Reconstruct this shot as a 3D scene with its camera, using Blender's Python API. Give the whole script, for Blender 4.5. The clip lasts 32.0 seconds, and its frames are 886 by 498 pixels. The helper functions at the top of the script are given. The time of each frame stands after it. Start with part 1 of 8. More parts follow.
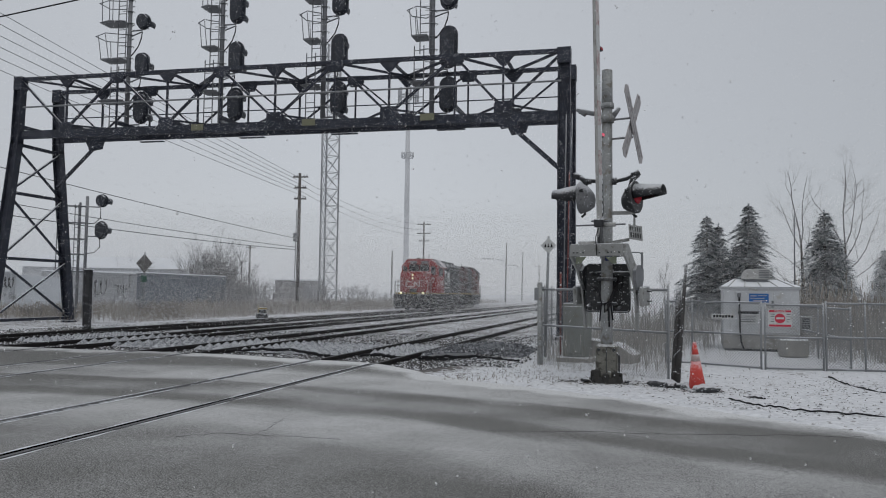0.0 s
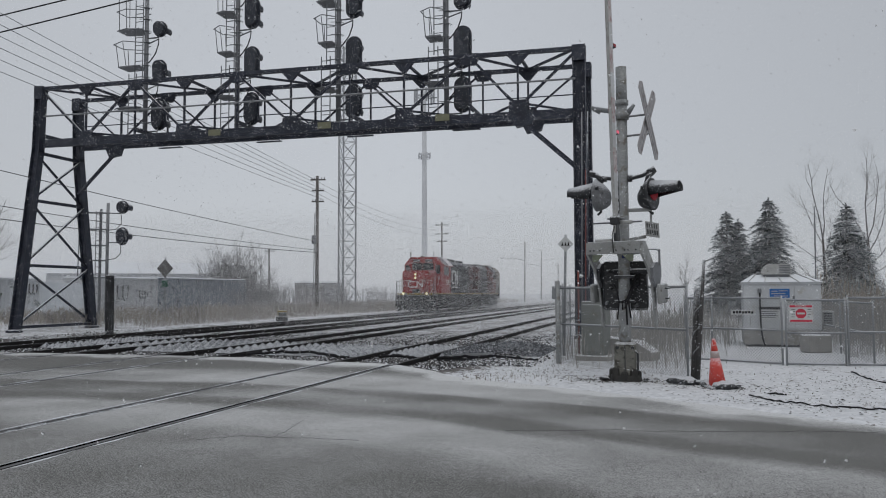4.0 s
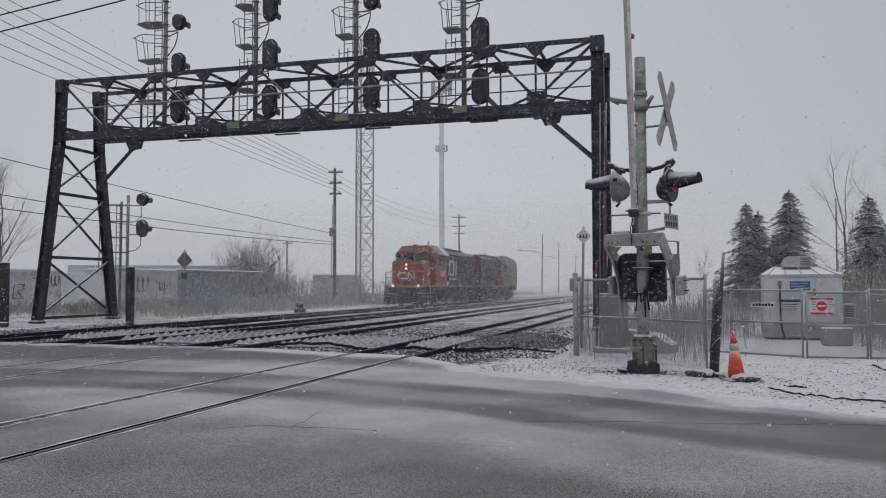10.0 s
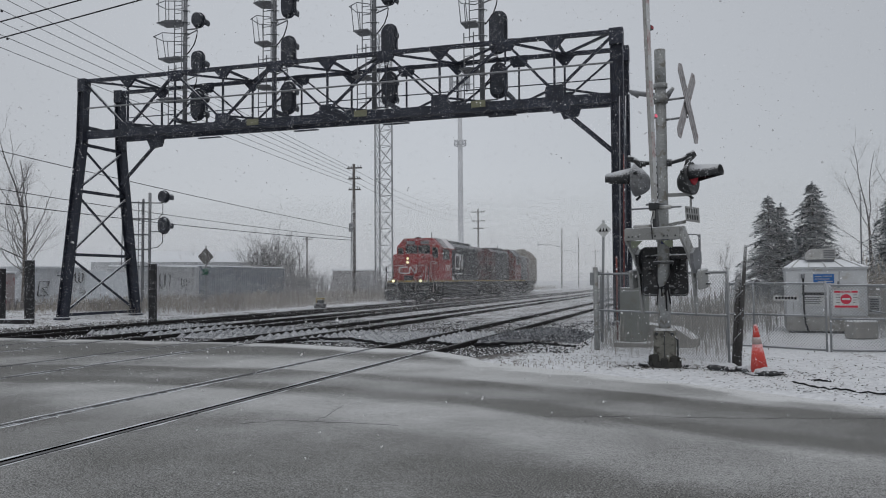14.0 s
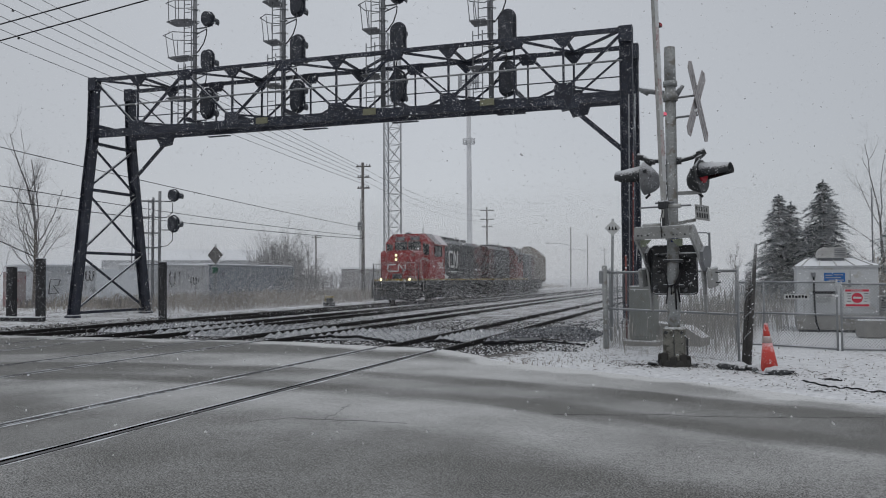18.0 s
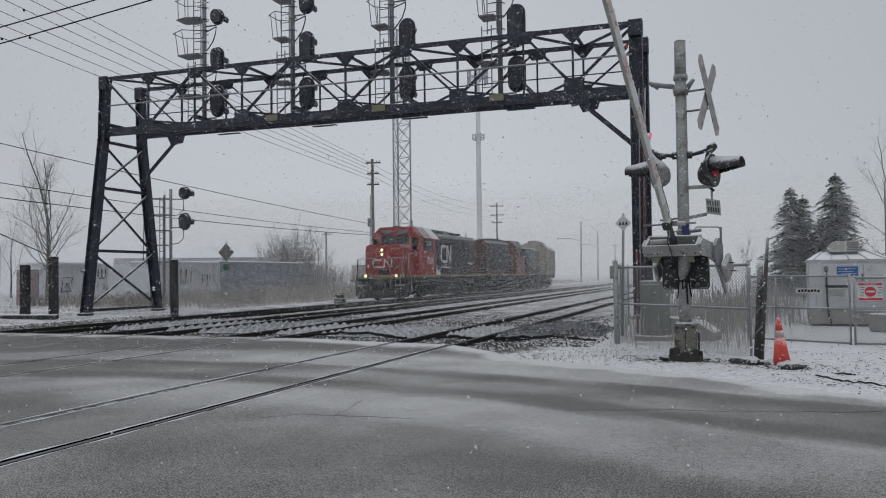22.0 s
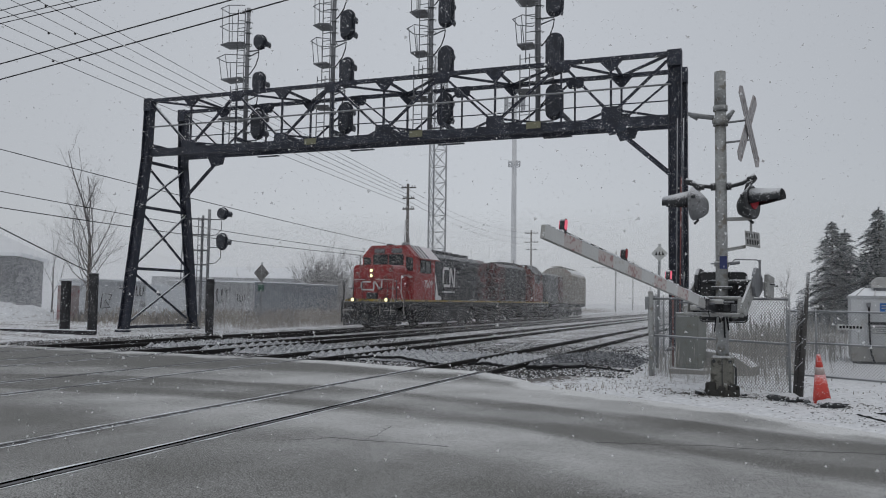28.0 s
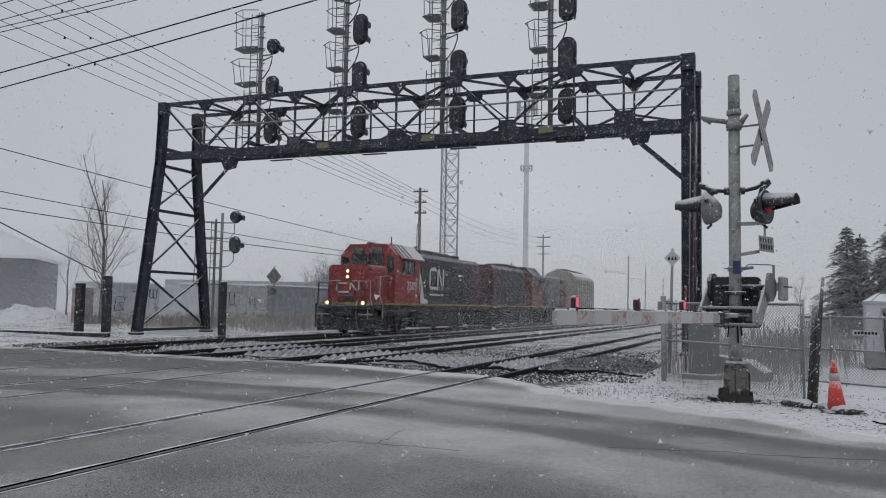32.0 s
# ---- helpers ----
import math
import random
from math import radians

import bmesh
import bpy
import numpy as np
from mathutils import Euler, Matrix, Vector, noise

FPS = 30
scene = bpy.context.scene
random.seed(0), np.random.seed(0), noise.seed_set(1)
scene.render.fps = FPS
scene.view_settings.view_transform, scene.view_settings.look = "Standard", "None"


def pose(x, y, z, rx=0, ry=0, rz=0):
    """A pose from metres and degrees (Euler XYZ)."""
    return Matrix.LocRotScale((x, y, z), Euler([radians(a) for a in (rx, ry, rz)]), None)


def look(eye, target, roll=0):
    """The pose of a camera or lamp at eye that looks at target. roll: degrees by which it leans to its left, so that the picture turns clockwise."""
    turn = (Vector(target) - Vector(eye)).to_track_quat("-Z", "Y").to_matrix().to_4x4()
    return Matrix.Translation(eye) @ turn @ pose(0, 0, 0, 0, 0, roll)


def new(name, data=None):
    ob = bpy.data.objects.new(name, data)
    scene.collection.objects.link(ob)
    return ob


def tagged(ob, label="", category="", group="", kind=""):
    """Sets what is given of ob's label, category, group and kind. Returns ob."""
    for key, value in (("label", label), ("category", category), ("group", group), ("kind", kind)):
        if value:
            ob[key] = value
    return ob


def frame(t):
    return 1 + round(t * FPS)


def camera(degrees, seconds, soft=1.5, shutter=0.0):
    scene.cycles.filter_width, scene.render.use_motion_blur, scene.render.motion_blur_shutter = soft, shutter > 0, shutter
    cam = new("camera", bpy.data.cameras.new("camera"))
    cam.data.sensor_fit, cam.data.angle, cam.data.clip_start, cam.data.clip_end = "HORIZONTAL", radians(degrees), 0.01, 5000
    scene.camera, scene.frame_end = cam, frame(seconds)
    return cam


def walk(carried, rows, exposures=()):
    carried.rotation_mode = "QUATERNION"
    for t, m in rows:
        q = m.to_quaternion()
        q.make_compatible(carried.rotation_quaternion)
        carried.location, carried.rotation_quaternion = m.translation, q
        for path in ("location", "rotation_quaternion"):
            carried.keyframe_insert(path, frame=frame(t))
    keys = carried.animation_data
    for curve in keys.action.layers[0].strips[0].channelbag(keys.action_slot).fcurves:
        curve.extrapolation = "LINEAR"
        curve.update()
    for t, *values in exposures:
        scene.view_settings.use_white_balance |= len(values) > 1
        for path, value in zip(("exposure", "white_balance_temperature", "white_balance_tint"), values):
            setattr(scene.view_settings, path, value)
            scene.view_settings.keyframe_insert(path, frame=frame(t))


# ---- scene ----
# seconds; the eye in metres; the turn to the left of the tracks, the tilt upward and the roll in degrees
PATH = [
    (0, -0.031, 0.014, 1.415, 14.370, 3.237, 0.720),
    (0.5, 0.012, 0.027, 1.411, 14.459, 3.289, 0.668),
    (1, 0.024, 0.030, 1.418, 14.740, 3.297, 0.549),
    (1.5, 0.021, 0.020, 1.413, 14.886, 3.315, 0.391),
    (2, 0.012, 0.014, 1.416, 15.054, 3.284, 0.102),
    (2.5, 0.010, 0.007, 1.414, 15.295, 3.296, -0.155),
    (3, 0.013, 0.003, 1.420, 15.555, 3.266, -0.303),
    (3.5, 0.011, 0.004, 1.419, 15.705, 3.248, -0.155),
    (5.5, 0.013, 0.016, 1.417, 15.881, 3.139, -0.424),
    (6, 0.012, 0.015, 1.413, 15.839, 3.053, -0.577),
    (6.5, 0.011, 0.020, 1.413, 15.827, 2.946, -0.564),
    (7, 0.008, 0.021, 1.411, 15.843, 2.876, -0.595),
    (7.5, 0.009, 0.020, 1.411, 15.952, 2.870, -0.455),
    (8, 0.011, 0.023, 1.408, 16.144, 2.917, -0.409),
    (8.5, 0.016, 0.010, 1.409, 16.352, 2.876, -0.621),
    (9, 0.015, 0.002, 1.409, 16.504, 2.748, -0.797),
    (9.5, 0.012, -0.004, 1.411, 16.766, 2.736, -0.435),
    (10, 0.007, -0.004, 1.406, 16.979, 2.695, -0.068),
    (10.5, 0.003, -0.006, 1.413, 17.501, 2.622, 0.594),
    (11, 0.001, -0.001, 1.408, 17.903, 2.595, 0.682),
    (11.5, -0.001, -0.003, 1.408, 17.940, 2.589, 0.545),
    (12, -0.002, -0.001, 1.413, 17.958, 2.541, 0.397),
    (12.5, -0.005, -0.002, 1.410, 18.027, 2.506, 0.227),
    (13, 0.000, -0.000, 1.407, 18.199, 2.436, 0.082),
    (13.5, -0.002, -0.000, 1.410, 18.254, 2.380, -0.028),
    (14, 0.002, -0.006, 1.407, 18.380, 2.329, -0.392),
    (14.5, -0.001, -0.010, 1.409, 18.361, 2.318, -0.429),
    (16.5, -0.002, -0.011, 1.412, 18.494, 2.198, -0.339),
    (17, -0.006, -0.003, 1.405, 18.629, 2.186, -0.276),
    (17.5, -0.007, -0.004, 1.405, 18.820, 2.213, -0.319),
    (18, -0.001, -0.006, 1.404, 19.015, 2.220, -0.344),
    (18.5, -0.002, -0.001, 1.402, 19.126, 2.206, -0.409),
    (19, -0.002, -0.004, 1.405, 19.333, 2.136, -0.451),
    (19.5, -0.004, -0.004, 1.401, 19.396, 2.076, -0.506),
    (20, -0.000, -0.005, 1.405, 19.510, 1.995, -0.670),
    (20.5, -0.004, -0.006, 1.401, 19.589, 1.947, -0.706),
    (21, -0.002, -0.004, 1.407, 19.685, 1.960, -0.743),
    (21.5, -0.005, -0.011, 1.402, 19.796, 1.916, -0.655),
    (22, -0.004, -0.007, 1.403, 19.749, 1.933, -0.652),
    (22.5, -0.007, -0.011, 1.403, 19.760, 1.921, -0.720),
    (23, -0.007, -0.008, 1.400, 19.817, 1.928, -0.776),
    (23.5, -0.007, -0.008, 1.403, 19.828, 1.811, -0.912),
    (24, -0.007, -0.001, 1.397, 19.894, 1.775, -0.634),
    (24.5, -0.009, 0.001, 1.399, 19.877, 1.790, -0.093),
    (25, -0.009, 0.001, 1.399, 19.930, 2.097, 0.204),
    (25.5, -0.014, -0.005, 1.410, 21.132, 3.618, 0.361),
    (27.5, -0.020, -0.002, 1.410, 22.160, 3.761, 0.775),
    (28, -0.013, -0.004, 1.413, 22.206, 3.782, 0.829),
    (28.5, -0.012, 0.004, 1.411, 22.241, 3.791, 0.905),
    (29, -0.011, 0.001, 1.406, 22.213, 3.877, 0.940),
    (29.5, -0.012, -0.009, 1.412, 22.268, 3.938, 0.910),
    (30, -0.015, -0.012, 1.412, 22.520, 4.000, 0.981),
    (30.5, -0.017, -0.014, 1.410, 22.772, 4.115, 1.091),
    (31, -0.017, -0.014, 1.409, 22.828, 4.159, 1.141),
    (31.5, -0.015, -0.013, 1.412, 22.891, 4.139, 1.157),
    (32, -0.013, -0.004, 1.410, 23.078, 4.062, 1.070),
]


def aim(x, y, z, yaw, up, roll):
    return pose(x, y, z) @ pose(0, 0, 0, 0, 0, yaw) @ pose(0, 0, 0, 90 + up) @ pose(0, 0, 0, 0, 0, roll)


cam = camera(58.85, 32.0, soft=1.05)
walk(cam, [(r[0], aim(*r[1:])) for r in PATH])
# ---- light: a closed snow sky, a wide soft sun behind the cloud ----
world = bpy.data.worlds.new("overcast")
scene.world = world
world.use_nodes = True
wn, wl = world.node_tree.nodes, world.node_tree.links
wn.clear()
w_out = wn.new("ShaderNodeOutputWorld")
w_bg = wn.new("ShaderNodeBackground")
w_sky = wn.new("ShaderNodeTexSky")
w_sky.sky_type = "NISHITA"
w_sky.sun_disc = False
w_sky.sun_elevation = radians(28)
w_sky.sun_rotation = radians(200)
w_gain = wn.new("ShaderNodeMix")
w_gain.data_type = "RGBA"
w_gain.blend_type = "MIX"
w_gain.inputs[0].default_value = 0.93
w_cloud = wn.new("ShaderNodeTexCoord")
w_sep = wn.new("ShaderNodeSeparateXYZ")
w_ramp = wn.new("ShaderNodeValToRGB")
w_ramp.color_ramp.elements[0].position = 0.0
w_ramp.color_ramp.elements[0].color = (5.5, 5.71, 6.09, 1)
w_ramp.color_ramp.elements[1].position = 0.6
w_ramp.color_ramp.elements[1].color = (5.4, 5.68, 6.09, 1)
wl.new(w_cloud.outputs["Generated"], w_sep.inputs[0])
wl.new(w_sep.outputs[2], w_ramp.inputs[0])
wl.new(w_sky.outputs[0], w_gain.inputs[6])
wl.new(w_ramp.outputs[0], w_gain.inputs[7])
w_span = wn.new("ShaderNodeMapRange")
w_span.inputs[1].default_value, w_span.inputs[2].default_value = -1.0, 1.0
wl.new(w_sep.outputs[0], w_span.inputs[0])
w_side = wn.new("ShaderNodeValToRGB")
w_side.color_ramp.elements[0].position, w_side.color_ramp.elements[0].color = 0.08, (0.9, 0.9, 0.9, 1)
w_side.color_ramp.elements[1].position, w_side.color_ramp.elements[1].color = 0.7, (0.8, 0.8, 0.8, 1)
for w_at, w_val in ((0.2, 1.0), (0.34, 1.04)):
    w_el = w_side.color_ramp.elements.new(w_at)
    w_el.color = (w_val, w_val, w_val, 1)
wl.new(w_span.outputs[0], w_side.inputs[0])
w_tone = wn.new("ShaderNodeVectorMath")
w_tone.operation = "SCALE"
wl.new(w_gain.outputs[2], w_tone.inputs[0])
wl.new(w_side.outputs[0], w_tone.inputs["Scale"])
wl.new(w_tone.outputs[0], w_bg.inputs[0])
w_bg.inputs[1].default_value = 0.095
wl.new(w_bg.outputs[0], w_out.inputs[0])

sun_data = bpy.data.lights.new("sun", "SUN")
sun_data.energy, sun_data.angle, sun_data.color = 0.5, radians(40), (1.0, 0.97, 0.93)
sun = new("sun", sun_data)
sun.matrix_world = look((20, -30, 60), (0, 0, 0))


# ---- materials ----
def material(name, color, rough=0.7, metal=0.0, vary=0.25, scale=6.0, fine=60.0, bump=0.15, snow=0.0, snow_low=0.55,
             second=None, second_amount=0.0, flecks=0.0, fleck_size=16.0, spec=0.5):
    """A painted or raw surface: two scales of noise in the colour, fine relief, and fresh snow lying on what faces up."""
    m = bpy.data.materials.new(name)
    m.use_nodes = True
    n, l = m.node_tree.nodes, m.node_tree.links
    b = n["Principled BSDF"]
    b.inputs["Metallic"].default_value = metal
    b.inputs["Specular IOR Level"].default_value = spec
    geo = n.new("ShaderNodeTexCoord")
    big = n.new("ShaderNodeTexNoise")
    big.inputs["Scale"].default_value, big.inputs["Detail"].default_value = scale, 5
    small = n.new("ShaderNodeTexNoise")
    small.inputs["Scale"].default_value, small.inputs["Detail"].default_value = fine, 3
    l.new(geo.outputs["Object"], big.inputs["Vector"])
    l.new(geo.outputs["Object"], small.inputs["Vector"])
    mixed = n.new("ShaderNodeMath")
    mixed.operation = "ADD"
    l.new(big.outputs[0], mixed.inputs[0])
    l.new(small.outputs[0], mixed.inputs[1])
    span = n.new("ShaderNodeMapRange")
    span.inputs[1].default_value, span.inputs[2].default_value = 0.7, 1.3
    span.inputs[3].default_value, span.inputs[4].default_value = 1 - vary, 1 + vary
    l.new(mixed.outputs[0], span.inputs[0])
    tint = n.new("ShaderNodeVectorMath")
    tint.operation = "SCALE"
    tint.inputs[0].default_value = color
    l.new(span.outputs[0], tint.inputs["Scale"])
    col = tint.outputs[0]
    if second:
        spot = n.new("ShaderNodeTexNoise")
        spot.inputs["Scale"].default_value, spot.inputs["Detail"].default_value = scale * 2.3, 8
        l.new(geo.outputs["Object"], spot.inputs["Vector"])
        cut = n.new("ShaderNodeMapRange")
        cut.inputs[1].default_value, cut.inputs[2].default_value = 0.62 - 0.3 * second_amount, 0.72 - 0.3 * second_amount
        l.new(spot.outputs[0], cut.inputs[0])
        worn = n.new("ShaderNodeMix")
        worn.data_type = "RGBA"
        l.new(cut.outputs[0], worn.inputs[0])
        l.new(col, worn.inputs[6])
        worn.inputs[7].default_value = (*second, 1)
        col = worn.outputs[2]
    if snow > 0:
        nor = n.new("ShaderNodeNewGeometry")
        sep = n.new("ShaderNodeSeparateXYZ")
        l.new(nor.outputs["Normal"], sep.inputs[0])
        add = n.new("ShaderNodeMath")
        add.operation = "MULTIPLY_ADD"
        l.new(small.outputs[0], add.inputs[0])
        add.inputs[1].default_value = 0.9
        l.new(sep.outputs[2], add.inputs[2])
        cap = n.new("ShaderNodeMapRange")
        cap.inputs[1].default_value, cap.inputs[2].default_value = snow_low + 0.35, snow_low + 0.65
        cap.inputs[4].default_value = snow
        l.new(add.outputs[0], cap.inputs[0])
        white = n.new("ShaderNodeMix")
        white.data_type = "RGBA"
        l.new(cap.outputs[0], white.inputs[0])
        l.new(col, white.inputs[6])
        white.inputs[7].default_value = (0.82, 0.84, 0.87, 1)
        col = white.outputs[2]
    if flecks > 0:
        dots = n.new("ShaderNodeTexVoronoi")
        dots.inputs["Scale"].default_value = fleck_size
        l.new(geo.outputs["Object"], dots.inputs["Vector"])
        pick = n.new("ShaderNodeSeparateColor")
        l.new(dots.outputs["Color"], pick.inputs[0])
        size = n.new("ShaderNodeMath")
        size.operation = "MULTIPLY_ADD"
        l.new(pick.outputs[0], size.inputs[0])
        size.inputs[1].default_value = -0.5
        l.new(dots.outputs["Distance"], size.inputs[2])
        patchy = n.new("ShaderNodeMath")
        patchy.operation = "MULTIPLY_ADD"
        l.new(big.outputs[0], patchy.inputs[0])
        patchy.inputs[1].default_value = -0.7
        l.new(size.outputs[0], patchy.inputs[2])
        size = n.new("ShaderNodeMath")
        l.new(patchy.outputs[0], size.inputs[0])
        size.inputs[1].default_value = 0.35
        cut2 = n.new("ShaderNodeMapRange")
        cut2.inputs[1].default_value, cut2.inputs[2].default_value = -0.3 + 0.3 * flecks, -0.2 + 0.3 * flecks
        cut2.inputs[3].default_value, cut2.inputs[4].default_value = 0.9, 0.0
        l.new(size.outputs[0], cut2.inputs[0])
        stuck = n.new("ShaderNodeMix")
        stuck.data_type = "RGBA"
        l.new(cut2.outputs[0], stuck.inputs[0])
        l.new(col, stuck.inputs[6])
        stuck.inputs[7].default_value = (0.78, 0.8, 0.84, 1)
        col = stuck.outputs[2]
    l.new(col, b.inputs["Base Color"])
    rr = n.new("ShaderNodeMapRange")
    rr.inputs[3].default_value, rr.inputs[4].default_value = max(rough - 0.12, 0.02), min(rough + 0.12, 1)
    l.new(big.outputs[0], rr.inputs[0])
    l.new(rr.outputs[0], b.inputs["Roughness"])
    if bump > 0:
        bp = n.new("ShaderNodeBump")
        bp.inputs["Strength"].default_value, bp.inputs["Distance"].default_value = bump, 0.01
        l.new(small.outputs[0], bp.inputs["Height"])
        l.new(bp.outputs[0], b.inputs["Normal"])
    return m


def glow(name, color, strength):
    m = bpy.data.materials.new(name)
    m.use_nodes = True
    b = m.node_tree.nodes["Principled BSDF"]
    b.inputs["Base Color"].default_value = (*[min(c, 1.0) for c in color], 1)
    b.inputs["Emission Color"].default_value = (*color, 1)
    b.inputs["Emission Strength"].default_value = strength
    return m


def simple(name, color, rough=0.5, metal=0.0):
    return material(name, color, rough, metal, vary=0.12, bump=0.05)


M_STEEL = material("black_painted_steel", (0.015, 0.019, 0.034), 0.62, 0.0, 0.4, 3, 40, 0.25, snow=0.8, snow_low=0.6, second=(0.026, 0.032, 0.052), second_amount=0.15, flecks=0.26, fleck_size=44)
M_SIGNAL = material("black_signal_enamel", (0.018, 0.022, 0.034), 0.55, 0.0, 0.3, 5, 50, 0.15, snow=0.7, snow_low=0.5, second=(0.05, 0.055, 0.07), second_amount=0.1, flecks=0.22, fleck_size=44)
M_GALV = material("galvanised_steel", (0.24, 0.25, 0.26), 0.6, 0.2, 0.2, 5, 60, 0.12, snow=0.7, snow_low=0.6)
# far steelwork: distance haze put into a paler base colour
M_GALV_FAR = material("haze_paled_galvanised_steel", (0.36, 0.37, 0.39), 0.65, 0.1, 0.15, 1, 20, 0.05)
M_MAST = material("aluminium_paint", (0.3, 0.31, 0.31), 0.55, 0.1, 0.25, 4, 40, 0.08, snow=0.4, snow_low=0.8, second=(0.19, 0.18, 0.16), second_amount=0.3, flecks=0.1, fleck_size=30)
M_GALV_POLE = material("dull_galvanised_mast", (0.19, 0.197, 0.21), 0.55, 0.3, 0.25, 4, 60, 0.12, snow=0.4, snow_low=0.6)
M_DARKBOX = material("dark_case_paint", (0.028, 0.03, 0.033), 0.5, 0.0, 0.3, 5, 60, 0.12, snow=0.7, snow_low=0.5, second=(0.12, 0.12, 0.12), second_amount=0.12, flecks=0.2, fleck_size=30)
M_WHITE = material("weathered_white_sheet", (0.56, 0.57, 0.57), 0.5, 0.0, 0.1, 3, 50, 0.06, second=(0.42, 0.4, 0.37), second_amount=0.12)
M_BUCK = material("dirty_crossbuck_sheet", (0.36, 0.34, 0.345), 0.6, 0.0, 0.2, 5, 50, 0.06, second=(0.2, 0.17, 0.165), second_amount=0.25)
M_REDPAINT = material("faded_red_sheeting", (0.34, 0.2, 0.2), 0.5, 0.0, 0.2, 9, 60, 0.05, second=(0.52, 0.48, 0.47), second_amount=0.75)
M_RAIL = material("rail_steel_side", (0.03, 0.028, 0.028), 0.7, 0.2, 0.3, 6, 80, 0.2, spec=0.2)
M_RAILHEAD = material("worn_rail_head", (0.12, 0.12, 0.125), 0.55, 0.2, 0.3, 4, 60, 0.05, spec=0.3)
M_TIE = material("old_creosoted_timber", (0.035, 0.032, 0.031), 0.9, 0.0, 0.35, 5, 60, 0.3, snow=0.85, snow_low=0.55)
# rubber plate blackened to paint the shade between its spikes
M_RUBBER_SHADE = material("rubber_plate_shade_black", (0.02, 0.021, 0.024), 0.7, 0.0, 0.3, 4, 50, 0.2, snow=0.5, snow_low=0.75)
M_SPIKE = material("grey_rubber_spikes_frosted", (0.085, 0.09, 0.1), 0.85, 0.0, 0.5, 2, 30, 0.1, snow=0.6, snow_low=0.62, spec=0.2)
M_TIMBER = material("weathered_pole_timber", (0.13, 0.12, 0.115), 0.9, 0.0, 0.3, 3, 40, 0.3)
M_CREO = material("black_creosoted_post", (0.023, 0.023, 0.026), 0.85, 0.0, 0.35, 4, 60, 0.3, snow=0.9, snow_low=0.5, flecks=0.3, fleck_size=24)
M_CONC = material("rough_concrete", (0.3, 0.29, 0.27), 0.9, 0.0, 0.2, 4, 60, 0.25, snow=0.8, snow_low=0.5)
# near-black colour for the shade of a groove that isn't cut
M_GROOVE_SHADE = material("black_groove_shade", (0.004, 0.004, 0.004), 1.0, 0.0, 0.2, 4, 40, 0.0, spec=0.0)
M_SLUSH = material("slush_filled_groove", (0.13, 0.13, 0.135), 0.9, 0.0, 0.5, 3, 40, 0.1, second=(0.4, 0.41, 0.43), second_amount=0.4, spec=0.1)
M_WIRE = material("black_cable", (0.02, 0.02, 0.022), 0.7, 0.0, 0.2, 4, 40, 0.0, spec=0.2)
M_CONDUIT = material("orange_conduit", (0.2, 0.055, 0.045), 0.6, 0.0, 0.2, 4, 40, 0.1, flecks=0.4, fleck_size=14)


# ---- building helpers ----
def thing(name, at, label, category, group="", kind=""):
    ob = new(name)
    ob.empty_display_size = 0.2
    ob.matrix_basis = at if isinstance(at, Matrix) else pose(*at)
    return tagged(ob, label, category, group, kind)


def part(name, bm, mat, parent, label="", smooth=False, kind=""):
    """Links a bmesh as one mesh object under a thing or a part."""
    me = bpy.data.meshes.new(name)
    bmesh.ops.recalc_face_normals(bm, faces=bm.faces)
    bm.to_mesh(me)
    bm.free()
    for m in mat if isinstance(mat, (list, tuple)) else (mat,):
        me.materials.append(m)
    if smooth:
        for p in me.polygons:
            p.use_smooth = True
    ob = new(name, me)
    ob.parent = parent
    return tagged(ob, label, kind=kind)


def lone(name, bm, mat, label, category, group="", kind="", smooth=False):
    """A thing that is one mesh."""
    ob = part(name, bm, mat, None, label, smooth)
    return tagged(ob, "", category, group, kind)


def frame_of(a, b, up=(0, 0, 1)):
    a, b = Vector(a), Vector(b)
    z = (b - a).normalized()
    u = Vector(up)
    if abs(z.dot(u)) > 0.98:
        u = Vector((0, 1, 0))
    x = u.cross(z).normalized()
    return a, b, x, z.cross(x).normalized()


def bar(bm, a, b, w, h, up=(0, 0, 1), bevel=0.0, mi=0):
    """A square bar from a to b; w across, h along up."""
    a, b, x, y = frame_of(a, b, up)
    vs = []
    for p in (a, b):
        for s, t in ((-1, -1), (1, -1), (1, 1), (-1, 1)):
            vs.append(bm.verts.new(p + x * (s * w / 2) + y * (t * h / 2)))
    fs = [(0, 1, 2, 3), (7, 6, 5, 4)] + [(i, (i + 1) % 4 + 0, (i + 1) % 4 + 4, i + 4) for i in range(4)]
    made = [bm.faces.new([vs[i] for i in f]) for f in fs]
    for f in made:
        f.material_index = mi
    if bevel:
        edges = {e for f in made for e in f.edges}
        bmesh.ops.bevel(bm, geom=list(edges), offset=bevel, segments=1, affect="EDGES")
    return bm


def box(bm, lo, hi, bevel=0.0, mi=0):
    c = [(l + h) / 2 for l, h in zip(lo, hi)]
    return bar(bm, (c[0], c[1], lo[2]), (c[0], c[1], hi[2]), abs(hi[0] - lo[0]), abs(hi[1] - lo[1]), (0, 1, 0), bevel, mi)


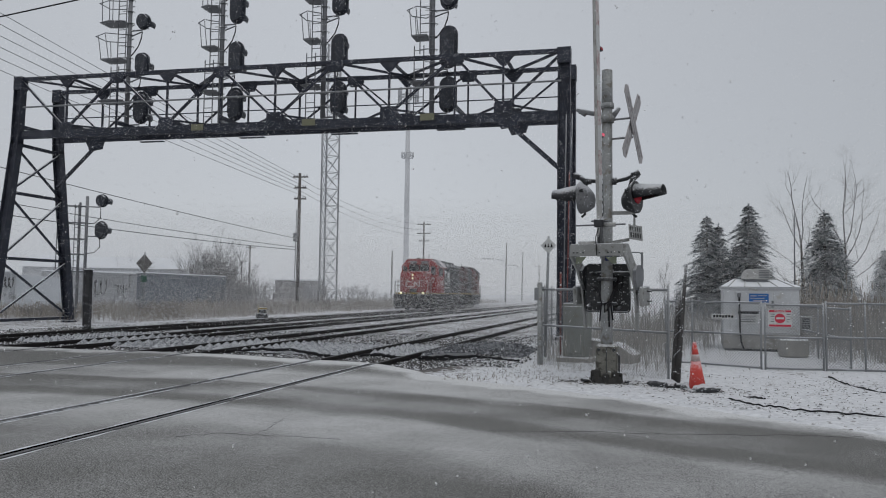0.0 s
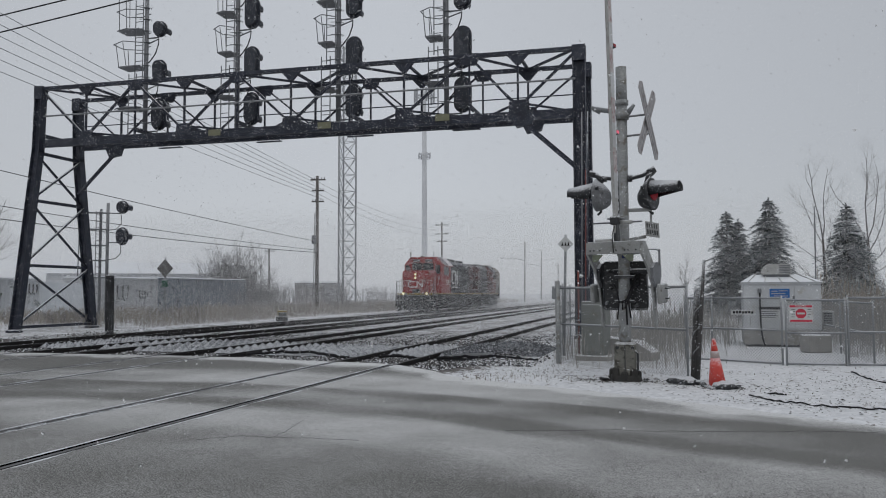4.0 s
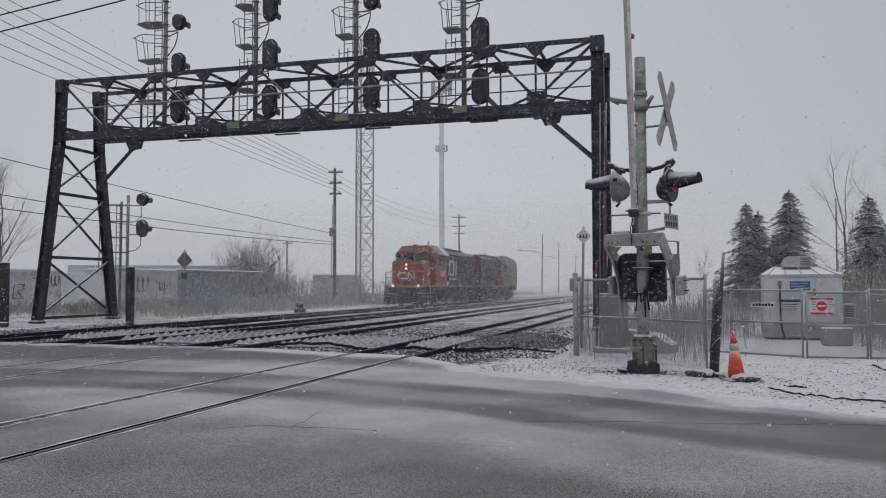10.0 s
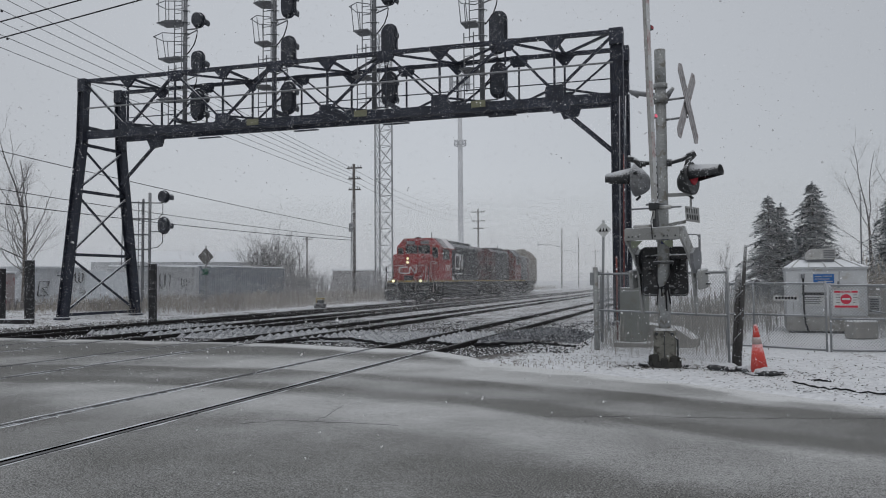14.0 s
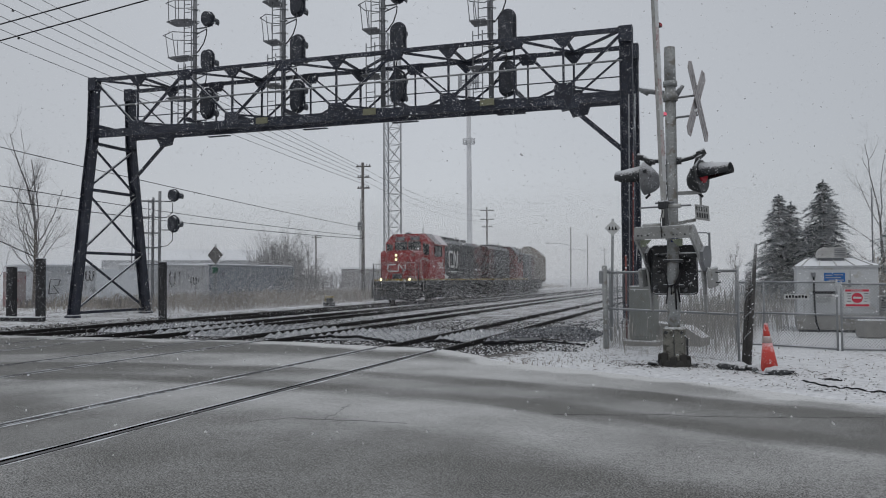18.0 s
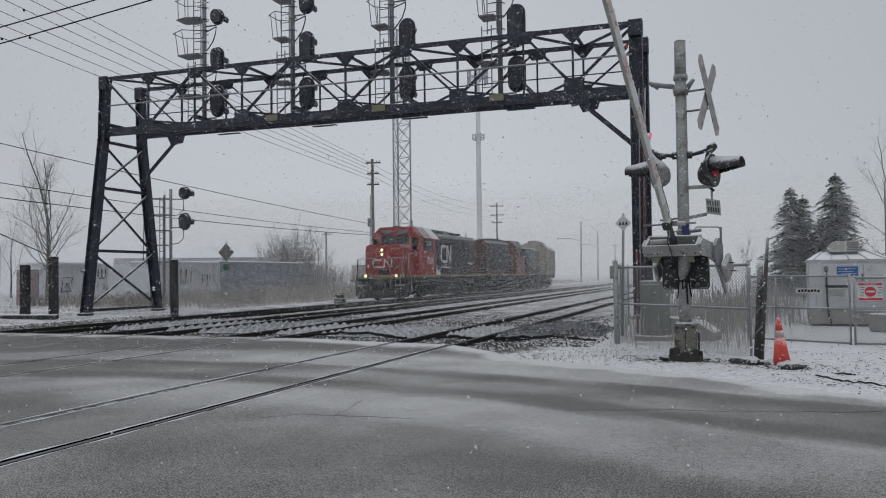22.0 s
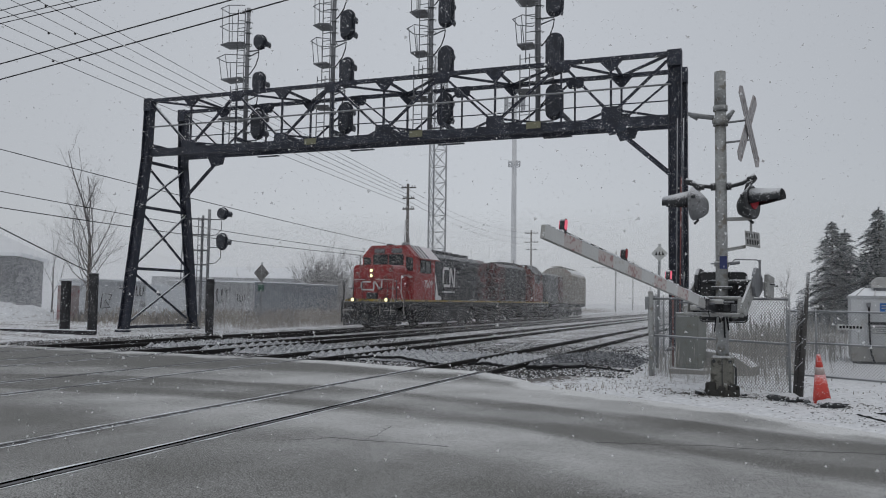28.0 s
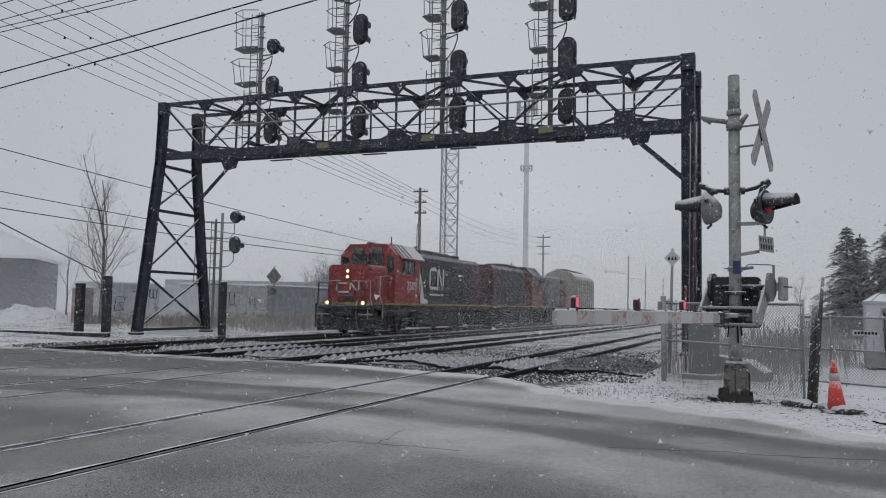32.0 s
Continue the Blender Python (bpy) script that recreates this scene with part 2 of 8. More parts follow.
def tube(bm, a, b, r, r2=None, seg=10, caps=True, mi=0):
    a, b, x, y = frame_of(a, b)
    r2 = r if r2 is None else r2
    rings = []
    for p, q in ((a, r), (b, r2)):
        rings.append([bm.verts.new(p + (x * math.cos(i * math.tau / seg) + y * math.sin(i * math.tau / seg)) * q) for i in range(seg)])
    for i in range(seg):
        f = bm.faces.new((rings[0][i], rings[0][(i + 1) % seg], rings[1][(i + 1) % seg], rings[1][i]))
        f.smooth = True
        f.material_index = mi
    if caps:
        bm.faces.new(rings[0][::-1]).material_index = mi
        bm.faces.new(rings[1]).material_index = mi
    return bm


def pipe(bm, pts, r, seg=6):
    """One bent pipe through the points."""
    pts = [Vector(p) for p in pts]
    rings = []
    for i, p in enumerate(pts):
        d = (pts[min(i + 1, len(pts) - 1)] - pts[max(i - 1, 0)]).normalized()
        _, _, x, y = frame_of(p, p + d)
        if rings and rings[-1][1].dot(x) < 0:
            x, y = -x, -y
        rings.append(([bm.verts.new(p + (x * math.cos(k * math.tau / seg) + y * math.sin(k * math.tau / seg)) * r) for k in range(seg)], x))
    for (a, _), (b, _) in zip(rings, rings[1:]):
        for k in range(seg):
            bm.faces.new((a[k], a[(k + 1) % seg], b[(k + 1) % seg], b[k])).smooth = True
    bm.faces.new(rings[0][0][::-1])
    bm.faces.new(rings[-1][0])
    return bm


def hooded(bm, o, d, ax, uz, r0, r1, length, lo=-0.2, span=1.4, seg=16, thick=0.012):
    """A lamp hood: part of a tube, open below."""
    o, d, ax, uz = Vector(o), Vector(d), Vector(ax), Vector(uz)
    rows = []
    for i in range(seg + 1):
        t = (lo + span * i / seg) * math.pi
        w = ax * math.cos(t) + uz * math.sin(t)
        rows.append([bm.verts.new(o + w * r0), bm.verts.new(o + d * length + w * r1), bm.verts.new(o + d * length + w * (r1 - thick)), bm.verts.new(o + w * (r0 - thick))])
    for a, b in zip(rows, rows[1:]):
        for k in range(4):
            bm.faces.new((a[k], a[(k + 1) % 4], b[(k + 1) % 4], b[k])).smooth = True
    bm.faces.new(rows[0])
    bm.faces.new(rows[-1][::-1])
    return bm


def plate(bm, outline, thick, origin, ux, uy, mi=0):
    """A flat plate: an outline in the plane of ux and uy, with thickness along their normal."""
    o, ux, uy = Vector(origin), Vector(ux).normalized(), Vector(uy).normalized()
    nz = ux.cross(uy)
    top = [bm.verts.new(o + ux * p[0] + uy * p[1] + nz * (thick / 2)) for p in outline]
    bot = [bm.verts.new(o + ux * p[0] + uy * p[1] - nz * (thick / 2)) for p in outline]
    bm.faces.new(top).material_index = mi
    bm.faces.new(bot[::-1]).material_index = mi
    k = len(outline)
    for i in range(k):
        bm.faces.new((top[i], bot[i], bot[(i + 1) % k], top[(i + 1) % k])).material_index = mi
    return bm


def oval(w, h, seg=10):
    """An upright stadium outline, w wide and h high."""
    r = w / 2
    pts = [(r * math.cos(t), h / 2 - r + r * math.sin(t)) for t in np.linspace(0, math.pi, seg)]
    pts += [(r * math.cos(t), -h / 2 + r + r * math.sin(t)) for t in np.linspace(math.pi, math.tau, seg)]
    return pts


def sag(a, b, drop, k=12):
    a, b = Vector(a), Vector(b)
    return [a.lerp(b, i / k) - Vector((0, 0, 4 * drop * (i / k) * (1 - i / k))) for i in range(k + 1)]


def BM():
    return bmesh.new()
# ---- ground, road and tracks ----
EDGE_X = [-200, -9, -5.2, -4.3, -3.7, -2.2, -0.4, 1.0, 2.4, 12, 60]
EDGE_Y = [15.9, 15.9, 15.0, 14.2, 13.2, 12.35, 11.25, 10.25, 9.1, 1.5, -36]
RAILS = [-5.22, -6.655, -9.94, -11.375, -13.85, -15.285, -17.47, -18.905]
TRACKS = [-5.94, -10.66, -14.57, -18.19]


def edge(x):
    return float(np.interp(x, EDGE_X, EDGE_Y)) + 0.05 * noise.noise((x * 1.7, 3.0, 0)) + 0.12 * noise.noise((x * 0.6, 7.0, 0))


def smooth_edge(x):
    return sum(float(np.interp(x + d, EDGE_X, EDGE_Y)) for d in np.linspace(-4.5, 4.5, 10)) / 10


def ground_height(x, y):
    e = edge(x)
    t = min(max((y - e) / 0.45, 0), 1)
    base = -0.06 + 0.07 * t
    lump = 0.02 * noise.noise((x * 1.3, y * 1.3, 0)) + 0.012 * noise.noise((x * 5, y * 5, 1))
    bed = min(max((x + 20.6) / 0.7, 0), 1) * min(max((-3.6 - x) / 0.8, 0), 1) * t
    out = base * (1 - bed) + bed * (-0.115)
    if x < -22 and y > e:
        out += 0.15 * min((-22 - x) / 6, 1) * t
    return out + lump * (0.4 + 0.6 * t)


def stony(x, y):
    e = edge(x)
    bed = min(max((x + 20.9) / 0.6, 0), 1) * min(max((-2.6 - x) / 1.6, 0), 1)
    weedy = 0.3 * min(max((-20.6 - x) / 0.8, 0), 1) * min(max((x + 42) / 6, 0), 1) + 0.0 * min(max((x + 2.6) / 1.5, 0), 1) * min(max((8 - x) / 4, 0), 1)
    bed *= 1 - 0.55 * min(max((y - 19) / 7, 0), 1)
    bed = max(bed, weedy)
    return bed * min(max((y - e - 0.1) / 0.5, 0), 1)


def axis(dense_lo, dense_hi, step, far):
    mid = list(np.arange(dense_lo, dense_hi + 1e-6, step))
    out, d, p = [], step, dense_hi
    while p < far:
        d *= 1.35
        p += d
        out.append(p)
    low, d, p = [], step, dense_lo
    while p > -far:
        d *= 1.35
        p -= d
        low.append(p)
    return low[::-1] + mid + out


def sheet(name, xs, ys, z, attrs, mat):
    verts = [(x, y, z(x, y)) for y in ys for x in xs]
    nx = len(xs)
    faces = [(j * nx + i, j * nx + i + 1, (j + 1) * nx + i + 1, (j + 1) * nx + i) for j in range(len(ys) - 1) for i in range(nx - 1)]
    me = bpy.data.meshes.new(name)
    me.from_pydata(verts, [], faces)
    for key, fn in attrs.items():
        at = me.attributes.new(key, "FLOAT", "POINT")
        at.data.foreach_set("value", [fn(v[0], v[1]) for v in verts])
    for p in me.polygons:
        p.use_smooth = True
    me.materials.append(mat)
    return new(name, me)


def ground_material():
    m = bpy.data.materials.new("snow_over_ballast")
    m.use_nodes = True
    n, l = m.node_tree.nodes, m.node_tree.links
    b = n["Principled BSDF"]
    pos = n.new("ShaderNodeNewGeometry")
    st = n.new("ShaderNodeAttribute")
    st.attribute_name = "stony"
    cells = n.new("ShaderNodeTexVoronoi")
    cells.inputs["Scale"].default_value = 17
    l.new(pos.outputs["Position"], cells.inputs["Vector"])
    hue = n.new("ShaderNodeValToRGB")
    hue.color_ramp.elements[0].color = (0.022, 0.021, 0.021, 1)
    hue.color_ramp.elements[1].color = (0.2, 0.19, 0.185, 1)
    sepc = n.new("ShaderNodeSeparateColor")
    l.new(cells.outputs["Color"], sepc.inputs[0])
    l.new(sepc.outputs[0], hue.inputs[0])
    big = n.new("ShaderNodeTexNoise")
    big.inputs["Scale"].default_value, big.inputs["Detail"].default_value = 0.9, 6
    l.new(pos.outputs["Position"], big.inputs["Vector"])
    mid = n.new("ShaderNodeTexNoise")
    mid.inputs["Scale"].default_value, mid.inputs["Detail"].default_value = 9, 5
    l.new(pos.outputs["Position"], mid.inputs["Vector"])
    # how much of the snow has blown off: more among the stones
    need = n.new("ShaderNodeMath")
    need.operation = "MULTIPLY_ADD"
    l.new(st.outputs["Fac"], need.inputs[0])
    need.inputs[1].default_value = 0.49
    l.new(mid.outputs[0], need.inputs[2])
    need2 = n.new("ShaderNodeMath")
    need2.operation = "MULTIPLY_ADD"
    l.new(big.outputs[0], need2.inputs[0])
    need2.inputs[1].default_value = 0.6
    l.new(need.outputs[0], need2.inputs[2])
    need3 = n.new("ShaderNodeMath")
    need3.operation = "MULTIPLY_ADD"
    l.new(sepc.outputs[1], need3.inputs[0])
    need3.inputs[1].default_value = 0.3
    l.new(need2.outputs[0], need3.inputs[2])
    bare = n.new("ShaderNodeMapRange")
    bare.inputs[1].default_value, bare.inputs[2].default_value = 1.1, 1.27
    l.new(need3.outputs[0], bare.inputs[0])
    snow = n.new("ShaderNodeValToRGB")
    snow.color_ramp.elements[0].position, snow.color_ramp.elements[1].position = 0.3, 0.7
    snow.color_ramp.elements[0].color = (0.6, 0.61, 0.635, 1)
    snow.color_ramp.elements[1].color = (0.85, 0.86, 0.88, 1)
    l.new(mid.outputs[0], snow.inputs[0])
    # dry stalks and soil that show through away from the stones
    soil = n.new("ShaderNodeMix")
    soil.data_type = "RGBA"
    l.new(st.outputs["Fac"], soil.inputs[0])
    soil.inputs[6].default_value = (0.13, 0.11, 0.095, 1)
    l.new(hue.outputs[0], soil.inputs[7])
    mx = n.new("ShaderNodeMix")
    mx.data_type = "RGBA"
    l.new(bare.outputs[0], mx.inputs[0])
    l.new(snow.outputs[0], mx.inputs[6])
    l.new(soil.outputs[2], mx.inputs[7])
    l.new(mx.outputs[2], b.inputs["Base Color"])
    b.inputs["Roughness"].default_value = 0.85
    bp = n.new("ShaderNodeBump")
    bp.inputs["Strength"].default_value, bp.inputs["Distance"].default_value = 0.6, 0.03
    hs = n.new("ShaderNodeMath")
    hs.operation = "MULTIPLY"
    l.new(cells.outputs["Distance"], hs.inputs[0])
    l.new(st.outputs["Fac"], hs.inputs[1])
    hm = n.new("ShaderNodeMath")
    hm.operation = "SUBTRACT"
    l.new(mid.outputs[0], hm.inputs[0])
    l.new(hs.outputs[0], hm.inputs[1])
    l.new(hm.outputs[0], bp.inputs["Height"])
    l.new(bp.outputs[0], b.inputs["Normal"])
    return m


def road_material():
    m = bpy.data.materials.new("asphalt_with_snow_film")
    m.use_nodes = True
    n, l = m.node_tree.nodes, m.node_tree.links
    b = n["Principled BSDF"]
    pos = n.new("ShaderNodeNewGeometry")
    ac = n.new("ShaderNodeAttribute")
    ac.attribute_name = "across"
    al = n.new("ShaderNodeAttribute")
    al.attribute_name = "along"
    uv = n.new("ShaderNodeCombineXYZ")
    l.new(al.outputs["Fac"], uv.inputs[0])
    l.new(ac.outputs["Fac"], uv.inputs[1])
    stretch = n.new("ShaderNodeMapping")
    stretch.inputs["Scale"].default_value = (0.12, 1.1, 1)
    l.new(uv.outputs[0], stretch.inputs[0])
    streak = n.new("ShaderNodeTexNoise")
    streak.inputs["Scale"].default_value, streak.inputs["Detail"].default_value = 1.0, 6
    l.new(stretch.outputs[0], streak.inputs["Vector"])
    warp = n.new("ShaderNodeMath")
    warp.operation = "MULTIPLY_ADD"
    l.new(streak.outputs[0], warp.inputs[0])
    warp.inputs[1].default_value = 0.9
    slant = n.new("ShaderNodeMath")
    slant.operation = "MULTIPLY_ADD"
    l.new(al.outputs["Fac"], slant.inputs[0])
    slant.inputs[1].default_value = 0.36
    l.new(ac.outputs["Fac"], slant.inputs[2])
    shift = n.new("ShaderNodeMath")
    shift.inputs[1].default_value = 0.936
    l.new(slant.outputs[0], shift.inputs[0])
    l.new(shift.outputs[0], warp.inputs[2])
    band = n.new("ShaderNodeValToRGB")
    r = band.color_ramp
    r.elements[0].position, r.elements[0].color = 0.0, (0.04, 0.04, 0.04, 1)
    stops = [(0.03, 0.22), (0.09, 0.62), (0.2, 0.58), (0.22, 0.16), (0.245, 0.11), (0.278, 0.3), (0.325, 0.32), (0.35, 0.09), (0.375, 0.07), (0.41, 0.54), (0.5, 0.47), (0.545, 0.3), (0.6, 0.16)]
    for p, v in stops:
        e = r.elements.new(p)
        e.color = (v, v, v, 1)
    r.elements[len(stops) + 1].position, r.elements[len(stops) + 1].color = 1.0, (0.1, 0.1, 0.1, 1)
    sc = n.new("ShaderNodeMath")
    sc.operation = "MULTIPLY"
    sc.inputs[1].default_value = 1 / 12
    l.new(warp.outputs[0], sc.inputs[0])
    l.new(sc.outputs[0], band.inputs[0])
    blot = n.new("ShaderNodeTexNoise")
    blot.inputs["Scale"].default_value, blot.inputs["Detail"].default_value = 0.8, 8
    l.new(pos.outputs["Position"], blot.inputs["Vector"])
    grit = n.new("ShaderNodeTexNoise")
    grit.inputs["Scale"].default_value, grit.inputs["Detail"].default_value = 75, 6
    grit.inputs["Roughness"].default_value = 0.72
    l.new(pos.outputs["Position"], grit.inputs["Vector"])
    vg = n.new("ShaderNodeAttribute")
    vg.attribute_name = "verge"
    wob = n.new("ShaderNodeMath")
    wob.operation = "MULTIPLY_ADD"
    l.new(blot.outputs[0], wob.inputs[0])
    wob.inputs[1].default_value = -1.4
    l.new(vg.outputs["Fac"], wob.inputs[2])
    slush = n.new("ShaderNodeMapRange")
    slush.inputs[1].default_value, slush.inputs[2].default_value = -0.5, 0.05
    slush.inputs[3].default_value, slush.inputs[4].default_value = 0.9, 0.0
    # the strip of slush is broad by the tracks and narrow along the verge
    narrow = n.new("ShaderNodeMapRange")
    narrow.inputs[1].default_value, narrow.inputs[2].default_value = -6.5, -1.5
    narrow.inputs[3].default_value, narrow.inputs[4].default_value = -0.3, 0.16
    l.new(al.outputs["Fac"], narrow.inputs[0])
    wob2 = n.new("ShaderNodeMath")
    l.new(wob.outputs[0], wob2.inputs[0])
    l.new(narrow.outputs[0], wob2.inputs[1])
    l.new(wob2.outputs[0], slush.inputs[0])
    piled = n.new("ShaderNodeMath")
    piled.operation = "ADD"
    swept = n.new("ShaderNodeMath")
    l.new(band.outputs[0], swept.inputs[0])
    lane = n.new("ShaderNodeMapRange")
    lane.inputs[1].default_value, lane.inputs[2].default_value = -3.5, 1.5
    lane.inputs[3].default_value, lane.inputs[4].default_value = -0.03, -0.24
    l.new(al.outputs["Fac"], lane.inputs[0])
    # traffic beyond the first track has worn the film thinner
    worn = n.new("ShaderNodeMapRange")
    worn.inputs[1].default_value, worn.inputs[2].default_value = -10.5, -6.0
    worn.inputs[3].default_value, worn.inputs[4].default_value = -0.34, 0.0
    l.new(al.outputs["Fac"], worn.inputs[0])
    both = n.new("ShaderNodeMath")
    l.new(lane.outputs[0], both.inputs[0])
    l.new(worn.outputs[0], both.inputs[1])
    l.new(both.outputs[0], swept.inputs[1])
    l.new(swept.outputs[0], piled.inputs[0])
    l.new(slush.outputs[0], piled.inputs[1])
    s1 = n.new("ShaderNodeMath")
    s1.operation = "MULTIPLY_ADD"
    steady = n.new("ShaderNodeMath")
    l.new(blot.outputs[0], steady.inputs[0])
    steady.inputs[1].default_value = -0.17
    l.new(steady.outputs[0], s1.inputs[0])
    s1.inputs[1].default_value = 0.85
    l.new(piled.outputs[0], s1.inputs[2])
    s2 = n.new("ShaderNodeMath")
    s2.operation = "MULTIPLY_ADD"
    l.new(grit.outputs[0], s2.inputs[0])
    s2.inputs[1].default_value = 1.7
    l.new(s1.outputs[0], s2.inputs[2])
    film = n.new("ShaderNodeMapRange")
    film.inputs[1].default_value, film.inputs[2].default_value = 1.54, 2.4
    film.inputs[3].default_value, film.inputs[4].default_value = 0.0, 0.9
    l.new(s2.outputs[0], film.inputs[0])
    tar = n.new("ShaderNodeValToRGB")
    tar.color_ramp.elements[0].color = (0.02, 0.02, 0.02, 1)
    tar.color_ramp.elements[1].color = (0.275, 0.269, 0.251, 1)
    tar.color_ramp.elements[0].position, tar.color_ramp.elements[1].position = 0.45, 0.56
    l.new(grit.outputs[0], tar.inputs[0])
    mx = n.new("ShaderNodeMix")
    mx.data_type = "RGBA"
    l.new(film.outputs[0], mx.inputs[0])
    l.new(tar.outputs[0], mx.inputs[6])
    mx.inputs[7].default_value = (0.74, 0.744, 0.745, 1)
    # open pits between the stones, their dark scaled into the base colour
    pit = n.new("ShaderNodeTexVoronoi")
    pit.inputs["Scale"].default_value = 58
    long = n.new("ShaderNodeMapping")
    long.inputs["Scale"].default_value = (0.6, 1.0, 1.0)
    l.new(pos.outputs["Position"], long.inputs[0])
    l.new(long.outputs[0], pit.inputs["Vector"])
    pick = n.new("ShaderNodeSeparateColor")
    l.new(pit.outputs["Color"], pick.inputs[0])
    depth = n.new("ShaderNodeMath")
    depth.operation = "MULTIPLY_ADD"
    l.new(pick.outputs[0], depth.inputs[0])
    depth.inputs[1].default_value = 0.9
    l.new(pit.outputs["Distance"], depth.inputs[2])
    open_pit = n.new("ShaderNodeMapRange")
    open_pit.inputs[1].default_value, open_pit.inputs[2].default_value = 0.3, 0.5
    open_pit.inputs[3].default_value, open_pit.inputs[4].default_value = 0.38, 1.0
    l.new(depth.outputs[0], open_pit.inputs[0])
    pitted = n.new("ShaderNodeVectorMath")
    pitted.operation = "SCALE"
    l.new(mx.outputs[2], pitted.inputs[0])
    l.new(open_pit.outputs[0], pitted.inputs["Scale"])
    l.new(pitted.outputs[0], b.inputs["Base Color"])
    pat = n.new("ShaderNodeTexNoise")
    pat.inputs["Scale"].default_value, pat.inputs["Detail"].default_value = 18, 10
    pat.inputs["Roughness"].default_value = 0.7
    l.new(pos.outputs["Position"], pat.inputs["Vector"])
    spk = n.new("ShaderNodeMath")
    spk.operation = "MULTIPLY_ADD"
    l.new(pat.outputs[0], spk.inputs[0])
    spk.inputs[1].default_value = 0.9
    l.new(s1.outputs[0], spk.inputs[2])
    l.new(spk.outputs[0], s2.inputs[2])
    wet = n.new("ShaderNodeMapRange")
    wet.inputs[3].default_value, wet.inputs[4].default_value = 0.58, 0.92
    l.new(film.outputs[0], wet.inputs[0])
    l.new(wet.outputs[0], b.inputs["Roughness"])
    b.inputs["Specular IOR Level"].default_value = 0.3
    bp = n.new("ShaderNodeBump")
    bp.inputs["Strength"].default_value, bp.inputs["Distance"].default_value = 0.5, 0.004
    l.new(grit.outputs[0], bp.inputs["Height"])
    l.new(bp.outputs[0], b.inputs["Normal"])
    return m


M_GROUND, M_ROAD = ground_material(), road_material()
ground = sheet("ground", axis(-34, 8, 0.3, 900), axis(8, 48, 0.3, 900), ground_height, {"stony": stony}, M_GROUND)
tagged(ground, "snow-covered flat ground with dark ballast among the tracks", "ground", kind="structure")


def build_road():
    xs = [-90, -60, -45, -35, -28] + list(np.arange(-24, 8.01, 0.25)) + [9, 10.5, 12, 15, 20, 30]
    vs = [-0.35, 0, 0.25, 0.5, 1, 1.5, 2, 2.5, 3, 3.5, 4, 4.5, 5, 6, 7, 8, 9, 10, 11, 12, 14, 16, 19, 24, 40]
    verts, across, along, verge = [], [], [], []
    for v in vs:
        for x in xs:
            verts.append((x, edge(x) - v, 0.0 if v > -0.1 else -0.05))
            across.append(smooth_edge(x) - (edge(x) - v))
            verge.append(v)
            along.append(x)
    nx = len(xs)
    faces = [(j * nx + i, j * nx + i + 1, (j + 1) * nx + i + 1, (j + 1) * nx + i)[::-1] for j in range(len(vs) - 1) for i in range(nx - 1)]
    me = bpy.data.meshes.new("road")
    me.from_pydata(verts, [], faces)
    for key, val in (("across", across), ("along", along), ("verge", verge)):
        me.attributes.new(key, "FLOAT", "POINT").data.foreach_set("value", val)
    me.materials.append(M_ROAD)
    return tagged(new("road", me), "grey asphalt road with a thin film of blown snow", "road", kind="structure")


build_road()


RAIL_PROFILE = [(-0.065, -0.16), (0.065, -0.16), (0.065, -0.145), (0.012, -0.13), (0.012, -0.045), (0.036, -0.035), (0.036, 0.0), (0.028, 0.006), (-0.028, 0.006), (-0.036, 0.0), (-0.036, -0.035), (-0.012, -0.045), (-0.012, -0.13), (-0.065, -0.145)]


def bend(y):
    """How far the farthest track has swung aside beyond its straight."""
    return -0.0045 * max(y - 70.0, 0.0) ** 2 if y < 150 else -28.8 - 0.72 * (y - 150)


def rail_mesh(bm, x, y0, y1, curved=False):
    ys = [y0, y1] if not curved else [y0] + list(np.arange(70, 150, 4.0)) + [150, 230]
    rings = [[bm.verts.new((x + px + (bend(y) if curved else 0.0), y, pz + 0.004)) for px, pz in RAIL_PROFILE] for y in ys]
    k = len(RAIL_PROFILE)
    for a, b in zip(rings, rings[1:]):
        for i in range(k):
            f = bm.faces.new((a[i], a[(i + 1) % k], b[(i + 1) % k], b[i]))
            f.material_index = 1 if i in (7,) else 0
    bm.faces.new(rings[0])
    bm.faces.new(rings[-1][::-1])
    return bm


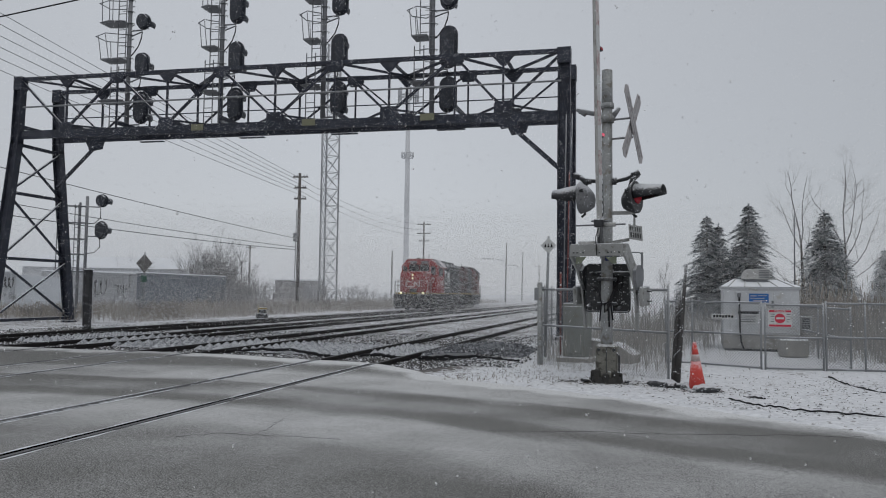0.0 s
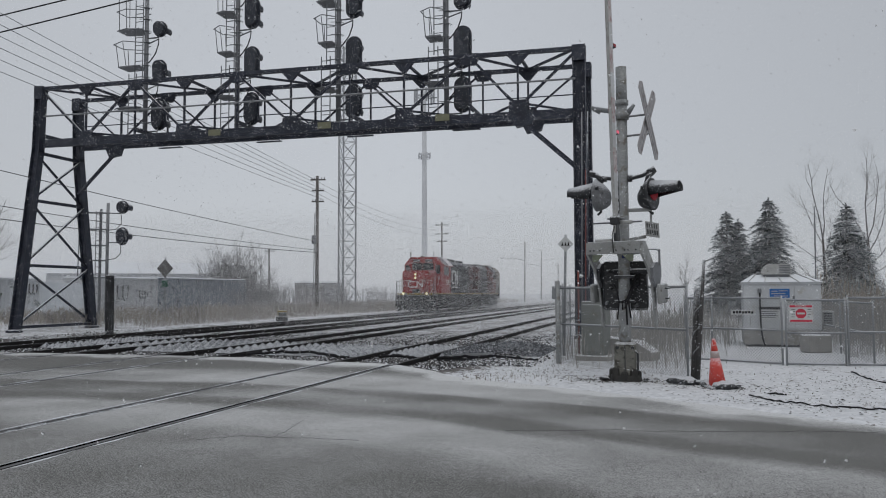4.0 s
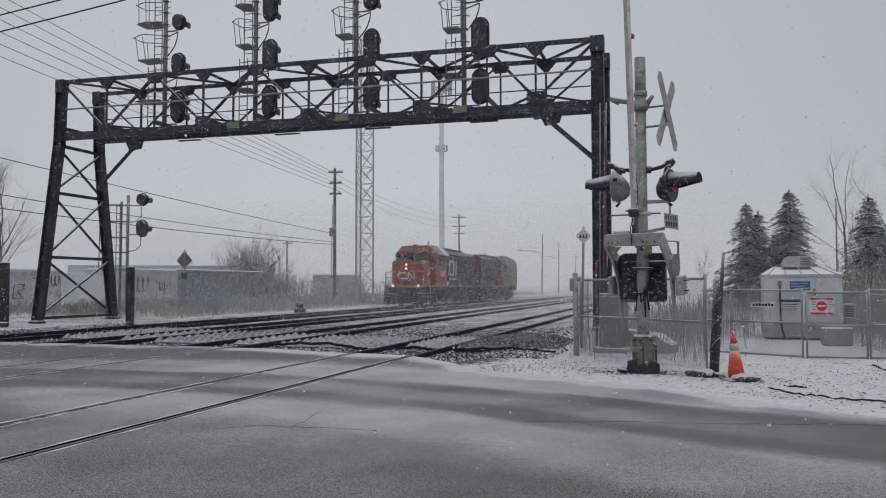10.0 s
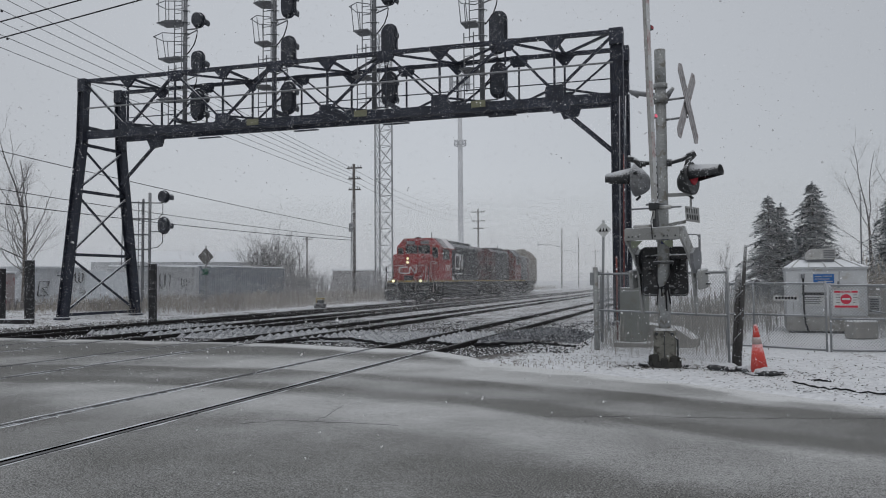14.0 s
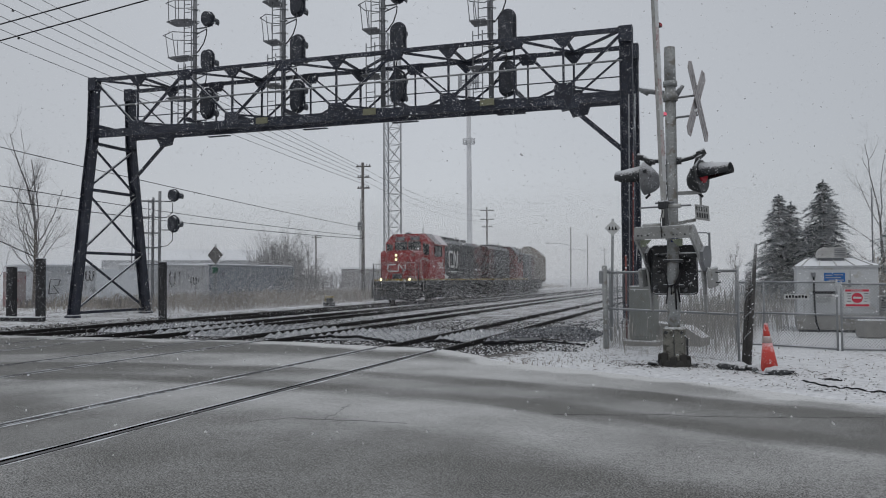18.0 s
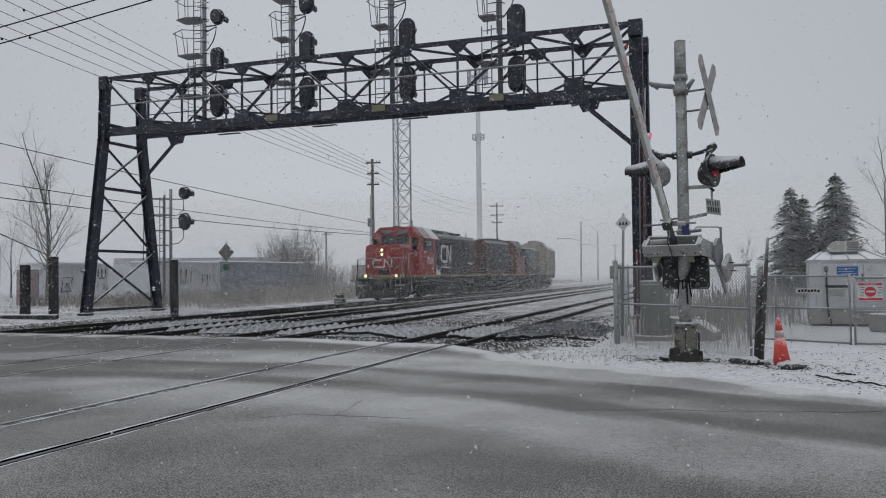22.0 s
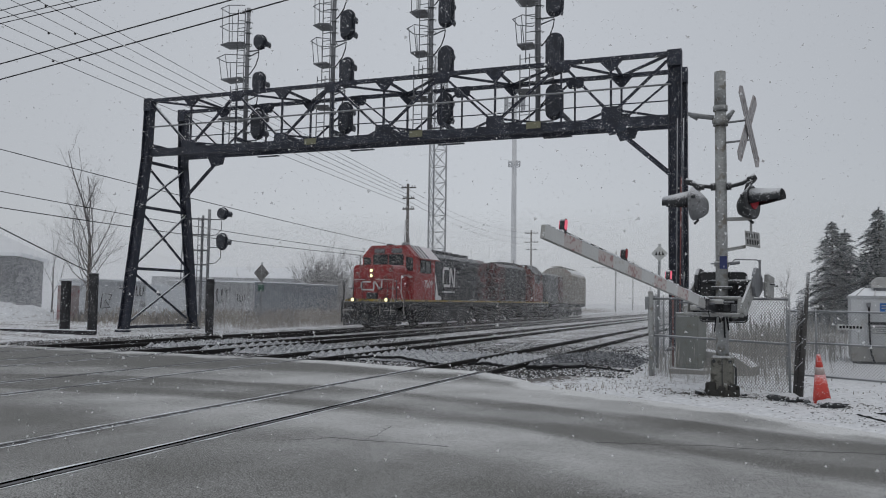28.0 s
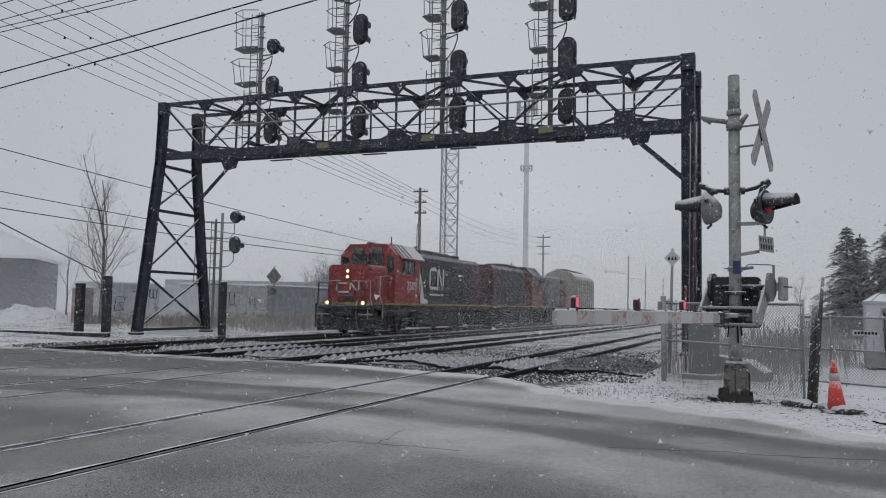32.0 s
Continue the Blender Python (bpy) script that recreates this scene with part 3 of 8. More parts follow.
tie_mesh = None
for k, cx in enumerate(TRACKS):
    tr = thing("railway_track", (cx, 0, 0), "worn steel rails on dark timber ties in snowy ballast", "railway track", "parallel tracks")
    for rx in RAILS[2 * k:2 * k + 2]:
        part("rail", rail_mesh(BM(), rx - cx, -40, 400, k == 3), [M_RAIL, M_RAILHEAD], tr, "rusty rail with a worn bright head")
        # bar for the flange groove inside the road, shade-black by the nearest rail
        inner = 1 if rx < cx else -1
        bm = BM()
        g = rx - cx + inner * 0.075
        e0 = edge(rx) - 0.1
        bar(bm, (g - inner * 0.004, -40, -0.03), (g - inner * 0.004, e0, -0.03), 0.06, 0.074)
        part("flangeway", bm, M_GROOVE_SHADE if rx == RAILS[0] else M_SLUSH, tr, "bar for the flange groove in the asphalt, shade-black by the nearest rail")
        bm = BM()
        for side in (1, -1):
            off = rx - cx + side * (0.045 if side != inner else 0.108)
            ys = np.arange(-4, e0, 0.22)
            prev = None
            for y in ys:
                w = 0.026 + 0.055 * noise.noise((y * 1.9, off * 5, 2)) + 0.03 * noise.noise((y * 6, off, 5))
                pair = (bm.verts.new((off, y, 0.005)), bm.verts.new((off + side * max(w, 0.004), y, 0.005)))
                if prev:
                    bm.faces.new((prev[0], pair[0], pair[1], prev[1]))
                prev = pair
        part("snow_line", bm, material("packed_snow", (0.8, 0.82, 0.85), 0.9, 0, 0.1, 5, 40, 0.2) if "packed_snow" not in bpy.data.materials else bpy.data.materials["packed_snow"], tr, "thin line of packed snow along the rail")
    if tie_mesh is None:
        bm = BM()
        box(bm, (-1.28, -0.11, -0.26), (1.28, 0.11, -0.098), 0.012)
        tie_mesh = part("tie", bm, M_TIE, tr).data
        first = True
    for i in range(66):
        y = 16.4 + 0.61 * i
        t = new("tie", tie_mesh)
        t.parent = tr
        t.matrix_basis = pose(random.uniform(-0.04, 0.04), y, random.uniform(-0.05, -0.015), 0, 0, random.uniform(-1.2, 1.2))
for ob in [o for o in bpy.data.objects if o.name == "tie"]:
    ob.matrix_basis = pose(0, 15.8, -0.02)


# spiked rubber guard panels laid between and beside the rails next to the road
def guard_panel(x0, x1, y0, y1, lift=0.0, fine=1.0):
    bm = BM()
    box(bm, (x0, y0, -0.16), (x1, y1, -0.085))
    nx, ny = max(2, int((x1 - x0) / (0.23 * fine))), max(2, int((y1 - y0) / (0.42 * fine)))
    dx, dy = (x1 - x0) / nx, (y1 - y0) / ny
    for i in range(nx):
        for j in range(ny):
            cx, cy = x0 + (i + 0.5) * dx, y0 + (j + 0.5) * dy
            b = [bm.verts.new((cx + s * dx * 0.46, cy + t * dy * 0.3, -0.085)) for s, t in ((-1, -1), (1, -1), (1, 1), (-1, 1))]
            tip = bm.verts.new((cx, cy, 0.035 + random.uniform(-0.015, 0.015)))
            for q in range(4):
                bm.faces.new((b[q], b[(q + 1) % 4], tip)).material_index = 1
    for v in bm.verts:
        v.co.z += lift * (1 - ((v.co.x - (x0 + x1) / 2) / (x1 - x0) * 1.7) ** 2)
    return lone("guard_panel", bm, [M_RUBBER_SHADE, M_SPIKE], "spiked dark rubber panel dusted with snow beside the rails", "guard panel", "spiked guard panels")


for x0, x1, y0, y1 in [(-6.5, -5.4, 18.0, 21.2), (-9.75, -6.85, 17.6, 21.0), (-11.2, -10.1, 17.9, 21.4), (-13.7, -11.55, 18.0, 22.0), (-15.1, -14.05, 18.4, 22.4), (-17.3, -15.45, 18.6, 23.2)]:
    guard_panel(x0, x1, y0, y1)
guard_panel(-5.0, -2.6, 17.3, 20.4, 0.17, 0.62)


# loose ballast stones at the ends of the tracks by the road
def ballast(count, seed):
    rng = np.random.default_rng(seed)
    x = rng.uniform(-20.7, -2.4, count)
    y = 15.0 + 13 * rng.uniform(0, 1, count) ** 1.6
    keep = np.array([b > edge(a) + 0.12 and rng.uniform() < min(1.0, 0.35 + stony(a, b)) for a, b in zip(x, y)])
    x, y = x[keep], y[keep]
    k = len(x)
    z = np.array([ground_height(a, b) for a, b in zip(x, y)]) + 0.006
    c = np.stack([x, y, z], 1)
    s = rng.uniform(0.012, 0.033, (k, 1))
    octa = np.array([(1, 0, 0), (0, 1, 0), (-1, 0, 0), (0, -1, 0), (0, 0, 0.75), (0, 0, -0.6)])
    turn = rng.uniform(0, 6.28, k)
    v = octa[None] * rng.uniform(0.65, 1.25, (k, 6, 1)) * s[:, None]
    v += rng.normal(0, 0.006, (k, 6, 3))
    cs, sn = np.cos(turn)[:, None], np.sin(turn)[:, None]
    v = np.stack([v[..., 0] * cs - v[..., 1] * sn, v[..., 0] * sn + v[..., 1] * cs, v[..., 2]], -1) + c[:, None]
    tri = np.array([(0, 1, 4), (1, 2, 4), (2, 3, 4), (3, 0, 4), (1, 0, 5), (2, 1, 5), (3, 2, 5), (0, 3, 5)])
    f = (tri[None] + 6 * np.arange(k)[:, None, None]).reshape(-1, 3)
    me = bpy.data.meshes.new("ballast_stones")
    me.from_pydata(v.reshape(-1, 3).tolist(), [], f.tolist())
    m = bpy.data.materials.new("crushed_stone")
    m.use_nodes = True
    n, l = m.node_tree.nodes, m.node_tree.links
    b = n["Principled BSDF"]
    geo = n.new("ShaderNodeNewGeometry")
    ramp = n.new("ShaderNodeValToRGB")
    ramp.color_ramp.elements[0].color = (0.025, 0.026, 0.03, 1)
    ramp.color_ramp.elements[1].color = (0.17, 0.17, 0.18, 1)
    snowy = ramp.color_ramp.elements.new(0.7)
    snowy.color = (0.09, 0.087, 0.085, 1)
    l.new(geo.outputs["Random Per Island"], ramp.inputs[0])
    sep = n.new("ShaderNodeSeparateXYZ")
    l.new(geo.outputs["Normal"], sep.inputs[0])
    mul = n.new("ShaderNodeMath")
    mul.operation = "MULTIPLY_ADD"
    l.new(geo.outputs["Random Per Island"], mul.inputs[0])
    mul.inputs[1].default_value = 1.3
    l.new(sep.outputs[2], mul.inputs[2])
    cap = n.new("ShaderNodeMapRange")
    cap.inputs[1].default_value, cap.inputs[2].default_value = 1.34, 1.6
    l.new(mul.outputs[0], cap.inputs[0])
    mx = n.new("ShaderNodeMix")
    mx.data_type = "RGBA"
    l.new(cap.outputs[0], mx.inputs[0])
    l.new(ramp.outputs[0], mx.inputs[6])
    mx.inputs[7].default_value = (0.8, 0.82, 0.85, 1)
    l.new(mx.outputs[2], b.inputs["Base Color"])
    b.inputs["Roughness"].default_value = 0.9
    me.materials.append(m)
    tagged(new("ballast_stones", me), "dark crushed ballast stones flecked with snow", "ballast", kind="stuff")


ballast(50000, 3)


def crack(pts):
    bm = BM()
    rnd = random.Random(len(pts))
    fine = []
    for a, b in zip(pts, pts[1:]):
        for i in range(8):
            t = i / 8
            fine.append((a[0] + (b[0] - a[0]) * t + rnd.uniform(-0.035, 0.035), a[1] + (b[1] - a[1]) * t + rnd.uniform(-0.035, 0.035), 0.0))
    pipe(bm, fine, 0.0025, 4)
    tagged(lone("asphalt_crack", bm, M_WIRE, "thin ragged dark crack in the asphalt road", "crack", "cracks in the road"), kind="structure")


crack([(-4.4, 6.85), (-4.09, 7.12), (-3.74, 7.14), (-2.76, 7.23)])
crack([(-3.74, 7.15), (-3.82, 7.6), (-3.96, 8.2)])
crack([(-1.61, 8.07), (-0.6, 8.4), (0.5, 8.55), (1.4, 8.84), (2.3, 9.0)])
# ---- signal gantry over the four tracks ----
def build_gantry():
    g = thing("signal_gantry", (0, 0, 0), "black riveted steel signal gantry spanning four tracks, dusted with snow", "signal gantry")
    yf, yb, xl, xr = 24.6, 26.6, -23.0, -2.45
    zt_l, zt_r = 9.44, 9.22
    zb = 7.1

    def zt(x):
        return zt_l + (zt_r - zt_l) * (x - xl) / (xr - xl) - 0.1
    nodes_b = [-20.9, -16.65, -12.4, -8.25, -4.4]
    nodes_t = [-18.75, -14.5, -10.2, -6.0]
    for y in (yf, yb):
        part("top_chord", bar(BM(), (xl, y, zt(xl)), (xr, y, zt(xr)), 0.13, 0.13), M_STEEL, g)
        zb = 7.2 if y == yf else 7.42
        part("bottom_chord", bar(BM(), (xl, y, zb), (xr, y, zb - (0.14 if y == yf else 0.06)), 0.12, 0.3), M_STEEL, g, "deep plated bottom girder")
        allx = sorted(nodes_b + nodes_t)
        ends = [xl] + allx + [xr]
        for a, b in zip(ends, ends[1:]):
            za = zb + 0.15 if a in nodes_b else zt(a)
            z2 = zb + 0.15 if b in nodes_b else zt(b)
            if a == xl:
                za = zt(a)
            if b == xr:
                z2 = zt(b)
            bm = BM()
            w = 0.08 if y == yf else 0.06
            bar(bm, (a, y, za), (b, y, z2), w, w, (0, 1, 0))
            part("diagonal", bm, M_STEEL, g)
        for x in nodes_b:
            part("vertical", bar(BM(), (x, y, zb), (x, y, zt(x)), 0.065, 0.065), M_STEEL, g)
            part("gusset", plate(BM(), [(-0.29, -0.1), (0.29, -0.1), (0.29, 0.2), (0.22, 0.28), (-0.22, 0.28), (-0.29, 0.2)], 0.13, (x, y, zb + 0.12), (1, 0, 0), (0, 0, 1)), M_STEEL, g)
            part("gusset", plate(BM(), [(-0.36, 0.05), (0.36, 0.05), (0.36, -0.06), (0.07, -0.38), (-0.07, -0.38), (-0.36, -0.06)], 0.1, (x, y, zt(x)), (1, 0, 0), (0, 0, 1)), M_STEEL, g)
        for x in nodes_t:
            part("vertical", bar(BM(), (x, y, zb), (x, y, zt(x)), 0.055, 0.055), M_STEEL, g)
            part("gusset", plate(BM(), [(-0.3, 0.08), (0.3, 0.08), (0.3, -0.14), (0.2, -0.3), (-0.2, -0.3), (-0.3, -0.14)], 0.12, (x, y, zt(x)), (1, 0, 0), (0, 0, 1)), M_STEEL, g)
        # splice plates under the girder
        for x in (-18.6, -14.3, -10.6, -6.6):
            part("splice_plate", bar(BM(), (x - 0.5, y, zb - 0.24), (x + 0.5, y, zb - 0.24), 0.16, 0.03), M_STEEL, g)
        part("handrail", tube(BM(), (xl + 0.3, y - 0.16, 8.22), (xr - 0.1, y - 0.16, 8.12), 0.032 if y == yf else 0.022, seg=8), M_GALV if y == yf else M_STEEL, g, "horizontal pipe handrail")
    # lateral bracing between the two trusses, top and bottom
    xs = [xl + 0.1] + sorted(nodes_b + nodes_t) + [xr - 0.1]
    for i, (a, b) in enumerate(zip(xs, xs[1:])):
        y0, y1 = (yf, yb) if i % 2 == 0 else (yb, yf)
        part("lateral_brace", bar(BM(), (a, y0, zt(a)), (b, y1, zt(b)), 0.08, 0.07), M_STEEL, g)
        part("lateral_brace", bar(BM(), (a, y1, zb + 0.1), (b, y0, zb + 0.1), 0.07, 0.06), M_STEEL, g)
    for x in xs[1:-1:2]:
        part("cross_tie", bar(BM(), (x, yf, zt(x)), (x, yb, zt(x)), 0.09, 0.08), M_STEEL, g)
    for x in xs:
        part("cross_tie", bar(BM(), (x, yf, zb + 0.1), (x, yb, zb + 0.1), 0.08, 0.14), M_STEEL, g)
    # end bents with spread legs
    for x, w in ((xl, 0.3), (xr, 0.36)):
        feet = {yf: 23.62, yb: 27.7} if x == xl else {yf: 24.55, yb: 26.65}
        for y in (yf, yb):
            yk = y + (feet[y] - y) * 0.08
            bm = BM()
            for s in (-1, 1):
                bar(bm, (x + s * w / 2, feet[y], -0.1), (x + s * w / 2, yk, 6.95), 0.03, 0.3, (0, 1, 0))
                bar(bm, (x + s * w / 2, yk, 6.85), (x + s * w / 2, y, zt(x)), 0.03, 0.3, (0, 1, 0))
            bar(bm, (x, feet[y], -0.1), (x, yk, 6.95), w, 0.03, (0, 1, 0))
            bar(bm, (x, yk, 6.85), (x, y, zt(x)), w, 0.03, (0, 1, 0))
            part("leg", bm, M_STEEL, g, "riveted built-up leg")
            part("leg_cap", bar(BM(), (x, y, zt(x) - 0.42), (x, y, zt(x) + 0.08), w + 0.06, 0.34, (0, 1, 0)), M_STEEL, g)
            part("foot", bar(BM(), (x, feet[y], -0.2), (x, feet[y], 0.14), w + 0.12, 0.45, (0, 1, 0), 0.03), M_STEEL, g)

        def leg_y(y, z):
            return y + (feet[y] - y) * (1 - z / 7.1) if z < 7.1 else y
        for z in (0.22, 2.52, 5.0, 6.85):
            part("strut", bar(BM(), (x, leg_y(yf, z), z), (x, leg_y(yb, z), z), 0.11, 0.11), M_STEEL, g)
        for z0, z1 in ((0.3, 2.45), (2.6, 4.9), (5.1, 6.75)):
            for ya, yb_ in ((yf, yb), (yb, yf)):
                part("cross_brace", bar(BM(), (x + (0.05 if ya == yf else -0.05), leg_y(ya, z0), z0), (x + (0.05 if ya == yf else -0.05), leg_y(yb_, z1), z1), 0.07, 0.07), M_STEEL, g)
        for y in (yf, yb):
            s = 1 if x == xl else -1
            if s == 1 and y == yf:
                continue
            zk = 7.0 if y == yb else 6.8
            part("knee_brace", bar(BM(), (x + s * 0.1, y, zk - 1.5), (x + s * 1.85, y, zk + 0.1), 0.1, 0.1, (0, 1, 0)), M_STEEL, g)
            part("gusset", plate(BM(), [(-0.42, 0.25), (0.42, 0.25), (0.3, -0.12), (-0.2, -0.2)], 0.14, (x + s * 1.8, y, zk + 0.1), (1, 0, 0), (0, 0, 1)), M_STEEL, g)
    # yellowish plates hung on the girder under three masts
    for x in (-15.35, -11.1, -6.9):
        part("mast_plate", plate(BM(), [(-0.24, -0.11), (0.24, -0.11), (0.24, 0.11), (-0.24, 0.11)], 0.02, (x, yf - 0.09, 7.18), (1, 0, 0), (0, 0, 1)), material("dull_yellow_plate", (0.2, 0.2, 0.13), 0.6, 0, 0.15, 8, 60, 0.05), g, "dull yellow plate under a mast")
    # conduits up the end bent
    for i, (dx, m) in enumerate(((0.2, M_CONDUIT), (0.28, M_STEEL), (0.1, M_GALV_POLE))):
        part("conduit", tube(BM(), (xr + dx, 23.5, 0), (xr + dx, 24.25, 5.2 if i == 0 else 7.0), 0.018, seg=8), m, g, "conduit running up the leg")
    return g


build_gantry()


def signal_head(parent, x, y, z, w, h, n_hoods):
    """Back of an oval target with hoods on its far side."""
    head = part("signal_head", plate(BM(), oval(w, h), 0.05, (x, y, z), (1, 0, 0), (0, 0, 1)), M_SIGNAL, parent, "black target board seen from behind")
    bm = BM()
    plate(bm, oval(w * 0.72, h * 0.84), 0.2, (x, y - 0.1, z), (1, 0, 0), (0, 0, 1))
    part("lamp_case", bm, M_SIGNAL, head)
    zs = [z] if n_hoods == 1 else list(np.linspace(z - h / 2 + w * 0.5, z + h / 2 - w * 0.5, n_hoods))
    for zz in zs:
        bm = hooded(BM(), (x, y + 0.03, zz), (0, 1, 0), (1, 0, 0), (0, 0, 1), w * 0.33, w * 0.3, 0.45, -0.25, 1.5, 12, 0.01)
        part("hood", bm, M_SIGNAL, head, "open-bottomed hood")
    return head


def ladder(bm, x, y, z0, z1, w=0.34, lean=(0, 0)):
    for s in (-1, 1):
        bar(bm, (x + s * w / 2, y, z0), (x + s * w / 2 + lean[0], y + lean[1], z1), 0.035, 0.02)
    k = int((z1 - z0) / 0.3)
    for i in range(k):
        t = (i + 0.5) / k
        bar(bm, (x - w / 2 + lean[0] * t, y + lean[1] * t, z0 + (z1 - z0) * t), (x + w / 2 + lean[0] * t, y + lean[1] * t, z0 + (z1 - z0) * t), 0.022, 0.022)


def platform(parent, x, y, z, cage, k):
    """A grating step with a bar frame about it."""
    bm = BM()
    bar(bm, (x - 1.02 * k, y, z), (x - 0.12, y, z), 0.64, 0.05)
    pl = part("platform", bm, M_GALV_POLE, parent, "small grating platform with hoop rails")
    for hz, grow in cage:
        pts = [(x, y - 0.25, z + hz), (x - 0.6 * k, y - 0.42 - grow, z + hz), (x - (1.08 + grow) * k, y - 0.3, z + hz), (x - (1.08 + grow) * k, y + 0.3, z + hz), (x - 0.6 * k, y + 0.42 + grow, z + hz), (x, y + 0.25, z + hz)]
        part("hoop_rail", pipe(BM(), pts, 0.018), M_GALV_POLE, pl)
    top, g = cage[-1]
    for px, py in ((-1.0, -0.3), (-1.0, 0.3), (-0.6, -0.4)):
        part("stanchion", tube(BM(), (x + px * k, y + py, z), (x + (px - g * 0.6) * k, y + py * (1 + g), z + top), 0.016, seg=6), M_GALV_POLE, pl)


def signal_mast(x, top, heads, plats, ladder_top, label, k=1.0):
    y = 25.6
    s = thing("signal_mast", (0, 0, 0), label, "signal mast", "signal masts on the gantry")
    bm = BM()
    tube(bm, (x, y, 7.25), (x, y, top), 0.09, 0.075, 12)
    part("pole", bm, M_GALV_POLE, s, "round steel pole")
    z = 7.5
    while z < top:
        bm = BM()
        tube(bm, (x, y, z), (x, y, z + 0.035), 0.104, seg=10)
        pipe(bm, [(x - 0.24, y - 0.12, z + 0.02), (x + 0.1, y - 0.14, z), (x + 0.19, y, z), (x + 0.1, y + 0.13, z)], 0.012)
        part("clamp", bm, M_GALV_POLE, s, "clamp band with a bent ladder stay")
        z += 0.45
    bm = BM()
    ladder(bm, x - 0.3 - 0.22 * k, y - 0.1, 7.3, 9.9)
    ladder(bm, x - 0.24, y - 0.12, 9.6, ladder_top)
    part("ladder", bm, M_GALV_POLE, s, "narrow steel ladder")
    for z, cage in plats:
        platform(s, x, y, z, cage, k)
    for z, w, h, hoods in heads:
        hx = x + 0.55
        signal_head(s, hx, y + 0.1, z, w, h, hoods)
        bm = BM()
        zz = z - h / 2 - 0.1
        pipe(bm, [(x, y, zz + 0.06), (hx, y, zz + 0.06), (hx, y + 0.03, z - h / 2 + 0.1)], 0.03)
        pipe(bm, [(x, y + 0.1, zz - 0.12), (hx, y, zz)], 0.025)
        part("bracket", bm, M_GALV_POLE, s)
        if zz < 8.8:
            continue
        bm = BM()
        pipe(bm, [(hx, y, zz), (hx - 0.03, y, zz - 0.25), (hx - 0.14, y, zz - 0.55), (hx - 0.36, y, zz - 0.82), (x + 0.1, y, zz - 0.9)], 0.022)
        part("cable", bm, M_WIRE, s, "drooping black cable")


CAGE_HI = [(0.0, 0.02), (0.75, 0.06), (1.5, 0.06)]
CAGE_LO = [(0.9, 0.18)]
signal_mast(-19.05, 13.05, [(11.62, 0.58, 0.62, 1), (9.98, 0.58, 0.9, 1), (8.3, 0.62, 1.25, 2)], [(11.58, CAGE_HI), (10.15, CAGE_LO), (8.55, [(0.0, 0.02)])], 13.0, "short grey signal mast with round black signal heads above the gantry")
for x in (-15.1, -11.05):
    signal_mast(x, 15.2, [(13.7, 0.62, 1.2, 2), (11.85, 0.62, 1.2, 2), (10.0, 0.62, 1.2, 2), (8.25, 0.62, 1.25, 2)], [(13.2, CAGE_HI), (11.85, CAGE_HI), (10.35, CAGE_LO), (8.7, [(0.0, 0.02)])], 15.0, "tall grey signal mast with black oval signal heads above the gantry", 0.66)
signal_mast(-7.05, 15.2, [(13.7, 0.62, 1.2, 2), (11.75, 0.62, 1.2, 2), (9.85, 0.64, 1.5, 3), (8.2, 0.62, 1.25, 2)], [(13.2, CAGE_HI), (11.75, CAGE_HI), (10.2, CAGE_LO), (8.6, [(0.0, 0.02)])], 15.0, "tall grey signal mast with a long black signal head", 0.66)
# ---- crossing signal, gate and fences ----
ARM = Vector((-0.278, -0.9605, 0))
ROADWAY = Vector((0.9605, -0.278, 0))
PIVOT = Vector((-0.66, 13.17, 1.29))
M_LENS = glow("red_signal_glass", (0.26, 0.01, 0.02), 0.12)
M_FROSTED = material("snow_frosted_shell", (0.2, 0.205, 0.215), 0.65, 0.0, 0.25, 6, 50, 0.15, snow=0.6, snow_low=0.45, second=(0.08, 0.08, 0.085), second_amount=0.2, flecks=0.15, fleck_size=40)
M_HOOD = material("black_hood_enamel", (0.024, 0.026, 0.03), 0.5, 0.0, 0.3, 6, 50, 0.1, snow=0.75, snow_low=0.3, flecks=0.12, fleck_size=40)
M_PALE = material("pale_grey_paint", (0.4, 0.4, 0.39), 0.5, 0.0, 0.2, 4, 60, 0.08, snow=0.6, snow_low=0.55, second=(0.25, 0.24, 0.22), second_amount=0.1, flecks=0.1, fleck_size=30)
M_LEVER = material("grimy_galvanised_lever", (0.3, 0.305, 0.3), 0.6, 0.1, 0.18, 4, 60, 0.1, snow=0.6, snow_low=0.55, second=(0.15, 0.15, 0.135), second_amount=0.12, flecks=0.12, fleck_size=30)


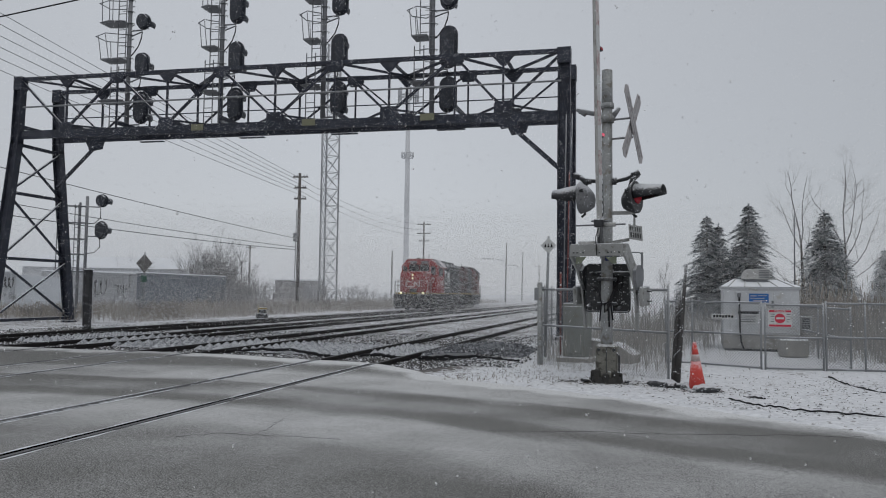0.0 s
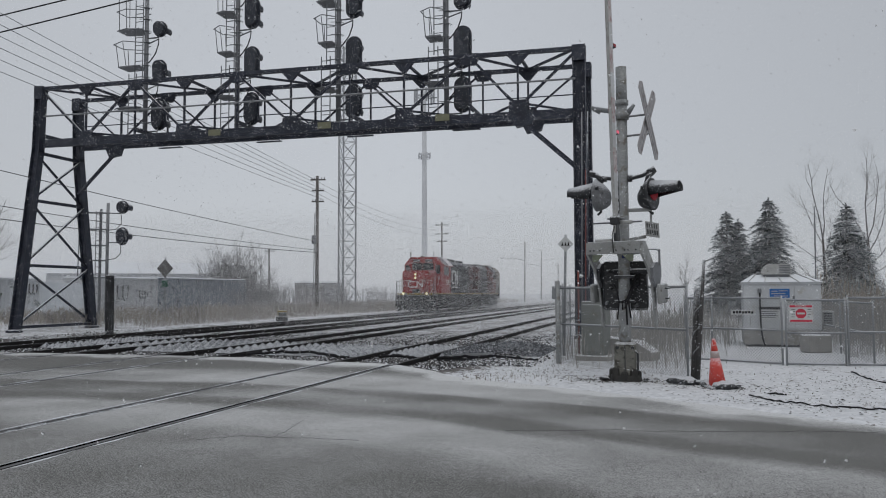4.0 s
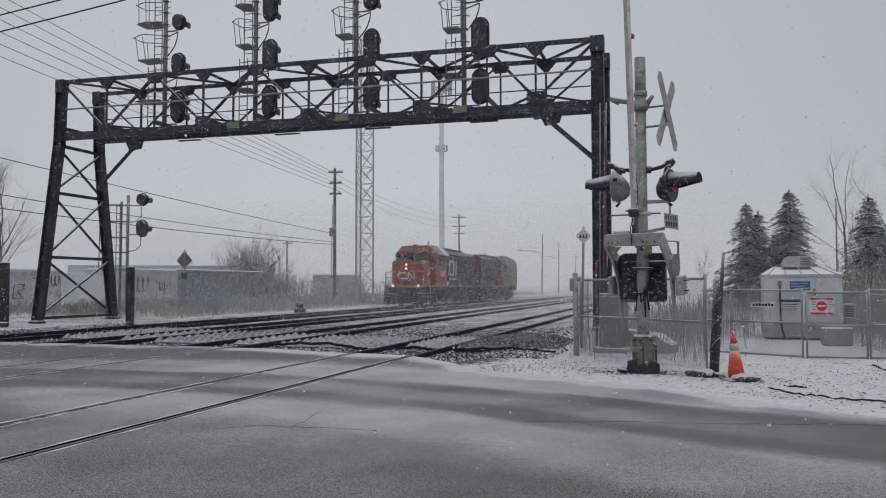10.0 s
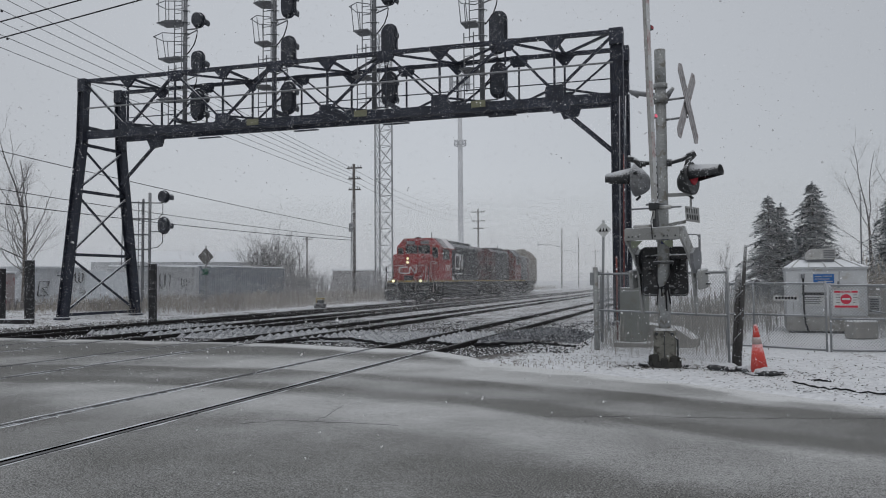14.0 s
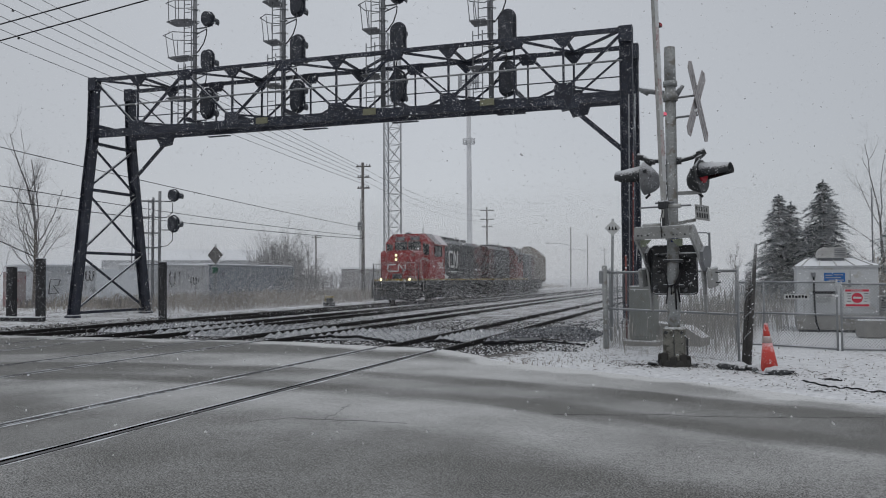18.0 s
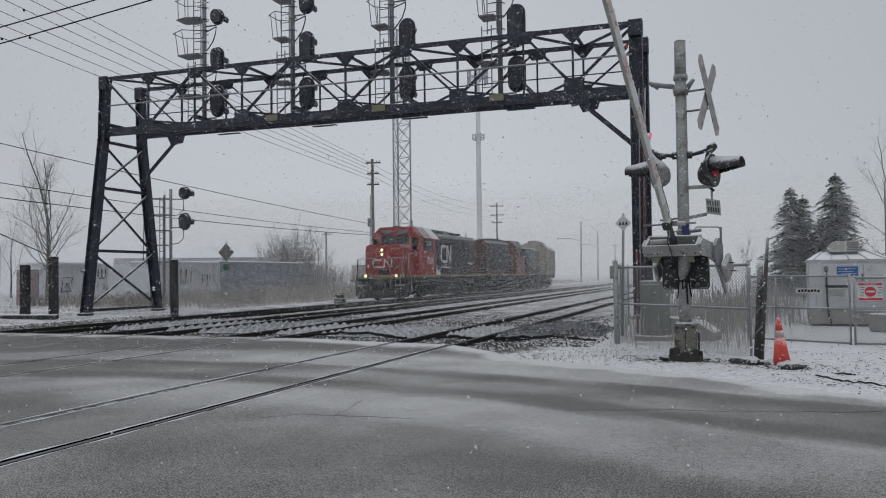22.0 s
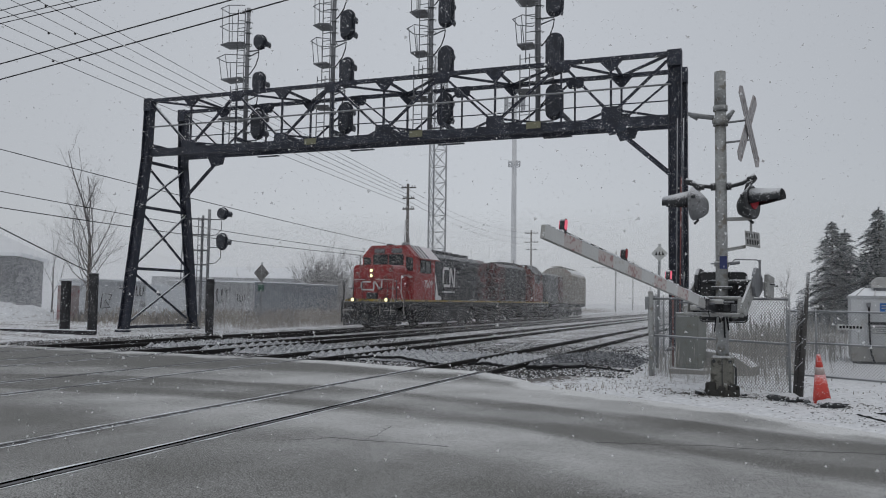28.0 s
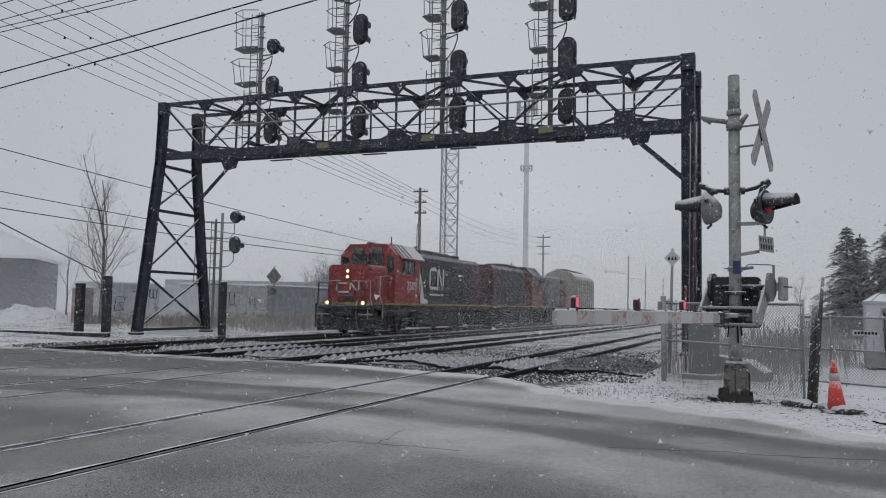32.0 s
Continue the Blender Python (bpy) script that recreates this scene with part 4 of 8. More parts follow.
def crossing_signal():
    s = thing("crossing_signal", (-0.62, 13.19, 0), "grey crossing signal mast with crossbuck and hooded red lamps", "crossing signal")
    bm = BM()
    tube(bm, (0, 0, 0.1), (0, 0, 4.6), 0.098, 0.086, 16)
    part("mast", bm, M_MAST, s, "round grey mast")
    bm = BM()
    tube(bm, (0, 0, 4.55), (0, 0, 5.16), 0.092, 0.088, 16)
    tube(bm, (0, 0, 4.52), (0, 0, 4.6), 0.112, seg=16)
    tube(bm, (0, 0, 4.28), (0, 0, 4.4), 0.115, seg=16)
    tube(bm, (-0.12, -0.06, 4.34), (0.12, -0.06, 4.34), 0.03, seg=8)
    part("mast_top", bm, M_MAST, s, "darker collar and top length of the mast")
    bm = BM()
    for k in range(4):
        a = k * math.pi / 2 + 0.3
        box(bm, (-0.17, -0.17, 0.08), (0.17, 0.17, 0.62), 0.03) if k == 0 else None
        tube(bm, (0.17 * math.cos(a), 0.17 * math.sin(a), 0.05), (0.17 * math.cos(a), 0.17 * math.sin(a), 0.2), 0.025, seg=8)
    part("base_casting", bm, material("olive_grey_casting", (0.15, 0.148, 0.13), 0.7, 0, 0.35, 5, 60, 0.2, snow=0.6, snow_low=0.55, second=(0.05, 0.048, 0.04), second_amount=0.3), s, "bolted square base casting")
    part("casting_rib", pipe(BM(), [(0.16, -0.15, 0.14), (0.2, -0.15, 0.2), (0.2, -0.15, 0.44), (0.16, -0.15, 0.5)], 0.016), M_DARKBOX, s, "dark handle on the casting")
    part("casting_rib", bar(BM(), (0.0, -0.17, 0.12), (0.0, -0.17, 0.6), 0.014, 0.014, (0, 1, 0)), M_DARKBOX, s, "joint down the casting")
    for bx in (-0.12, 0.12):
        part("bolt", tube(BM(), (bx, -0.16, 0.54), (bx, -0.2, 0.54), 0.03, seg=8), M_DARKBOX, s, "dark bolt head")
    bm = BM()
    tube(bm, (0, 0, -0.15), (0, 0, 0.1), 0.3, 0.24, 14)
    for k in range(8):
        a = k * math.tau / 8
        box(bm, (0.2 * math.cos(a) - 0.06, 0.2 * math.sin(a) - 0.06, 0.02), (0.2 * math.cos(a) + 0.05, 0.2 * math.sin(a) + 0.05, 0.16 + 0.03 * (k % 3)), 0.02)
    part("footing", bm, material("black_iron_footing", (0.03, 0.029, 0.027), 0.8, 0, 0.4, 8, 60, 0.3), s, "dark bolted round footing")
    # crossbuck
    up, side = Vector((0, 0, 1)), Vector((-ROADWAY.y, ROADWAY.x, 0))
    c = ROADWAY * 0.42 + Vector((0, 0, 4.2))
    for sgn, off in ((1, 0.0), (-1, 0.03)):
        d = (side * sgn * 0.62 + up * 0.8).normalized()
        ax = d.cross(ROADWAY).normalized()
        bm = BM()
        plate(bm, [(-0.11, -0.66), (0.0, -0.72), (0.11, -0.66), (0.11, 0.66), (0.0, 0.72), (-0.11, 0.66)], 0.012, c + ROADWAY * off, ax, d)
        bl = part("crossbuck_blade", bm, M_BUCK, s, "weathered white crossbuck blade")
        for e in (-0.045, 0.045):
            part("fixing_rib", plate(BM(), [(e - 0.008, -0.6), (e + 0.008, -0.6), (e + 0.008, 0.6), (e - 0.008, 0.6)], 0.018, c + ROADWAY * off, ax, d), M_GALV, bl)
    for z in (4.0, 4.32):
        part("bracket", tube(BM(), ROADWAY * 0.05 + up * z, ROADWAY * 0.44 + up * z, 0.018, seg=8), M_GALV, s)
    # bell-like cap and small arm higher up
    bm = BM()
    tube(bm, (-0.1, 0, 4.42), (-0.46, 0.02, 4.5), 0.04, 0.045, 8)
    tube(bm, (-0.34, 0.02, 4.45), (-0.5, 0.02, 4.53), 0.06, 0.03, 8)
    tube(bm, (0.08, 0, 4.36), (0.2, 0.0, 4.52), 0.05, 0.03, 8)
    part("lamp_arm", bm, M_GALV, s, "short snow-topped arm")
    # lamp units on a bent pipe crossarm
    bm = BM()
    pipe(bm, [(-0.5, 0.02, 3.4), (-0.36, 0, 3.33), (-0.14, 0, 3.3), (0.14, 0, 3.3), (0.32, 0, 3.34), (0.46, 0, 3.42), (0.5, -0.02, 3.36)], 0.034, 8)
    for x, z in ((-0.12, 3.3), (0.12, 3.3)):
        tube(bm, (x - 0.035, 0, z), (x + 0.035, 0, z), 0.062, seg=10)
    tube(bm, (-0.54, 0.03, 3.42), (-0.44, 0.01, 3.37), 0.052, 0.046, 10)
    tube(bm, (0.4, 0, 3.38), (0.52, 0, 3.44), 0.05, 0.055, 10)
    tube(bm, (-0.3, 0, 3.26), (-0.3, 0, 3.33), 0.05, seg=8)
    for s2 in (-1, 1):
        tube(bm, (s2 * 0.1, -0.1, 3.27), (s2 * 0.1, 0.1, 3.27), 0.018, seg=6)
    part("crossarm", bm, M_DARKBOX, s, "dark iron crossarm with cable fittings")
    for d, o, mat, tilt in ((Vector((-0.96, 0.24, 0.0)), Vector((-0.44, 0.0, 3.07)), M_FROSTED, 0.0), (Vector((0.88, -0.42, 0.07)), Vector((0.48, -0.06, 3.06)), M_DARKBOX, 0.0)):
        d.normalize()
        ax = Vector((0, 0, 1)).cross(d).normalized()
        uz = d.cross(ax)
        bm = BM()
        rings = []
        for back, rr in ((0.0, 0.262), (0.012, 0.272), (0.03, 0.266), (0.09, 0.235), (0.17, 0.185), (0.235, 0.12), (0.255, 0.05)):
            rings.append([bm.verts.new(o - d * back - uz * (back * 0.25) + ax * (rr * 0.86 * math.cos(k * math.tau / 24)) + uz * (rr * math.sin(k * math.tau / 24) - 0.03)) for k in range(24)])
        for a, b in zip(rings, rings[1:]):
            for k in range(24):
                bm.faces.new((a[k], a[(k + 1) % 24], b[(k + 1) % 24], b[k])).smooth = True
        bm.faces.new(rings[0][::-1])
        bm.faces.new(rings[-1])
        lamp = part("lamp_target", bm, mat, s, "deep round lamp shell dusted with snow")
        part("hood", hooded(BM(), o + d * 0.005, d, ax, uz, 0.185, 0.11, 0.46, -0.14, 1.28), M_HOOD, lamp, "long black hood with snow on top")
        part("lens", tube(BM(), o + d * 0.006, o + d * 0.03, 0.15, 0.12, 16), M_LENS, lamp, "red glass lens")
        for side in (-1, 1):
            part("clip", tube(BM(), o - d * 0.07 + ax * side * 0.19 + uz * 0.06, o - d * 0.1 + ax * side * 0.215 + uz * 0.06, 0.03, seg=8), M_DARKBOX, lamp, "round clip on the shell")
        part("drain_spout", pipe(BM(), [o - d * 0.06 - uz * 0.24, o - d * 0.09 - uz * 0.31, o - d * 0.03 - uz * 0.36], 0.022), M_DARKBOX, lamp, "short drain spout")
        part("hanger", pipe(BM(), [o - d * 0.1 + uz * 0.16, o - d * 0.06 + uz * 0.26, Vector((o.x * 1.0, 0, 3.38))], 0.042, 8), M_DARKBOX, s)
    # bracket with a small plate, and the lower rods
    bm = BM()
    bar(bm, (0.06, 0, 2.77), (0.44, -0.04, 2.77), 0.05, 0.055)
    bar(bm, (0.44, -0.04, 2.5), (0.44, -0.04, 2.79), 0.035, 0.012)
    bar(bm, (0.06, 0, 2.28), (0.36, -0.06, 2.33), 0.035, 0.05)
    part("side_bracket", bm, M_LEVER, s, "angle-iron bracket with a hanging strap")
    bm = BM()
    pipe(bm, [(-0.16, -0.1, 2.06), (0.14, -0.1, 2.07), (0.2, -0.06, 2.13), (0.52, -0.06, 2.12), (0.56, -0.06, 2.08)], 0.011)
    tube(bm, (0.12, -0.1, 2.06), (0.27, -0.08, 2.08), 0.026, seg=8)
    bar(bm, (0.56, -0.06, 1.86), (0.56, -0.06, 2.12), 0.035, 0.012)
    part("latch_rod", bm, M_GALV_POLE, s, "thin bent rod with a hanging strip")
    ux = Vector((0.8, 0.45, -0.12)).normalized()
    uy = Vector((-0.05, 0.05, 1.0))
    pl = part("small_plate", plate(BM(), [(-0.12, -0.12), (0.12, -0.12), (0.12, 0.12), (-0.12, 0.12)], 0.012, (0.46, -0.08, 2.44), ux, uy), M_LEVER, s, "small grey plate with unreadable writing")
    bm = BM()
    for i in range(5):
        plate(bm, [(-0.1 + i * 0.042, -0.085), (-0.075 + i * 0.042, -0.085), (-0.075 + i * 0.042, -0.01), (-0.1 + i * 0.042, -0.01)], 0.02, (0.46, -0.08, 2.44), ux, uy)
        plate(bm, [(-0.1 + i * 0.042, 0.02), (-0.085 + i * 0.042, 0.02), (-0.085 + i * 0.042, 0.09), (-0.1 + i * 0.042, 0.09)], 0.02, (0.46, -0.08, 2.44), ux, uy)
    part("writing", bm, M_DARKBOX, pl, "dark bars of writing")
    part("mast_clamp", tube(BM(), (0, 0, 2.02), (0, 0, 2.1), 0.112, seg=16), M_LEVER, s, "clamp band round the mast")
    part("blue_tag", bar(BM(), (0.03, -0.115, 1.98), (0.03, -0.115, 2.18), 0.11, 0.012, (0, 1, 0)), material("blue_tag_paint", (0.025, 0.035, 0.12), 0.5), s, "small blue tag on the mast")
    # drive case behind the mast: rounded cover with a riveted rim, glands, straps and loose cables
    bm = BM()
    r = 0.06
    outline = []
    for cx, cz, a0 in ((0.37 - r, 1.94 - r, 0), (-0.35 + r, 1.94 - r, 90), (-0.35 + r, 1.14 + r, 180), (0.37 - r, 1.14 + r, 270)):
        outline += [(cx + r * math.cos(radians(a0 + q * 22.5)), cz + r * math.sin(radians(a0 + q * 22.5))) for q in range(5)]
    plate(bm, outline, 0.3, (0, 0.3, 0), (1, 0, 0), (0, 0, 1))
    case = part("drive_case", bm, M_DARKBOX, s, "black gate drive case with rounded corners")
    bm = BM()
    pipe(bm, [Vector((p[0] * 0.985, 0.15, 1.54 + (p[1] - 1.54) * 0.985)) for p in outline + outline[:1]], 0.014, 6)
    part("cover_rim", bm, M_HOOD, case, "raised rim of the cover")
    rq = random.Random(8)
    for bx, bz in ((-0.27, 1.78), (-0.22, 1.5), (-0.28, 1.26), (0.2, 1.8), (0.28, 1.62), (0.17, 1.5), (0.26, 1.3), (0.2, 1.22)):
        part("gland", tube(BM(), (bx, 0.15, bz), (bx + rq.uniform(-0.03, 0.03), 0.06, bz - 0.02), 0.032, 0.024, 8), M_GALV_POLE if rq.random() < 0.4 else M_DARKBOX, case, "cable gland")
    for z in (1.68, 1.28):
        part("strap", bar(BM(), (-0.16, -0.02, z), (0.16, -0.02, z), 0.22, 0.05, bevel=0.01), M_DARKBOX, s, "dark clamp strap round the mast")
    for i in range(6):
        q = random.Random(i)
        x0, x1 = q.choice((-0.24, 0.2, 0.26, 0.17)), q.uniform(-0.1, 0.12)
        z1 = q.uniform(0.85, 1.25)
        pts = [(x0, 0.08, q.uniform(1.5, 1.82)), (x0 * 0.8 + q.uniform(-0.05, 0.05), -0.04, 1.55), (x0 * 0.5, -0.13, 1.42 + q.uniform(-0.08, 0.08)), (x1, -0.14, 1.28), (x1 + q.uniform(-0.06, 0.06), -0.12, z1)]
        part("cable", pipe(BM(), pts, q.choice((0.011, 0.014, 0.018))), M_WIRE, s, "loose black cable")


crossing_signal()


def gate_arm():
    """Built lying level along local -y, then turned into the road's direction; it swings about local x, the drive shaft."""
    g = thing("gate_arm", (0, 0, 0), "red and white striped crossing gate arm with small red lamps", "crossing gate")
    BY, BZ = -0.3, -0.46          # back and height of the cross beam
    for s in (-0.42, 0.475):
        part("side_lever", plate(BM(), [(-0.49, -0.55), (-0.3, -0.58), (-0.06, -0.3), (0.2, -0.1), (0.5, -0.04), (0.92, 0.02), (0.95, 0.06), (0.9, 0.1), (0.45, 0.09), (0.1, 0.08), (-0.14, -0.02), (-0.3, -0.2), (-0.49, -0.4)], 0.035, (s, 0, 0), (0, 1, 0), (0, 0, 1)), M_LEVER, g, "grimy grey bent side lever")
    for s in (-0.375, 0.52):
        bm = BM()
        plate(bm, [(-0.16, -0.1), (-0.08, -0.22), (0.08, -0.22), (0.24, -0.1), (0.24, 0.1), (0.08, 0.22), (-0.08, 0.22), (-0.16, 0.1)], 0.05, (s, 0.02, 0.0), (0, 1, 0), (0, 0, 1))
        part("counterweight", bm, M_DARKBOX if s < 0 else M_GALV_POLE, g, "heavy counterweight plates")
    part("drive_shaft", tube(BM(), (-0.42, 0, 0), (0.52, 0, 0), 0.045, seg=12), M_DARKBOX, g, "dark drive shaft")
    beam = part("cross_beam", box(BM(), (-0.4, BY - 0.03, BZ - 0.12), (0.455, BY - 0.005, BZ + 0.13), 0.006), M_DARKBOX, g, "dark web of the channel cross beam")
    for z in (-0.14, 0.115):
        part("flange", box(BM(), (-0.4, BY - 0.2, BZ + z), (0.455, BY, BZ + z + 0.04), 0.008), M_LEVER, beam, "pale grey snow-edged flange")
    for x in (-0.402, 0.407):
        part("end_plate", box(BM(), (x, BY - 0.19, BZ - 0.1), (x + 0.05, BY - 0.005, BZ + 0.115), 0.006), M_LEVER, beam, "grey end plate of the channel")
    for x in (-0.28, -0.16, 0.2, 0.32):
        part("web_fitting", box(BM(), (x - 0.05, BY - 0.07, BZ - 0.07), (x + 0.05, BY - 0.025, BZ + 0.06), 0.012), M_GALV_POLE if x in (-0.16, 0.32) else M_DARKBOX, beam, "bolted fitting inside the channel")
    green = material("greenish_bracket_paint", (0.16, 0.18, 0.13), 0.7, 0, 0.3, 6, 60, 0.1, flecks=0.2, fleck_size=40)
    for x, k in ((-0.27, 1), (0.3, -1)):
        part("gusset_bracket", plate(BM(), [(-0.05 * k, 0), (0.13 * k, 0), (0.02 * k, -0.11), (-0.05 * k, -0.11)], 0.02, (x, BY + 0.01, BZ - 0.13), (1, 0, 0), (0, -1, -0.05)), green, beam, "greenish triangular bracket")
    for x in (-0.35, -0.29, -0.19, 0.08, 0.22, 0.28, 0.4):
        part("bolt", tube(BM(), (x, BY - 0.06, BZ - 0.152), (x, BY - 0.06, BZ - 0.135), 0.014, seg=8), M_DARKBOX, beam)
    part("spring_case", tube(BM(), (-0.3, BY - 0.2, BZ - 0.03), (-0.02, BY - 0.2, BZ - 0.03), 0.045, seg=12), M_PALE, g, "pale round spring case")
    part("spring_case", tube(BM(), (0.1, BY - 0.5, BZ + 0.02), (0.3, BY - 0.5, BZ + 0.02), 0.034, seg=12), M_PALE, g, "pale round spring case")
    part("cross_rod", tube(BM(), (-0.36, BY - 0.5, BZ), (0.46, BY - 0.5, BZ + 0.02), 0.014, seg=8), M_GALV_POLE, g, "thin steel rod across the boom")
    part("boom_bracket", plate(BM(), [(0.01, 0.08), (-0.2, 0.07), (-0.5, 0.04), (-0.5, -0.06), (-0.2, -0.09), (0.01, -0.1)], 0.05, (0.06, BY - 0.03, BZ - 0.02), (0, 1, 0), (0, 0, 1)), M_DARKBOX, g, "dark hinged bracket carrying the boom")
    part("boom_clamp", box(BM(), (-0.02, BY - 0.6, BZ - 0.12), (0.11, BY - 0.46, BZ + 0.07), 0.02), M_DARKBOX, g, "dark hinge clamp holding the boom")
    for dx, dz in ((-0.1, 0.04), (0.11, -0.02), (0.1, 0.07), (-0.09, -0.08)):
        part("bolt", tube(BM(), (0.05 + dx * 0.6, BY - 0.56, BZ + dz), (0.05 + dx * 1.3, BY - 0.56, BZ + dz), 0.016, seg=8), M_GALV_POLE, g)
    TIP, LINE, BX = -5.6, -0.485, 0.05
    part("boom", bar(BM(), (BX, BY - 0.22, LINE), (BX, TIP, LINE), 0.05, 0.15, bevel=0.008), M_PALE, g, "long pale grey boom")
    for i in range(11):
        a, b = TIP + 0.005 + 0.4 * i, TIP + 0.005 + 0.4 * (i + 1)
        red = i % 2 == 1
        for s in (-1, 1):
            part("stripe", bar(BM(), (BX + s * 0.0265, a, LINE), (BX + s * 0.0265, b, LINE), 0.003, 0.145), M_REDPAINT if red else M_WHITE, g, "faded red stripe" if red else "white stripe")
    lit = glow("lit_red_lens", (1.0, 0.16, 0.24), 0.36)
    for y in (-5.18, -3.66, -2.26):
        b = part("arm_lamp", bar(BM(), (BX, y, LINE + 0.075), (BX, y, LINE + 0.12), 0.05, 0.06), M_DARKBOX, g, "small lamp on the boom")
        part("lamp_shell", plate(BM(), oval(0.068, 0.14), 0.06, (BX - 0.005, y, LINE + 0.17), (0, 1, 0), (0, 0, 1)), M_HOOD, b, "dark upright oval lamp shell")
        bm = plate(BM(), oval(0.046, 0.112), 0.078, (BX - 0.005, y - 0.004, LINE + 0.17), (0, 1, 0), (0, 0, 1))
        if y == -3.66:
            part("lens", bm, M_LENS, b, "dim red lens")
            continue
        part("lens", bm, lit, b, "lit red lens")
    rl = random.Random(3)
    for i in range(48):
        y = TIP + 0.05 + i * 0.098
        part("snow_lump", box(BM(), (BX - 0.03, y, LINE + 0.074), (BX + 0.03, y + rl.uniform(0.05, 0.1), LINE + 0.082 + rl.uniform(0, 0.022)), 0.006), bpy.data.materials["packed_snow"], g, "ragged rime along the boom")
    ew = part("end_weight", box(BM(), (0.58, 0.2, -0.2), (0.655, 0.52, 0.18), 0.02), M_LEVER, g, "grey weight block on the lever")
    for y in (0.28, 0.44):
        part("bolt", tube(BM(), (0.65, y, 0.02), (0.73, y, 0.02), 0.014, seg=8), M_DARKBOX, ew, "dark stud with a nut")
    part("end_weight", box(BM(), (-0.55, 0.2, -0.18), (-0.48, 0.52, 0.18), 0.02), M_LEVER, g, "grey weight block on the lever")
    part("lamp_wire", pipe(BM(), [(0.04, BY - 0.02, BZ - 0.16), (0.04, BY - 0.3, BZ - 0.19), (0.08, -1.0, LINE + 0.1), (0.06, -2.4, LINE + 0.09), (0.05, -3.8, LINE + 0.1), (0.05, -5.2, LINE + 0.1)], 0.008), M_WIRE, g)
    return g


GATE = gate_arm()
GATE_ANGLES = [(0, 86.7), (13, 85.8), (18, 84.9), (18.6, 84.1), (19, 81.4), (19.5, 73.3), (20, 65.2), (20.5, 62.5), (21, 60.1), (21.5, 57.4), (22, 53.5), (22.5, 49.0), (23, 45.0), (23.5, 41.4), (24, 38.1), (24.5, 34.2), (25, 30.6), (25.5, 26.8), (26.5, 19.1), (27.5, 11.7), (28, 8.8), (28.5, 5.9), (29, 3.0), (29.5, 0.7), (30, 0.3), (32, 0.1)]


def gate_pose(angle):
    turn = math.degrees(math.atan2(ARM.x, -ARM.y))
    return pose(*(PIVOT - ARM * 0.15 + Vector((0, 0, 0.483)))) @ pose(0, 0, 0, 0, 0, turn) @ pose(0, 0, 0, -angle, 0, 0)


# chain-link fences
def mesh_wire(bm, a, b, z0, z1, step=0.06, r=0.0022):
    """Crossing wires between a and b, woven as diamonds."""
    a, b = Vector(a), Vector(b)
    length, h = (b - a).length, z1 - z0
    d = (b - a).normalized()
    nrm = Vector((-d.y, d.x, 0)) * r
    u = Vector((0, 0, 1))
    k = int((length + h) / step) + 1
    for sgn in (1, -1):
        for i in range(-int(h / step) - 1, int(length / step) + 1):
            s0 = i * step
            lo, hi = max(0.0, -s0), min(h, length - s0)
            if hi - lo < 0.03:
                continue
            p, q = (s0 + lo, lo), (s0 + hi, hi)
            if sgn < 0:
                p, q = (length - p[0], p[1]), (length - q[0], q[1])
            P, Q = a + d * p[0] + u * (z0 + p[1]), a + d * q[0] + u * (z0 + q[1])
            w = (Q - P).normalized().cross(Vector((-d.y, d.x, 0))) * r
            for off in (nrm * sgn,):
                vs = [bm.verts.new(P - w + off), bm.verts.new(P + w + off), bm.verts.new(Q + w + off), bm.verts.new(Q - w + off)]
                bm.faces.new(vs)
    return bm


def fence(name, posts, z_top, label, rails=(1.0, 0.5), r=0.02, wire=0.0036):
    f = thing(name, (0, 0, 0), label, "chain-link fence", "wire fences")
    for x, y in posts:
        part("post", tube(BM(), (x, y, -0.2), (x, y, z_top + 0.05), r, seg=10), M_GALV, f, "galvanised post")
    for a, b in zip(posts, posts[1:]):
        for q in rails:
            part("rail", tube(BM(), (*a, z_top * q), (*b, z_top * q), 0.021, seg=8), M_GALV, f, "galvanised rail")
        part("wire_mesh", mesh_wire(BM(), (*a, 0), (*b, 0), 0.03, z_top, r=wire), M_GALV, f, "woven wire mesh")
    return f


fence("wire_fence", [(-2.03, 15.85), (-0.78, 14.7), (0.36, 13.62)], 1.55, "sagging chain-link fence beside the crossing signal", (0.98, 0.52))
fence("wire_fence", [(-2.03, 15.85), (-2.3, 18.6), (-2.45, 21.4)], 1.6, "chain-link fence running back along the tracks", (0.98,))
fence("wire_fence", [(0.42, 17.5), (0.95, 17.3), (2.2, 16.6)], 1.31, "galvanised chain-link fence before the equipment hut", (1.0, 0.52, 0.03))
fence("wire_gate", [(2.27, 16.56), (3.34, 16.67)], 1.27, "closed chain-link gate before the equipment hut", (1.0, 0.5, 0.03))
fence("wire_fence", [(3.39, 16.68), (4.1, 16.76), (6.2, 17.0), (9.5, 17.4), (14, 17.9)], 1.31, "galvanised chain-link fence before the equipment hut", (1.0, 0.5, 0.03))
fence("wire_fence", [(3.9, 17.0), (3.9, 20.0), (3.95, 23.4)], 1.2, "chain-link fence running back beside the equipment hut", (1.0, 0.5))

fp = thing("fence_post", (-2.04, 15.8, 0), "weathered grey timber end post of the fence", "fence post")
part("post", tube(BM(), (0, 0, -0.2), (-0.02, 0, 1.66), 0.055, 0.05, 10), M_MAST, fp)
part("latch_box", box(BM(), (-0.12, -0.06, 1.3), (-0.04, 0.05, 1.56), 0.01), M_GALV, fp, "small grey box on the post")

